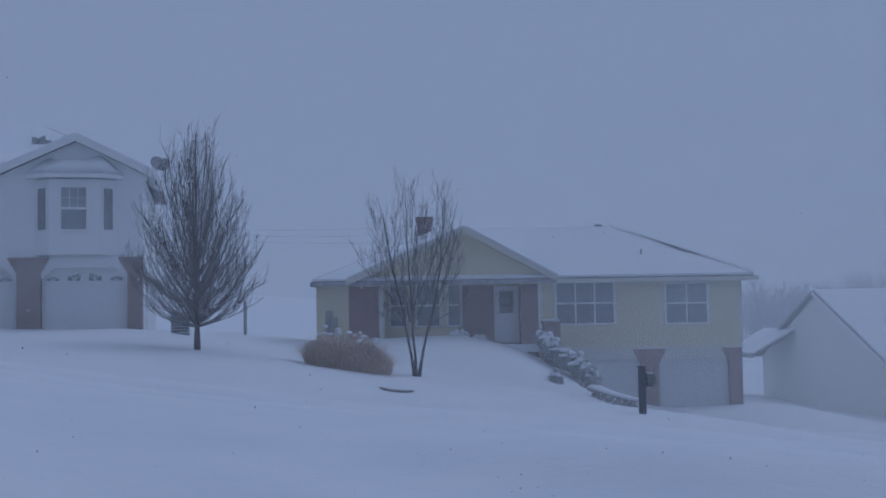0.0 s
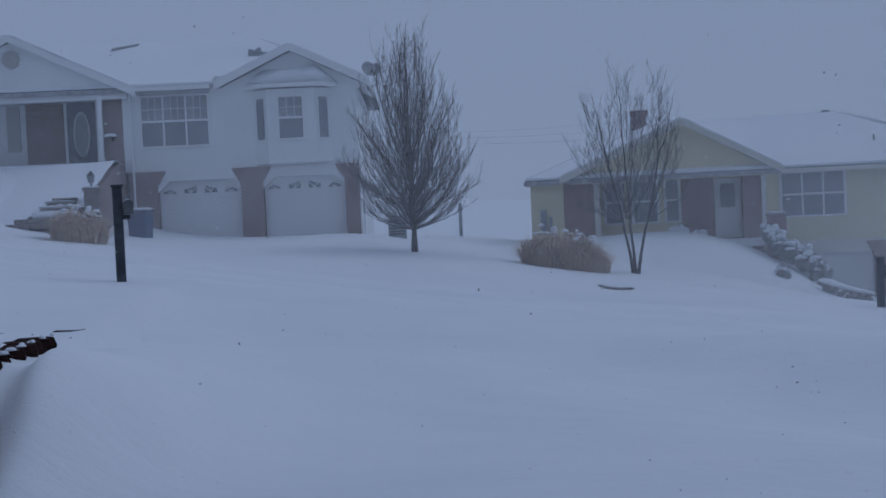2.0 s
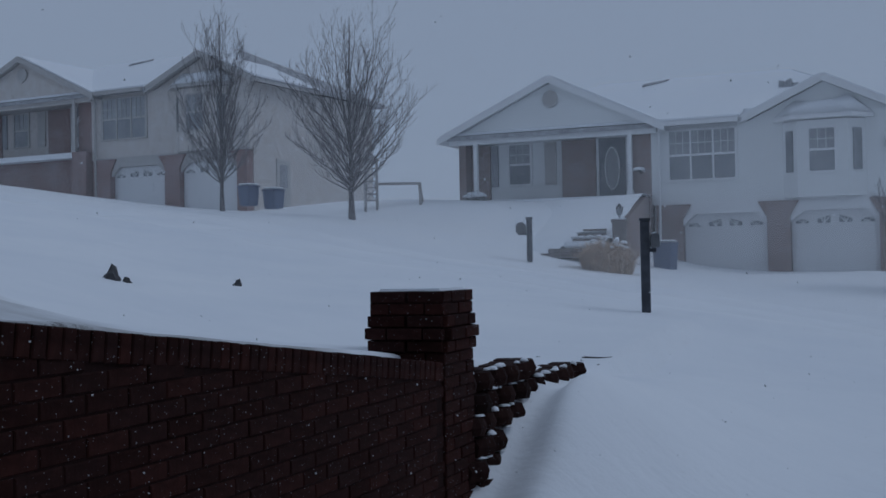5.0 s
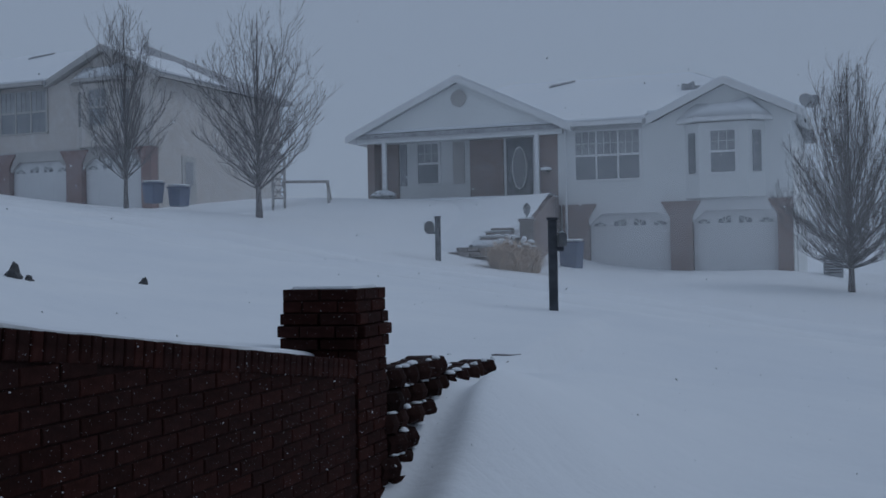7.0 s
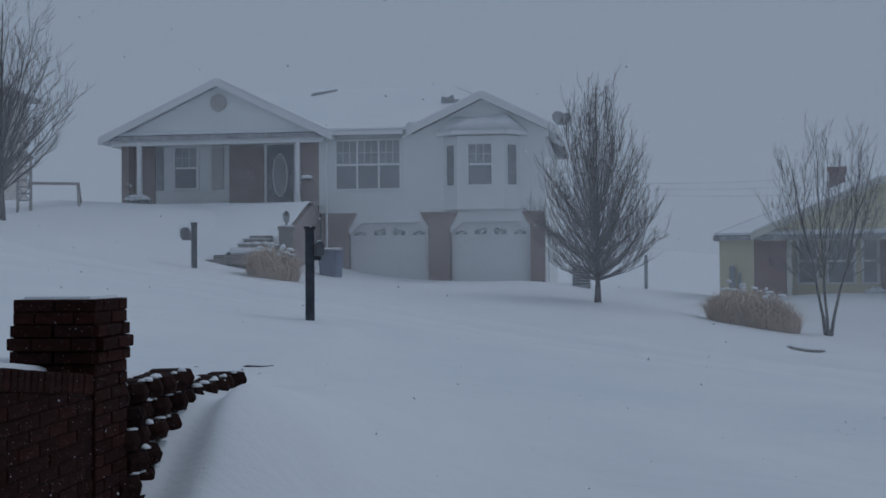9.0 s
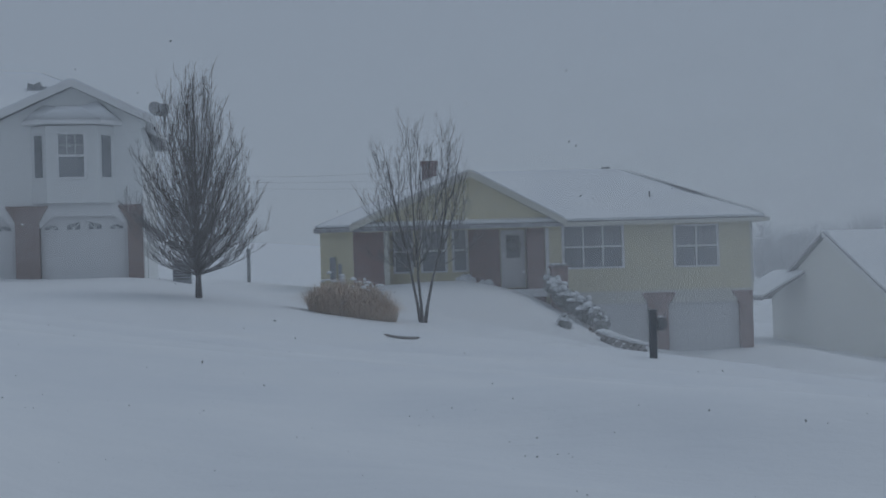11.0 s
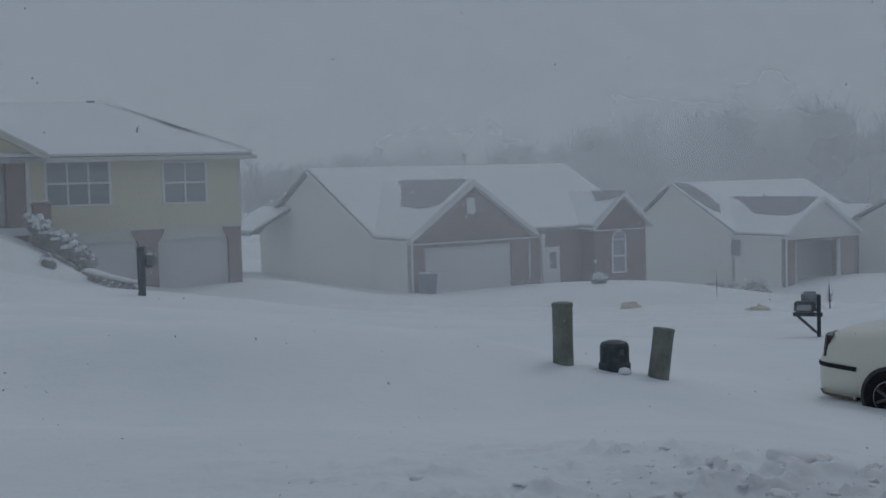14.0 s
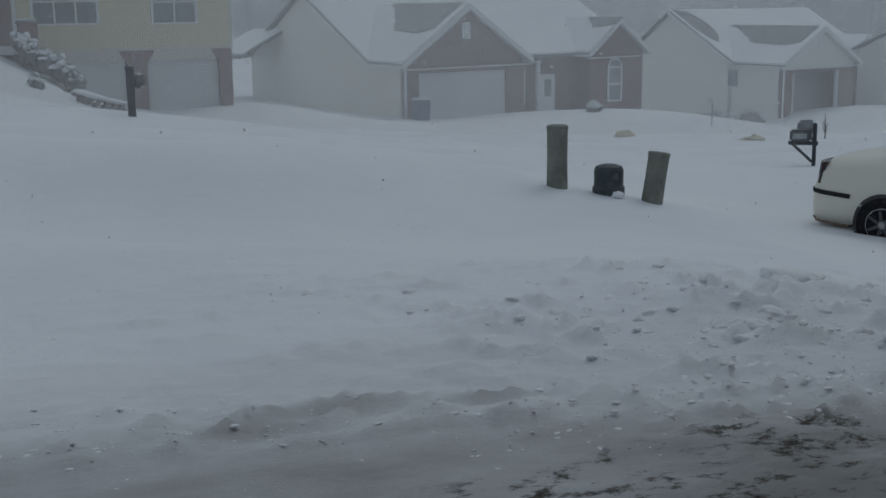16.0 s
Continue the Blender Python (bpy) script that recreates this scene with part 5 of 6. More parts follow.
def trash_can(x, y, z, h, label, mat, w=0.58, turn=0.0):
    t = thing("trash_can", pose(x, y, z, 0, 0, turn), label, "trash can", "trash cans by the garages")
    bm = bmesh.new()
    lo = [bm.verts.new((sx * w * 0.42, sy * w * 0.42, -0.1)) for sx, sy in ((-1, -1), (1, -1), (1, 1), (-1, 1))]
    hi = [bm.verts.new((sx * w * 0.5, sy * w * 0.5, h)) for sx, sy in ((-1, -1), (1, -1), (1, 1), (-1, 1))]
    bm.faces.new(lo[::-1])
    bm.faces.new(hi)
    for k in range(4):
        bm.faces.new((lo[k], lo[(k + 1) % 4], hi[(k + 1) % 4], hi[k]))
    bmesh.ops.bevel(bm, geom=bm.edges[:], offset=0.03, segments=2, affect="EDGES")
    part("bin", bm, mat, t)
    part("lid", a_box(-w * 0.54, w * 0.54, -w * 0.54, w * 0.54, h + 0.004, h + 0.07, 0.02), mat, t)
    bm = a_box(-w * 0.5, w * 0.5, -w * 0.5, w * 0.5, h + 0.072, h + 0.15)
    bmesh.ops.bevel(bm, geom=bm.edges[:], offset=0.05, segments=3, affect="EDGES")
    part("snow_cap", bm, SNOW, t, "snow heaped on the lid", True)
    return t


trash_can(-29.43, 29.52, 4.06, 0.54, "blue trash can beside the tan house's garage", BLUE_PLASTIC, 0.56)
trash_can(-28.8, 30.12, 3.94, 0.52, "blue trash can with a domed lid beside the tan house", BLUE_PLASTIC, 0.58)
trash_can(-14.6, 31.6, 1.35, 0.85, "blue trash can capped with snow by the porch steps", BLUE_PLASTIC)
trash_can(19.75, 45.0, -3.35, 1.0, "blue trash can capped with snow beside a brick pier", BLUE_PLASTIC, 0.62)


def bollard(x, y, z, h, lean, label):
    t = thing("bollard", pose(x, y, z, 0, lean, 0), label, "bollard", "timber bollards by the utility box")
    r = 0.115
    bm = lathe(bmesh.new(), [(r * 1.0, -0.4), (r * 1.02, 0.0), (r * 0.98, h * 0.5), (r * 1.0, h * 0.93), (r * 1.06, h * 0.95), (r * 1.04, h - 0.01), (r * 0.8, h)], 18)
    part("post", bm, GREEN_POST, t, smooth=False)
    return t


bollard(6.51, 10.98, -0.41, 0.72, 0.0, "upright weathered green timber bollard standing in the snow")
bollard(7.38, 10.43, -0.54, 0.56, 9.0, "leaning weathered green timber bollard standing in the snow")


def pedestal():
    x, y = 6.99, 10.69
    t = thing("utility_pedestal", pose(x, y, -0.45, 0, 0, -32), "dark green plastic utility pedestal, snow at its foot", "utility box")
    bm = lathe(bmesh.new(), [(0.175, -0.3), (0.175, 0.08), (0.16, 0.10), (0.16, 0.27), (0.14, 0.31), (0.08, 0.33)], 20)
    part("dome", bm, PEDESTAL_GREEN, t, smooth=False)
    part("latch", a_box(0.05, 0.10, -0.175, -0.14, 0.19, 0.25), DARK_METAL, t)
    bm = bmesh.new()
    lathe_at(bm, Vector((0.10, -0.2, 0.0)), 0.08, 0.07)
    part("foot_snow", bm, SNOW, t, "", True)


pedestal()


def street_lamp(x, y, h):
    t = thing("street_lamp", pose(x, y, ground_z(x, y)), "slim dark yard lamp post with a glass lantern", "lamp post")
    part("pole", lathe(bmesh.new(), [(0.055, -0.3), (0.05, 0.2), (0.032, 0.3), (0.03, h - 0.35), (0.045, h - 0.33)], 10), DARK_METAL, t)
    lan = part("lantern", lathe(bmesh.new(), [(0.05, h - 0.33), (0.085, h - 0.30), (0.12, h - 0.10), (0.11, h - 0.09)], 6), DIM_GLASS, t, "frosted glass lantern")
    part("cap", lathe(bmesh.new(), [(0.145, h - 0.09), (0.10, h - 0.03), (0.02, h), (0.012, h + 0.05)], 8), DARK_METAL, lan)


street_lamp(23.02, 19.36, 2.15)


def dish(m, label, tilt):
    t = thing("satellite_dish", m, label, "satellite dish", "dishes on the white house")
    bm = lathe(bmesh.new(), [(0.06, 0.0), (0.18, 0.025), (0.285, 0.07), (0.295, 0.078), (0.28, 0.083), (0.17, 0.045)], 20)
    bmesh.ops.rotate(bm, verts=bm.verts[:], matrix=Matrix.Rotation(radians(tilt), 3, "X"))
    bmesh.ops.translate(bm, verts=bm.verts[:], vec=(0, 0, 0.62))
    part("reflector", bm, GREY_METAL, t, smooth=True)
    part("mast", tube(bmesh.new(), [Vector((0, 0.1, -0.15)), Vector((0, 0.1, 0.45)), Vector((0, 0.02, 0.6))], [0.03] * 3, 6), DARK_METAL, t)
    part("feed_arm", tube(bmesh.new(), [Vector((0, 0, 0.45)), Vector((0, -0.45, 0.55))], [0.018] * 2, 5), DARK_METAL, t)


dish(WHITE_HOUSE_AT @ pose(6.56, 0.7, 6.06, 0, 0, 25) @ Matrix.Scale(0.86, 4), "grey satellite dish on the roof corner", 70)
dish(WHITE_HOUSE_AT @ pose(6.80, 0.9, 6.10, 0, 0, -20) @ Matrix.Scale(0.78, 4), "smaller grey satellite dish on the roof edge", 70)


# ---- garden things ----
def grass_clump(x, y, w, d, h, seed, label, count=1500):
    """Dry ornamental grass: arching blades round a few crowns, snow lodged among them."""
    rng = random.Random(seed)
    t = thing("ornamental_grass", pose(x, y, 0), label, "ornamental grass", "dry grass clumps")
    bm = bmesh.new()
    for k in range(count):
        px, py = rng.uniform(-w, w) * 0.5, rng.uniform(-d, d) * 0.5
        if (px / w * 2) ** 2 + (py / d * 2) ** 2 > 1:
            continue
        edge = math.sqrt(1 - 0.82 * ((px / w * 2) ** 2 + (py / d * 2) ** 2))
        z = ground_z(x + px, y + py) - 0.05
        l = h * edge * rng.uniform(0.4, 1.0 + 0.28 * rng.random())
        a = math.atan2(py, px) + rng.uniform(-2.2, 2.2)
        lean = rng.uniform(0.15, 1.5)
        p0 = Vector((px, py, z))
        p1 = p0 + Vector((math.cos(a) * l * lean * 0.25, math.sin(a) * l * lean * 0.25, l * 0.62))
        p2 = p1 + Vector((math.cos(a) * l * lean * 0.5, math.sin(a) * l * lean * 0.5, l * (0.30 - lean * 0.35)))
        s = Vector((-math.sin(a), math.cos(a), 0)) * rng.uniform(0.004, 0.009)
        v = [bm.verts.new(q) for q in (p0 - s, p0 + s, p1 + s, p1 - s, p2)]
        bm.faces.new((v[0], v[1], v[2], v[3]))
        bm.faces.new((v[3], v[2], v[4]))
    ob = part("blades", bm, TAN_GRASS, t)
    ob["kind"] = "stuff"
    bm = bmesh.new()
    for k in range(26):
        px, py = rng.uniform(-0.38, 0.38) * w, rng.uniform(-0.38, 0.38) * d
        lathe_at(bm, Vector((px, py, ground_z(x + px, y + py) + h * rng.uniform(0.5, 0.78))), rng.uniform(0.05, 0.14), rng.uniform(0.04, 0.09))
    ob = part("lodged_snow", bm, SNOW, t, "snow lodged in the blades", True)
    ob["kind"] = "stuff"


grass_clump(-2.5, 31.9, 2.35, 1.4, 1.35, 51, "wide clump of dry tan ornamental grass in snow", 8500)
grass_clump(-14.3, 27.3, 1.35, 1.1, 1.15, 52, "rounded clump of dry tan grass below the stepped wall", 5200)


def leafy_shrub(x, y, z, w, d, h, seed, label, snow=0.5, turn=0.0, mat=None):
    """Short twigs with small leaves over an uneven mound, patched with snow."""
    rng = random.Random(seed)
    t = thing("shrub", pose(x, y, z, 0, 0, turn), label, "shrub", "shrubs in the yards")
    bm, sn = bmesh.new(), bmesh.new()
    for k in range(int(700 * max(0.3, w))):
        a, e = rng.uniform(0, math.tau), math.asin(rng.uniform(0.0, 1))
        r = rng.uniform(0.75, 1.08)
        c = Vector((math.cos(a) * math.cos(e) * w * 0.5 * r, math.sin(a) * math.cos(e) * d * 0.5 * r, math.sin(e) * h * r))
        n = Vector((rng.uniform(-1, 1), rng.uniform(-1, 1), rng.uniform(-0.4, 1))).normalized() * rng.uniform(0.04, 0.09)
        s = n.orthogonal().normalized() * rng.uniform(0.02, 0.04)
        v = [bm.verts.new(q) for q in (c - n * 0.5, c + s, c + n, c - s)]
        bm.faces.new(v)
        if e > 0.55 and rng.random() < snow * 0.5:
            lathe_at(sn, c - Vector((0, 0, 0.03)), rng.uniform(0.05, 0.13), rng.uniform(0.04, 0.08))
    part("leaves", bm, mat or HEDGE_GREEN, t)["kind"] = "stuff"
    core = bmesh.new()
    bmesh.ops.create_icosphere(core, subdivisions=3, radius=1.0)
    for v in core.verts:
        q = 0.86 + 0.16 * noise.noise(v.co * 2.3 + Vector((seed, 0, 0)))
        v.co = Vector((v.co.x * w * 0.5 * q, v.co.y * d * 0.5 * q, max(-0.15, v.co.z) * h * q))
    part("branch_mass", core, mat or HEDGE_GREEN, t, "", True)
    if len(sn.verts):
        part("snow_cap", sn, SNOW, t, "snow resting on the leaves", True)["kind"] = "stuff"
    else:
        sn.free()
    return t


def hedge():
    """Low hedge that steps down beside the entry stairs of the yellow house."""
    rng = random.Random(61)
    t = thing("hedge", pose(0, 0, 0), "low clipped dark hedge patched with snow beside entry steps", "hedge")
    a, b = Vector((3.62, 39.5, 0.52)), Vector((5.18, 38.4, -0.74))
    bm, sn, core = bmesh.new(), bmesh.new(), bmesh.new()
    for k in range(22):
        f = k / 21
        c = a.lerp(b, f) + Vector((rng.uniform(-0.12, 0.12), rng.uniform(-0.12, 0.12), rng.uniform(-0.06, 0.08)))
        s = rng.uniform(0.8, 1.15)
        tmp = bmesh.ops.create_icosphere(core, subdivisions=2, radius=1.0)["verts"]
        for v in tmp:
            q = s * (0.85 + 0.3 * noise.noise(v.co * 2 + Vector((k * 3.0, 0, 0))))
            v.co = c + Vector((v.co.x * 0.27 * q, v.co.y * 0.30 * q, v.co.z * 0.34 * q))
        for j in range(110):
            n = Vector((rng.gauss(0, 1), rng.gauss(0, 1), rng.gauss(0, 1))).normalized()
            p = c + Vector((n.x * 0.27 * s, n.y * 0.30 * s, n.z * 0.30 * s + 0.06))
            w = n.orthogonal().normalized() * rng.uniform(0.02, 0.04)
            u = (n + Vector((rng.uniform(-0.7, 0.7), rng.uniform(-0.7, 0.7), rng.uniform(-0.7, 0.7)))).normalized() * 0.08
            bm.faces.new([bm.verts.new(q) for q in (p, p + w, p + u, p - w)])
        for j in range(9 if f < 0.62 else 4):
            lathe_at(sn, c + Vector((rng.uniform(-0.2, 0.2), rng.uniform(-0.24, 0.2), 0.19 + rng.uniform(-0.05, 0.07))), rng.uniform(0.07, 0.17), rng.uniform(0.09, 0.17))
    part("branch_mass", core, HEDGE_GREEN, t, "", True)
    part("leaves", bm, HEDGE_GREEN, t)["kind"] = "stuff"
    part("snow_cap", sn, SNOW, t, "thick soft snow", True)["kind"] = "stuff"


hedge()
leafy_shrub(3.75, 37.0, ground_z(3.75, 37.0) - 0.05, 0.45, 0.4, 0.45, 71, "small twiggy shrub poking out of snow", 0.4)
leafy_shrub(0.75, 40.9, 0.46, 0.75, 0.5, 0.55, 72, "snow-laden evergreen beside the porch", 1.0)
leafy_shrub(1.45, 40.8, 0.46, 0.6, 0.45, 0.35, 73, "low snow-laden evergreen beside the porch", 1.0)
leafy_shrub(36.5, 47.2, ground_z(36.5, 47.2), 3.2, 1.6, 0.9, 74, "frosted shrubs along a pale side wall", 0.3, 0, FROSTED_TWIG)
leafy_shrub(40.6, 49.5, ground_z(40.6, 49.5), 2.4, 1.4, 1.5, 75, "frosted shrub beside a garage", 0.3, 0, FROSTED_TWIG)
leafy_shrub(26.76, 42.72, ground_z(26.76, 42.72), 0.7, 0.5, 0.45, 76, "small shrub under snow by an entry", 1.0)
leafy_shrub(-22.6, 33.6, 3.9, 0.9, 0.6, 0.35, 77, "snowy plants along the porch edge", 0.9)


def stepped_wall():
    """Stone steps and a lantern pillar below the white house's porch."""
    t = thing("stepped_wall", pose(-17.05, 28.55, 1.86, 0, 0, 22), "stepped stone wall with snowy treads below the porch", "wall")
    levels = ((0.0, 0.15, 0.0), (0.15, 0.28, 0.22), (0.48, 0.55, 0.90), (0.62, 0.69, 1.06), (0.75, 0.82, 1.20))
    for k, (z0, z1, x0) in enumerate(levels):
        n = max(2, round((1.85 - x0) / 0.32))
        for c in range(n):
            a, b = x0 + (1.85 - x0) * c / n, x0 + (1.85 - x0) * (c + 1) / n
            bm = a_box(a + 0.005, b - 0.005, 0.06 * k, 0.06 * k + 0.35, z0 + 0.004, z1 - 0.004)
            bmesh.ops.bevel(bm, geom=bm.edges[:], offset=0.012, segments=1, affect="EDGES")
            part("stone", bm, STEP_STONE, t)
        if k:
            below = levels[k - 1][1]
            bm = a_box(x0 - 0.22, 1.84, 0.06 * k - 0.02, 0.06 * k + 0.5, below + 0.002, z0 + 0.002 if z0 > below else z1 + 0.04)
            if z0 > below:
                bmesh.ops.bevel(bm, geom=bm.edges[:], offset=0.03, segments=2, affect="EDGES")
                part("tread_snow", bm, SNOW, t, "", True)
            else:
                bm.free()
    p = thing("lamp_pillar", pose(-14.98, 29.45, 1.75, 0, 0, 22), "short stone pillar carrying a small lantern", "pillar")
    bm = box(bmesh.new(), -0.19, 0.19, -0.19, 0.19, -0.3, 1.08)
    box(bm, -0.23, 0.23, -0.23, 0.23, 1.08, 1.16)
    part("shaft", bm, STEP_STONE, p)
    part("snow_cap", a_box(-0.2, 0.2, -0.2, 0.2, 1.162, 1.20, 0.02), SNOW, p)
    lan = part("lantern", lathe(bmesh.new(), [(0.03, 1.2), (0.035, 1.28), (0.08, 1.32), (0.10, 1.46), (0.09, 1.47)], 6), GLASS, p, "small glass lantern")
    part("cap", lathe(bmesh.new(), [(0.12, 1.47), (0.07, 1.55), (0.015, 1.62)], 6), DARK_METAL, lan)


STEP_STONE = plain("step_stone", (0.15, 0.125, 0.11), 0.9, 0.3, 6.0, rime=0.12, bump=0.5)
stepped_wall()


def snow_bank():
    """Snow held behind the stepped wall and the stair wall, banked up to the porch floor."""
    bm = bmesh.new()
    xs, ys = [-24.0 + 0.15 * k for k in range(64)], [28.2 + 0.15 * k for k in range(54)]

    def height(x, y):
        right = -16.55 + (35.0 - y) * 0.262
        z = 2.62 + 0.27 * min(4.7, max(-1.0, y - 28.8)) - 0.05 * max(0.0, y - 33.5)
        z -= 0.45 * soft_step((28.95 + max(-0.2, (x + 17.05) * 0.42) - y) / 0.22)
        z -= 0.9 * soft_step((-17.4 - x) / 0.9) * soft_step((31.6 - y) / 0.8)
        z += 0.05 * noise.noise(Vector((x * 0.6, y * 0.8, 3.0)))
        return (min(x, right), z) if x < right + 0.15 else None
    grid = {}
    for j, y in enumerate(ys):
        for i, x in enumerate(xs):
            z = height(x, y)
            if z is not None and (x > -17.2 and y < 28.75 + (x + 17.05) * 0.42):
                z = None
            if z is not None:
                grid[i, j] = bm.verts.new((z[0], y, z[1]))
    for (i, j), v in grid.items():
        q = [grid.get(k) for k in ((i, j), (i + 1, j), (i + 1, j + 1), (i, j + 1))]
        if None not in q:
            bm.faces.new(q)
    ob = part("snow_bank", bm, SNOW, None, "", True)
    return tagged(ob, "snow banked up to the porch behind the stepped wall", "snow", kind="structure")


snow_bank()


def stone_border():
    t = thing("stone_wall", pose(5.55, 36.5, 0), "low curved dry-stone wall capped with snow", "wall")
    rng = random.Random(83)
    for c in range(3):
        for k in range(7):
            a = radians(-60 + k * 18 + (9 if c % 2 else 0))
            x, y = 0.75 * math.sin(a), 0.6 - 0.75 * math.cos(a)
            z = ground_z(5.55 + x, 36.5 + y) - 0.08 + c * 0.13
            bm = a_box(-0.115, 0.115, -0.1, 0.1, 0.0, 0.12)
            bmesh.ops.bevel(bm, geom=bm.edges[:], offset=0.025, segments=2, affect="EDGES")
            ob = part("stone", bm, STEP_STONE, t)
            ob.matrix_basis = pose(x, y, z, 0, 0, math.degrees(a) + rng.uniform(-5, 5))
    bm = bmesh.new()
    for k in range(26):
        a = radians(-65 + k * 5)
        q = 0.55 + 0.2 * (k % 2)
        x, y = q * math.sin(a), 0.6 - q * math.cos(a)
        lathe_at(bm, Vector((x, y, ground_z(5.55 + x, 36.5 + y) + 0.30)), 0.2, 0.09)
    part("snow_cap", bm, SNOW, t, "snow on top of the stones", True)["kind"] = "stuff"


stone_border()


def rock(x, y, w, h, seed, label, mat=None, d=None):
    bm = bmesh.new()
    bmesh.ops.create_icosphere(bm, subdivisions=2, radius=1.0)
    for v in bm.verts:
        q = 0.75 + 0.5 * noise.noise(v.co * 1.5 + Vector((seed * 7.1, 0, 0)))
        peak = 1.0 if mat else 1.0 + 0.9 * max(0.0, 1 - abs(v.co.x - 0.3) * 1.6)
        v.co = Vector((v.co.x * w * 0.5 * q, v.co.y * (d or w) * 0.5 * q, v.co.z * h * q * (peak if v.co.z > 0 else 1)))
    ob = part("rock", bm, mat or BLACK_RUBBER)
    ob.matrix_world = pose(x, y, ground_z(x, y), 0, 0, seed * 40)
    return tagged(ob, label, "rock", "stones showing through snow")


rock(-10.91, 8.49, 0.24, 0.12, 1, "dark stone breaking the snow crust")
rock(-10.78, 8.60, 0.14, 0.05, 6, "small dark stone breaking the snow crust")
rock(-11.34, 10.91, 0.16, 0.08, 2, "small dark stone in the snowy lawn")
rock(4.75, 38.0, 0.3, 0.22, 3, "rounded garden stone under snow", STEP_STONE)
rock(4.95, 37.7, 0.3, 0.2, 4, "rounded garden stone beside a hedge", STEP_STONE)
rock(22.97, 34.68, 1.7, 0.34, 5, "straw-coloured mound half covered by snow", STRAW, 0.5)
rock(26.31, 31.78, 1.35, 0.26, 7, "pale straw mound half covered by snow", STRAW, 0.5)


def edging():
    x, y = -1.0, 27.3
    t = thing("garden_edging", pose(x, y, 0), "dark curved strip of garden edging in the snow", "edging")
    bm = bmesh.new()
    pts = [Vector((-0.42 + 0.84 * k / 10, -0.12 * math.sin(math.pi * k / 10), ground_z(x - 0.42 + 0.084 * k, y) + 0.03 + 0.03 * (k / 5 - 1) ** 2)) for k in range(11)]
    tube(bm, pts, [0.01] + [0.035] * 9 + [0.01], 6)
    part("strip", bm, STEP_STONE, t)
    bm = bmesh.new()
    for k in range(2, 10):
        lathe_at(bm, pts[k] + Vector((0, 0.02, 0.015)), 0.06, 0.04)
    part("snow_cap", bm, SNOW, t, "", True)


edging()


def frame_swing():
    """A play set: a lattice tower, a beam and one pair of splayed legs."""
    t = thing("swing_set", pose(-25.33, 31.29, 3.87, 0, 0, 37), "weathered timber swing set with a lattice tower in deep snow", "swing set")
    part("beam", a_box(0.12, 1.72, -0.05, 0.05, 0.66, 0.75), STRAW_WOOD, t)
    for s in (-1, 1):
        part("leg", tube(bmesh.new(), [Vector((1.66, 0, 0.72)), Vector((1.76 + 0.06 * s, s * 0.5, -0.3))], [0.05, 0.05], 5), STRAW_WOOD, t)
    for x in (-0.2, 0.2):
        for y in (-0.25, 0.25):
            part("tower_post", a_box(x - 0.04, x + 0.04, y - 0.04, y + 0.04, -0.3, 1.55), STRAW_WOOD, t)
    for k in range(7):
        z = 0.1 + k * 0.22
        part("rung", a_box(-0.24, 0.24, -0.28, -0.24, z, z + 0.05), STRAW_WOOD, t)
    for k in range(3):
        for d in (-1, 1):
            z = 0.12 + 0.44 * k
            part("lattice", tube(bmesh.new(), [Vector((-0.18 * d, -0.30, z)), Vector((0.18 * d, -0.30, z + 0.44))], [0.022, 0.022], 4), STRAW_WOOD, t)
    part("tower_roof", prism(bmesh.new(), [(-0.3, -0.34, 1.52), (0.3, -0.34, 1.52), (0.0, -0.34, 1.74)], (0, 0.68, 0)), STRAW_WOOD, t)


STRAW_WOOD = plain("weathered_timber", (0.22, 0.20, 0.18), 0.9, 0.3, 6.0, rime=0.3)
frame_swing()


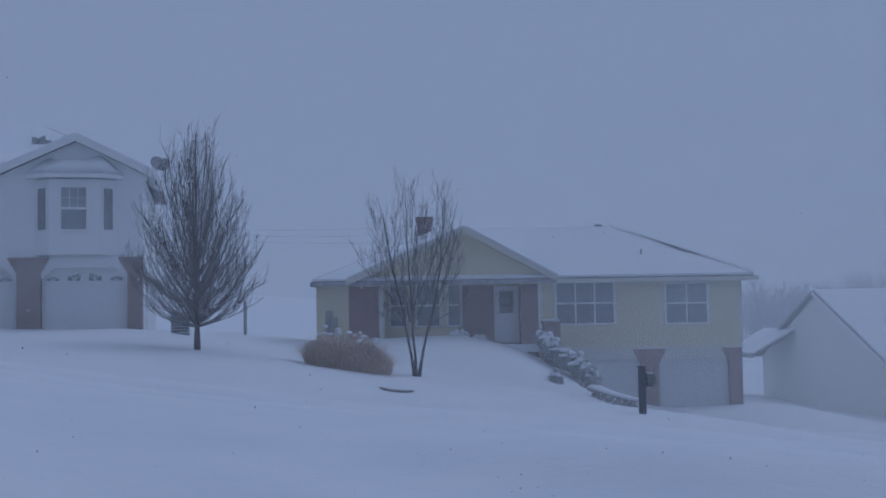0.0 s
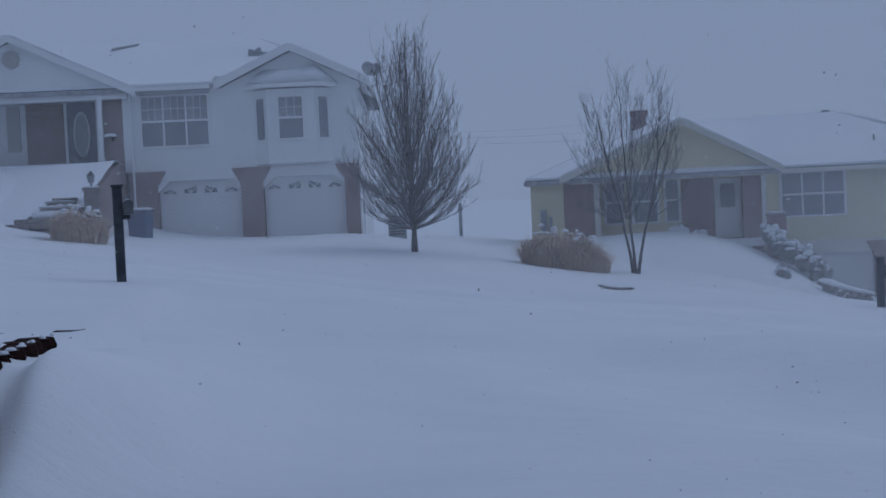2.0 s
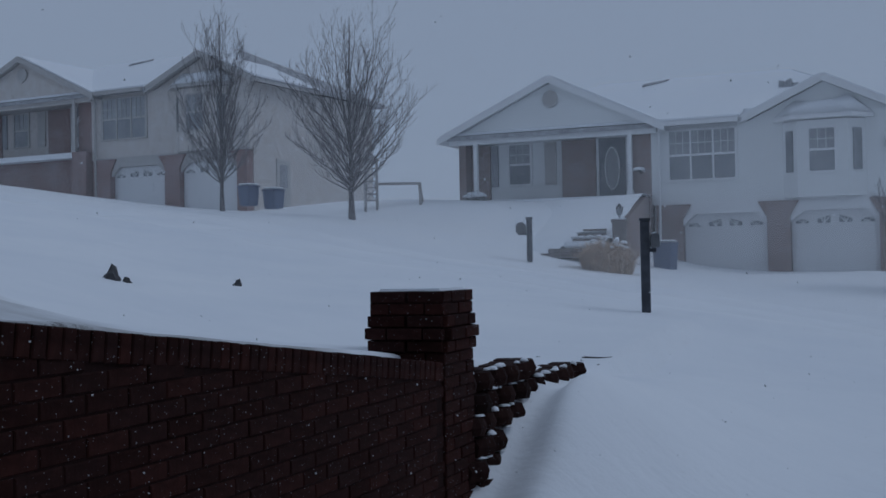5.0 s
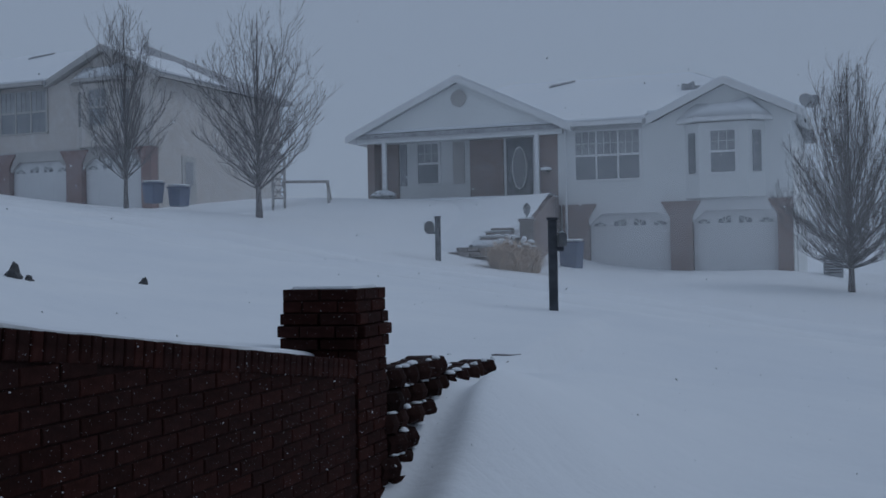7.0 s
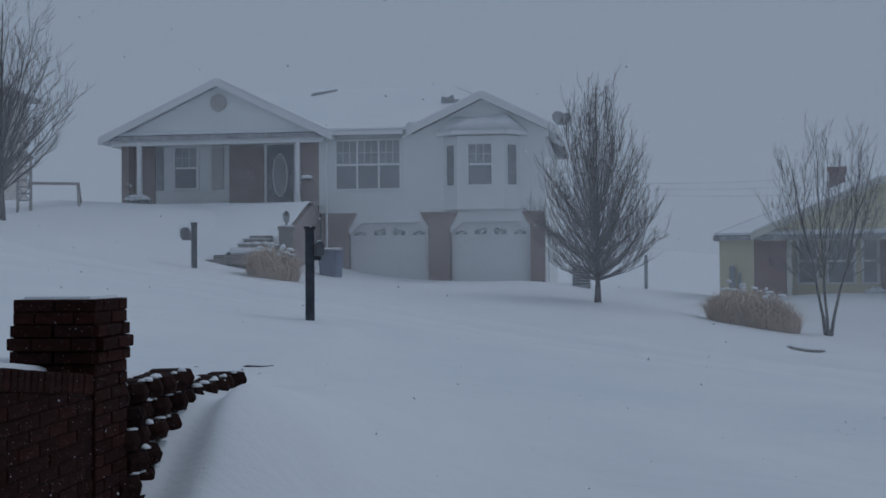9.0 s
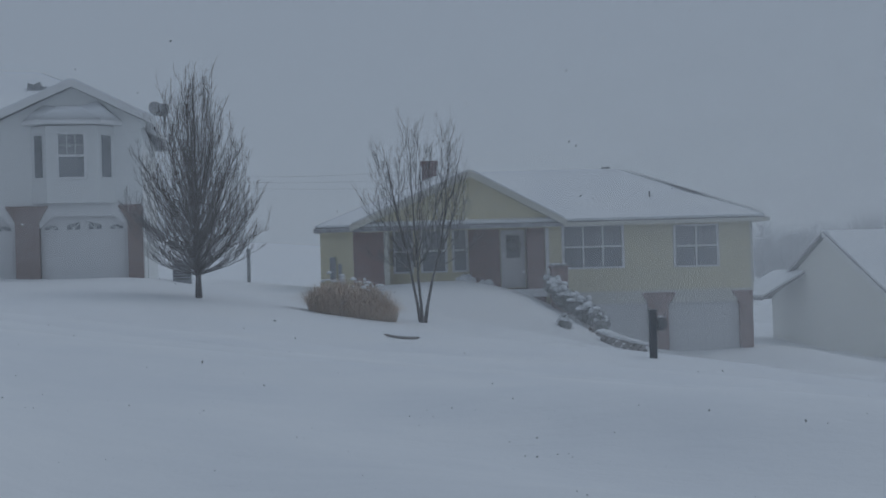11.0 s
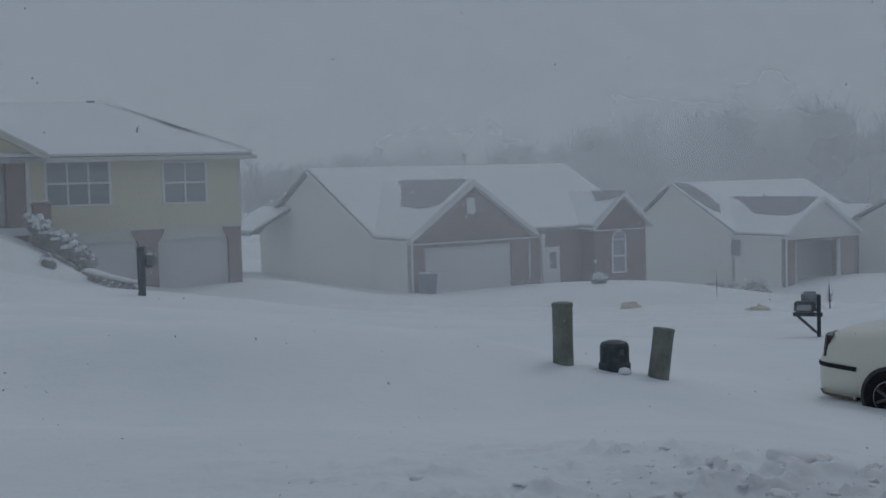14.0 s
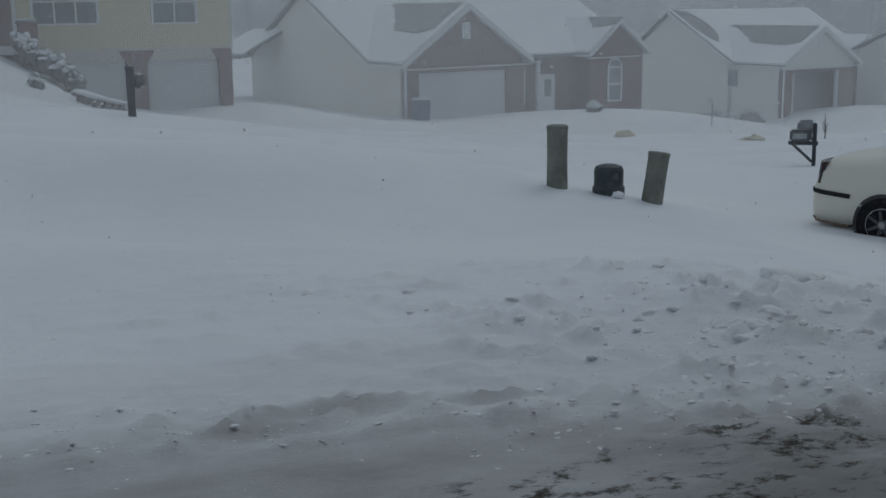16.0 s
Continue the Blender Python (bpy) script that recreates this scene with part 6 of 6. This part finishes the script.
def utility_bits():
    for x, y, w, h, label in ((-8.05, 36.2, 0.56, 0.62, "grey outdoor air-conditioning unit beside the white house"),):
        t = thing("air_conditioner", pose(x, y, ground_z(x, y), 0, 0, 10), label, "air conditioner")
        part("cabinet", a_box(-w / 2, w / 2, -w / 2, w / 2, -0.1, h, 0.02), GREY_METAL, t)
        for k in range(6):
            part("louvre", a_box(-w * 0.44, w * 0.44, -w / 2 - 0.012, -w / 2 - 0.002, 0.08 + k * 0.085, 0.12 + k * 0.085), DARK_METAL, t)
        part("fan_guard", lathe(bmesh.new(), [(0.22, h + 0.002), (0.22, h + 0.03), (0.1, h + 0.05)], 14), DARK_METAL, t)
    t = thing("marker_post", pose(-7.32, 44.18, 0.85), "slim grey post behind the yards", "post")
    part("post", a_box(-0.06, 0.06, -0.06, 0.06, -0.3, 1.32, 0.01), GREY_METAL, t)
    t = thing("shepherd_hook", pose(28.9, 37.45, ground_z(28.9, 37.45)), "thin metal garden hook standing in snow", "garden hook")
    part("rod", tube(bmesh.new(), [Vector((0, 0, -0.2)), Vector((0, 0, 0.95)), Vector((-0.08, 0, 1.08)), Vector((-0.2, 0, 1.06)), Vector((-0.24, 0, 0.95))], [0.016] * 5, 5), DARK_METAL, t)
    # wires behind the houses, from a pole to the yellow house
    t = thing("utility_pole", pose(-24.0, 57.0, 3.5), "tall utility pole with a cross arm behind the white house", "utility pole")
    part("pole", lathe(bmesh.new(), [(0.14, -1.0), (0.10, 5.2)], 8), FAR_BARK, t)
    part("cross_arm", a_box(-0.9, 0.9, -0.06, 0.06, 4.7, 4.85), FAR_BARK, t)
    for k in range(3):
        a, b = Vector((-0.8 + 0.8 * k, 0, 4.9)), Vector((24.2, -11.0, 0.9 + 0.35 * k))
        pts = [a.lerp(b, q / 14) - Vector((0, 0, 1.1 * math.sin(math.pi * q / 14))) for q in range(15)]
        part("wire", tube(bmesh.new(), pts, [0.006] * 15, 4), GREY_METAL, t)


utility_bits()


def sapling():
    rng = random.Random(8)
    x, y = 24.35, 26.24
    t = thing("sapling", pose(x, y, ground_z(x, y) - 0.1), "thin bare sapling standing in snow", "sapling")
    part("stem", tube(bmesh.new(), [Vector((0, 0, -0.2)), Vector((0.01, 0, 0.5)), Vector((-0.02, 0.01, 0.95))], [0.03, 0.02, 0.008], 6), BARK, t)
    bm = bmesh.new()
    for k in range(14):
        z, a = rng.uniform(0.35, 0.85), k * 2.4
        tube(bm, [Vector((0, 0, z)), Vector((0.10 * math.cos(a), 0.10 * math.sin(a), z + rng.uniform(0.12, 0.26)))], [0.008, 0.004], 4)
    part("twigs", bm, BARK, t)


sapling()


# ---- the parked car ----
STATIONS = (
    (-1.0, 0.56, 0.27, 0.60, 0.64, 0.45), (-0.985, 0.70, 0.21, 0.645, 0.68, 0.56), (-0.93, 0.80, 0.17, 0.67, 0.705, 0.64), (-0.89, 0.82, 0.165, 0.86, 0.95, 0.56),
    (-0.84, 0.84, 0.165, 0.905, 1.0, 0.62), (-0.70, 0.87, 0.165, 0.935, 1.03, 0.66), (-0.45, 0.90, 0.17, 0.955, 1.055, 0.68),
    (-0.20, 0.913, 0.25, 0.97, 1.09, 0.68), (0.05, 0.918, 0.24, 0.98, 1.22, 0.64), (0.35, 0.922, 0.23, 0.985, 1.385, 0.60), (0.65, 0.925, 0.23, 0.98, 1.47, 0.59),
    (1.10, 0.925, 0.23, 0.965, 1.505, 0.59), (1.60, 0.925, 0.23, 0.955, 1.50, 0.59), (2.10, 0.92, 0.23, 0.945, 1.42, 0.60),
    (2.60, 0.915, 0.23, 0.94, 1.18, 0.64), (2.90, 0.91, 0.24, 0.92, 1.04, 0.68), (3.40, 0.88, 0.26, 0.85, 0.97, 0.62), (3.75, 0.78, 0.32, 0.74, 0.84, 0.50), (3.90, 0.60, 0.40, 0.62, 0.68, 0.35))


def at_station(x):
    for a, b in zip(STATIONS, STATIONS[1:]):
        if x <= b[0]:
            f = max(0.0, (x - a[0]) / (b[0] - a[0]))
            return [p + (q - p) * f for p, q in zip(a, b)]
    return list(STATIONS[-1])


def side_point(x, f, out=0.0):
    """A point on the car's right flank above the belt line: f from 0 at the belt to 1 under the roof."""
    _, hw, _, belt, top, tw = at_station(x)
    y0, z0 = hw * 0.985, belt
    y1, z1 = tw + (hw - tw) * 0.10, belt + (top - belt) * 0.92
    return Vector((x, -(y0 + (y1 - y0) * f + out), z0 + (z1 - z0) * f))


def sedan(m):
    car = thing("car", m, "ivory four-door sedan parked in deep snow", "car")
    bm = bmesh.new()
    rings = []
    for x, hw, zb, belt, top, tw in STATIONS:
        half = [(hw * 0.80, zb), (hw * 0.97, zb + 0.10), (hw, min(0.55, belt - 0.08)), (hw * 1.0, min(0.78, belt - 0.03)), (hw * 0.985, belt),
                (tw + (hw - tw) * 0.10, belt + (top - belt) * 0.92), (tw * 0.72, top), (0.0, top + 0.015)]
        ring = [(-y, z) for y, z in half] + [(y, z) for y, z in half[-2::-1]]
        rings.append([bm.verts.new((x, y, z)) for y, z in ring])
    for a, b in zip(rings, rings[1:]):
        for k in range(len(a) - 1):
            bm.faces.new((a[k], a[k + 1], b[k + 1], b[k]))
        bm.faces.new((a[-1], a[0], b[0], b[-1]))
    bm.faces.new(rings[0])
    bm.faces.new(rings[-1][::-1])
    body = part("body", bm, CAR_PAINT, car, "ivory painted body", True)
    sub = body.modifiers.new("round", "SUBSURF")
    sub.levels = sub.render_levels = 1

    low_x, low_z = (0.13, 0.16, 0.20, 0.27, 0.81, 1.38, 2.45), (1.14, 1.07, 1.04, 1.015, 0.99, 0.965, 0.945)
    high_x, high_z = (0.13, 0.15, 0.22, 0.35, 0.47, 0.66, 1.0, 1.6, 1.9, 2.45), (1.14, 1.19, 1.25, 1.315, 1.355, 1.385, 1.40, 1.40, 1.36, 1.06)

    def panel(name, xs, inset, out, mat, label=""):
        """A strip of glass or rubber over the flank, between the window's lower and upper line."""
        b2 = bmesh.new()
        low, high = [], []
        for x in xs:
            _, hw, _, belt, top, tw = at_station(x)
            span = (top - belt) * 0.92
            z0, z1 = np.interp(x, low_x, low_z) + inset, np.interp(x, high_x, high_z) - inset
            z1 = max(z1, z0 + 0.004)
            low.append(b2.verts.new(side_point(x, (z0 - belt) / span, out)))
            high.append(b2.verts.new(side_point(x, (z1 - belt) / span, out)))
        for k in range(len(xs) - 1):
            b2.faces.new((low[k], low[k + 1], high[k + 1], high[k]))
        bmesh.ops.solidify(b2, geom=b2.faces[:], thickness=0.006)
        return part(name, b2, mat, car, label)

    panel("window_surround", [0.13, 0.14, 0.16, 0.18, 0.2, 0.23, 0.27, 0.31] + [0.35 + 0.07 * k for k in range(31)], 0.0, 0.0, BLACK_RUBBER, "black window surround")
    for name, x0, x1 in (("quarter_glass", 0.175, 0.36), ("rear_window", 0.40, 1.16), ("front_window", 1.26, 2.3)):
        panel(name, [x0 + (x1 - x0) * k / 11 for k in range(12)], 0.028, 0.008, CAR_GLASS, "dark glass flecked with snow")
    for x, lean, mat in ((0.345, 0.10, GREY_METAL), (1.24, -0.01, GREY_METAL)):
        part("window_bar", tube(bmesh.new(), [side_point(x, 0.10, 0.014), side_point(x + lean, 0.80, 0.014)], [0.010, 0.010], 5), mat, car)
    part("window_snow", tube(bmesh.new(), [side_point(0.64, 0.80, 0.016), side_point(0.76, 0.775, 0.016), side_point(0.86, 0.80, 0.016)], [0.012, 0.02, 0.010], 5), SNOW, car)
    # rear glass between the pillars, seen edge on
    bm = bmesh.new()
    rows = []
    for x in (-0.20, -0.05, 0.12, 0.28, 0.40):
        _, hw, _, belt, top, tw = at_station(x)
        rows.append([bm.verts.new((x, y, top + 0.012)) for y in (-tw * 0.86, 0.0, tw * 0.86)])
    for p, q in zip(rows, rows[1:]):
        for k in range(2):
            bm.faces.new((p[k], p[k + 1], q[k + 1], q[k]))
    bmesh.ops.solidify(bm, geom=bm.faces[:], thickness=0.012)
    part("rear_glass", bm, CAR_GLASS, car, "dark rear window")
    # black strip and stained lower edge wrapped round the bumper
    plan = ((-0.43, 0.900), (-0.62, 0.885), (-0.80, 0.858), (-0.92, 0.80), (-0.98, 0.70), (-0.995, 0.55), (-1.0, 0.0))
    plan = tuple((p[0] + (q[0] - p[0]) * k / 3, p[1] + (q[1] - p[1]) * k / 3) for p, q in zip(plan, plan[1:]) for k in range(3)) + plan[-1:]
    plan = plan + tuple((x, -y) for x, y in plan[-2::-1])

    def wrap(levels):
        b2 = bmesh.new()
        rings = [[b2.verts.new((x * sx + dx, y * sy, z)) for x, y in plan] for z, sx, sy, dx in levels]
        for p, q in zip(rings, rings[1:]):
            for k in range(len(plan) - 1):
                b2.faces.new((p[k], p[k + 1], q[k + 1], q[k]))
        bmesh.ops.solidify(b2, geom=b2.faces[:], thickness=0.02)
        return b2
    part("bumper_strip", wrap(((0.575, 1.002, 1.004, 0.0), (0.582, 1.012, 1.01, 0.0), (0.622, 1.012, 1.01, 0.0), (0.63, 1.002, 1.004, 0.0))), BLACK_RUBBER, car, "black bumper strip")
    part("valance", wrap(((0.225, 0.965, 0.975, 0.0), (0.262, 0.985, 0.99, 0.0))), RUST, car, "rust-stained lower edge")
    strip = bmesh.new()
    prism(strip, [(0.40, -0.925, 0.575), (0.46, -0.94, 0.597), (2.3, -0.94, 0.555), (2.3, -0.94, 0.505), (0.46, -0.94, 0.548)], (0, 0.02, 0))
    part("side_strip", strip, BLACK_RUBBER, car, "black rubbing strip")
    for s in (-1, 1):
        lamp = [(-0.945, s * 0.42), (-0.935, s * 0.68), (-0.905, s * 0.80), (-0.865, s * 0.845), (-0.82, s * 0.82), (-0.86, s * 0.42)]
        part("tail_lamp", prism(bmesh.new(), [(x, y, 0.70) for x, y in lamp], (0.025, 0, 0.265)), TAIL_RED, car, "dark tail lamp")
    for x, z in ((0.33, 0.872), (1.30, 0.822)):
        bm = bmesh.new()
        bmesh.ops.create_icosphere(bm, subdivisions=2, radius=1.0)
        for v in bm.verts:
            v.co = Vector((x + v.co.x * 0.125, -0.924 + v.co.y * 0.02, z + v.co.z * 0.038))
        part("door_handle", bm, CAR_PAINT, car, "", True)
        part("handle_recess", a_box(x - 0.10, x + 0.10, -0.9455, -0.9425, z - 0.006, z + 0.004), GREY_METAL, car)
    for pts in (((0.17, 0.98), (0.21, 0.88), (0.30, 0.72), (0.40, 0.58), (0.43, 0.34)), ((1.20, 0.96), (1.21, 0.34)), ((2.25, 0.93), (2.25, 0.34))):
        part("door_gap", tube(bmesh.new(), [Vector((x, -(at_station(x)[1] + 0.001), z)) for x, z in pts], [0.0045] * len(pts), 4), GREY_METAL, car)
    bm = bmesh.new()
    lathe(bm, [(0.03, -0.004), (0.03, 0.004)], 12)
    bmesh.ops.rotate(bm, verts=bm.verts[:], matrix=Matrix.Rotation(radians(90), 3, "X"))
    bmesh.ops.translate(bm, verts=bm.verts[:], vec=(0.0, -0.865, 1.07))
    part("badge", bm, CHROME, car)
    # wheels, one each corner; flat dark discs paint the shade in the arches
    for x in (0.0, 2.81):
        for s in (-1, 1):
            bm = bmesh.new()
            y0 = s * 0.905
            pts = [(x + 0.362 * math.cos(k * math.tau / 28), y0, 0.34 + 0.362 * math.sin(k * math.tau / 28)) for k in range(28)]
            prism(bm, pts, (0, s * 0.024, 0))
            part("arch_shade_disc", bm, BLACK_RUBBER, car, "flat black disc painted for the shade of the wheel opening")
            lip = [Vector((x + 0.368 * math.cos(radians(q * 9 - 6)), s * 0.926, 0.34 + 0.368 * math.sin(radians(q * 9 - 6)))) for q in range(22)]
            part("arch_lip", tube(bmesh.new(), lip, [0.012] * 22, 5), CAR_PAINT, car)
            bm = lathe(bmesh.new(), [(0.20, -0.1), (0.31, -0.1), (0.335, -0.07), (0.335, 0.07), (0.31, 0.1), (0.22, 0.1)], 28)
            bmesh.ops.rotate(bm, verts=bm.verts[:], matrix=Matrix.Rotation(radians(90), 3, "X"))
            bmesh.ops.translate(bm, verts=bm.verts[:], vec=(x, s * 0.845, 0.33))
            tyre = part("wheel", bm, FLECKED_RUBBER, car, "snow-flecked tyre", True)
            bm = bmesh.new()
            for k in range(28):
                a, b = k * math.tau / 28, (k + 1) * math.tau / 28
                yy = s * 0.95
                q = [(x + r * math.cos(t2), yy + dy, 0.33 + r * math.sin(t2)) for r, t2, dy in ((0.192, a, 0), (0.215, a, -s * 0.012), (0.215, b, -s * 0.012), (0.192, b, 0))]
                bm.faces.new([bm.verts.new(p) for p in q])
            bmesh.ops.remove_doubles(bm, verts=bm.verts[:], dist=0.0005)
            part("rim", bm, CHROME, tyre, "dull silver rim")
            bm = bmesh.new()
            for k in range(7):
                a = k * math.tau / 7
                tube(bm, [Vector((x + 0.05 * math.cos(a), s * 0.952, 0.33 + 0.05 * math.sin(a))), Vector((x + 0.175 * math.cos(a), s * 0.947, 0.33 + 0.175 * math.sin(a)))], [0.022, 0.016], 5)
            part("spokes", bm, DARK_METAL, tyre)
            bm = lathe(bmesh.new(), [(0.055, -0.01), (0.045, 0.015), (0.02, 0.02)], 14)
            bmesh.ops.rotate(bm, verts=bm.verts[:], matrix=Matrix.Rotation(radians(90), 3, "X"))
            bmesh.ops.translate(bm, verts=bm.verts[:], vec=(x, s * 0.95, 0.33))
            part("hub_cap", bm, CHROME, tyre, smooth=True)
    return car


CAR_TURN = pose(0, 0, 0, 0, 3.0, -67)
WHEEL = Vector((10.35, 10.02, -0.99))
sedan(Matrix.Translation(WHEEL - CAR_TURN.to_3x3() @ Vector((0, -0.9, 0.33))) @ CAR_TURN)


# ---- thrown snow, flakes and haze sheets ----
def ball(sub):
    bm = bmesh.new()
    bmesh.ops.create_icosphere(bm, subdivisions=sub, radius=1.0)
    bm.verts.index_update()
    out = [v.co.copy() for v in bm.verts], [tuple(v.index for v in f.verts) for f in bm.faces]
    bm.free()
    return out


BALLS = {1: ball(1), 2: ball(2), 3: ball(3)}


def lump(store, c, r, rng, sub=2, flat=0.75):
    """A crumbled lump of crusted snow."""
    verts, faces = store
    base = len(verts)
    off = Vector((rng.uniform(0, 50), rng.uniform(0, 50), 0))
    turn = Matrix.Rotation(rng.uniform(-0.7, 0.7), 3, "Z")
    for p in BALLS[sub][0]:
        q = 0.80 + 0.55 * noise.noise(p * 1.3 + off) + 0.28 * noise.noise(p * 3.7 + off)
        verts.append(c + turn @ Vector((p.x * r * 1.5 * q, p.y * r * q, p.z * r * flat * q)))
    faces.extend(tuple(k + base for k in f) for f in BALLS[sub][1])


def clods():
    rng = random.Random(91)
    store = [], []
    for k in range(3600):
        az = radians(rng.uniform(0, 50))
        d = rng.triangular(3.8, 7.2, 5.0)
        x, y = d * math.sin(az), d * math.cos(az)
        bx = x * 0.95 - y * 0.30
        if rng.random() > 0.8 * math.exp(-((bx - 2.4) / 1.1) ** 2 - ((x * 0.30 + y * 0.95 - 4.9) / 0.9) ** 2) + 0.03:
            continue
        r = 0.005 + 0.040 * rng.random() ** 3.2
        lump(store, Vector((x, y, ground_z(x, y) - 0.45 * r)), r, rng, 1 if r < 0.016 else 2, 0.62)
    # thin plates of crust along the scraped edge
    for k in range(800):
        x = rng.uniform(0.2, 4.2)
        y = 3.62 - 0.16 * x + rng.gauss(0, 0.16) + 0.35 * max(0.0, x - 2.2) * rng.random()
        r = 0.004 + 0.013 * rng.random() ** 2.5
        lump(store, Vector((x, y, ground_z(x, y) - 0.2 * r)), r, rng, 1 if r < 0.012 else 2, 0.4)
    for x, y, r in ((4.34, 4.75, 0.12), (4.46, 4.72, 0.08), (4.25, 4.68, 0.06), (4.75, 4.6, 0.06), (5.12, 4.45, 0.12), (5.28, 4.5, 0.10), (5.02, 4.40, 0.07), (3.2, 4.4, 0.05), (3.75, 4.2, 0.08), (3.55, 4.1, 0.06), (3.4, 3.95, 0.05), (4.0, 3.9, 0.07)):
        lump(store, Vector((x, y, ground_z(x, y) - 0.01)), r, rng, 3, 0.7)
    me = bpy.data.meshes.new("snow_clods")
    me.from_pydata(store[0], [], store[1])
    me.materials.append(CLOD_SNOW)
    me.polygons.foreach_set("use_smooth", [True] * len(me.polygons))
    ob = new("snow_clods", me)
    return tagged(ob, "broken snow clods thrown up along the scraped drive", "snow clods", kind="stuff")


CLOD_SNOW = plain("gritty_snow", (0.83, 0.845, 0.865), 0.85, 0.10, 5.0, bump=0.8, grain=30.0)


def flakes():
    rng = random.Random(97)
    bm = bmesh.new()
    for k in range(2600):
        az, el = radians(rng.uniform(-62, 56)), radians(rng.uniform(-16, 14))
        d = rng.uniform(2.4, 13)
        p = Vector((d * math.sin(az), d * math.cos(az), EYE + d * math.tan(el)))
        if p.z < ground_z(p.x, p.y) + 0.25:
            continue
        r = rng.uniform(0.0014, 0.0032)
        a = Vector((rng.gauss(0, 1), rng.gauss(0, 1), rng.gauss(0, 1))).normalized() * r * 1.5
        b = a.orthogonal().normalized() * r
        c = a.cross(b).normalized() * r
        v = [bm.verts.new(p + q) for q in (a, b, c, -a, -b, -c)]
        for f in ((0, 1, 2), (0, 2, 4), (0, 4, 5), (0, 5, 1), (3, 2, 1), (3, 4, 2), (3, 5, 4), (3, 1, 5)):
            bm.faces.new([v[i] for i in f])
    ob = part("snowflakes", bm, SNOW)
    return tagged(ob, "scattered snowflakes drifting in the air", "snowflakes", kind="stuff")


def haze_material(name, alpha, low, high, x0, x1):
    """Snow haze painted on a translucent sheet: dense near the ground, thinning upwards and towards its left end,
    uneven like gusts.
    """
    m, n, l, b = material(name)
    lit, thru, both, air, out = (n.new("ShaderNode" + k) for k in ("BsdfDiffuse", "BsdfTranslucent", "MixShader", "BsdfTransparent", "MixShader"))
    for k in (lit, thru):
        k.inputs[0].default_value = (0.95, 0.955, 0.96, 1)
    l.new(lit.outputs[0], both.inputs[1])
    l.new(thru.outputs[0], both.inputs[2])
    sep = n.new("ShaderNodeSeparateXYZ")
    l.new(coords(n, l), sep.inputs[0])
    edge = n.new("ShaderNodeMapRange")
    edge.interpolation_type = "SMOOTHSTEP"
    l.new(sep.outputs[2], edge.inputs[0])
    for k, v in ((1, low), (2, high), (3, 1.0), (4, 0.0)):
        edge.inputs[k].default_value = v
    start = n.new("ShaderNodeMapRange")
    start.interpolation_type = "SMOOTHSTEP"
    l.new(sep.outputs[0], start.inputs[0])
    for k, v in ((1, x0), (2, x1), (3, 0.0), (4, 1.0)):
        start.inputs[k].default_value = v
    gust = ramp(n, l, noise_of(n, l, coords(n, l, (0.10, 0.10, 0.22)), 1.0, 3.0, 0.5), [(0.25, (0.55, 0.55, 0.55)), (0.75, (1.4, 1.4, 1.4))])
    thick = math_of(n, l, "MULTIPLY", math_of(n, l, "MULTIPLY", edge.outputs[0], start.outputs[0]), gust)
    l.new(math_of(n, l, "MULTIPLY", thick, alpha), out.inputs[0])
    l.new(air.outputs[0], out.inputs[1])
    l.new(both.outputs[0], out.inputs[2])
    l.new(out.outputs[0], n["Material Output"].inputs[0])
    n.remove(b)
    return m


def haze_sheet(label, y, x0, x1, z0, z1, mat, phase):
    """A see-through sheet standing in for haze across the yards along the street, its plan slightly wavy."""
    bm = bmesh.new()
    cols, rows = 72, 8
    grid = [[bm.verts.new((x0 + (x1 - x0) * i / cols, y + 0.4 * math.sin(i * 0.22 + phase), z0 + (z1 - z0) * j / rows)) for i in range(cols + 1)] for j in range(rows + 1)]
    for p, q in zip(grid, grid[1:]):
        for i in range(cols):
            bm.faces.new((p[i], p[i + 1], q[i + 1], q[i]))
    ob = part("haze_sheet", bm, mat, None, "", True)
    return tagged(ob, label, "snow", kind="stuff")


clods()
flakes()
# seven translucent sheets added to imitate haze in front of houses and woods
YARD_HAZE = haze_material("yard_haze", 0.058, 1.5, 9.5, -70.0, -60.0)
LOW_HAZE = haze_material("low_yard_haze", 0.15, 0.5, 8.5, -6.0, 10.0)
FAR_HAZE = haze_material("far_haze", 0.27, 2.0, 24.0, -10.0, 45.0)
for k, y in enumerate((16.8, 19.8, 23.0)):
    haze_sheet("thin translucent sheet standing in for snow haze across the yards", y, -58.0, 50.0, -4.0, 10.0, YARD_HAZE, k * 1.9)
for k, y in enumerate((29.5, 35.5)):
    haze_sheet("low translucent sheet standing in for snow haze over the downhill yards", y, -7.0, 62.0, -5.0, 9.0, LOW_HAZE, k * 2.3)
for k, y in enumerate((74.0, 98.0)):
    haze_sheet("translucent sheet standing in for snow haze before the far woods", y, -12.0, 230.0, -12.0, 26.0, FAR_HAZE, k * 2.9)
brick_pillar()
block_wall()
brick_wall()
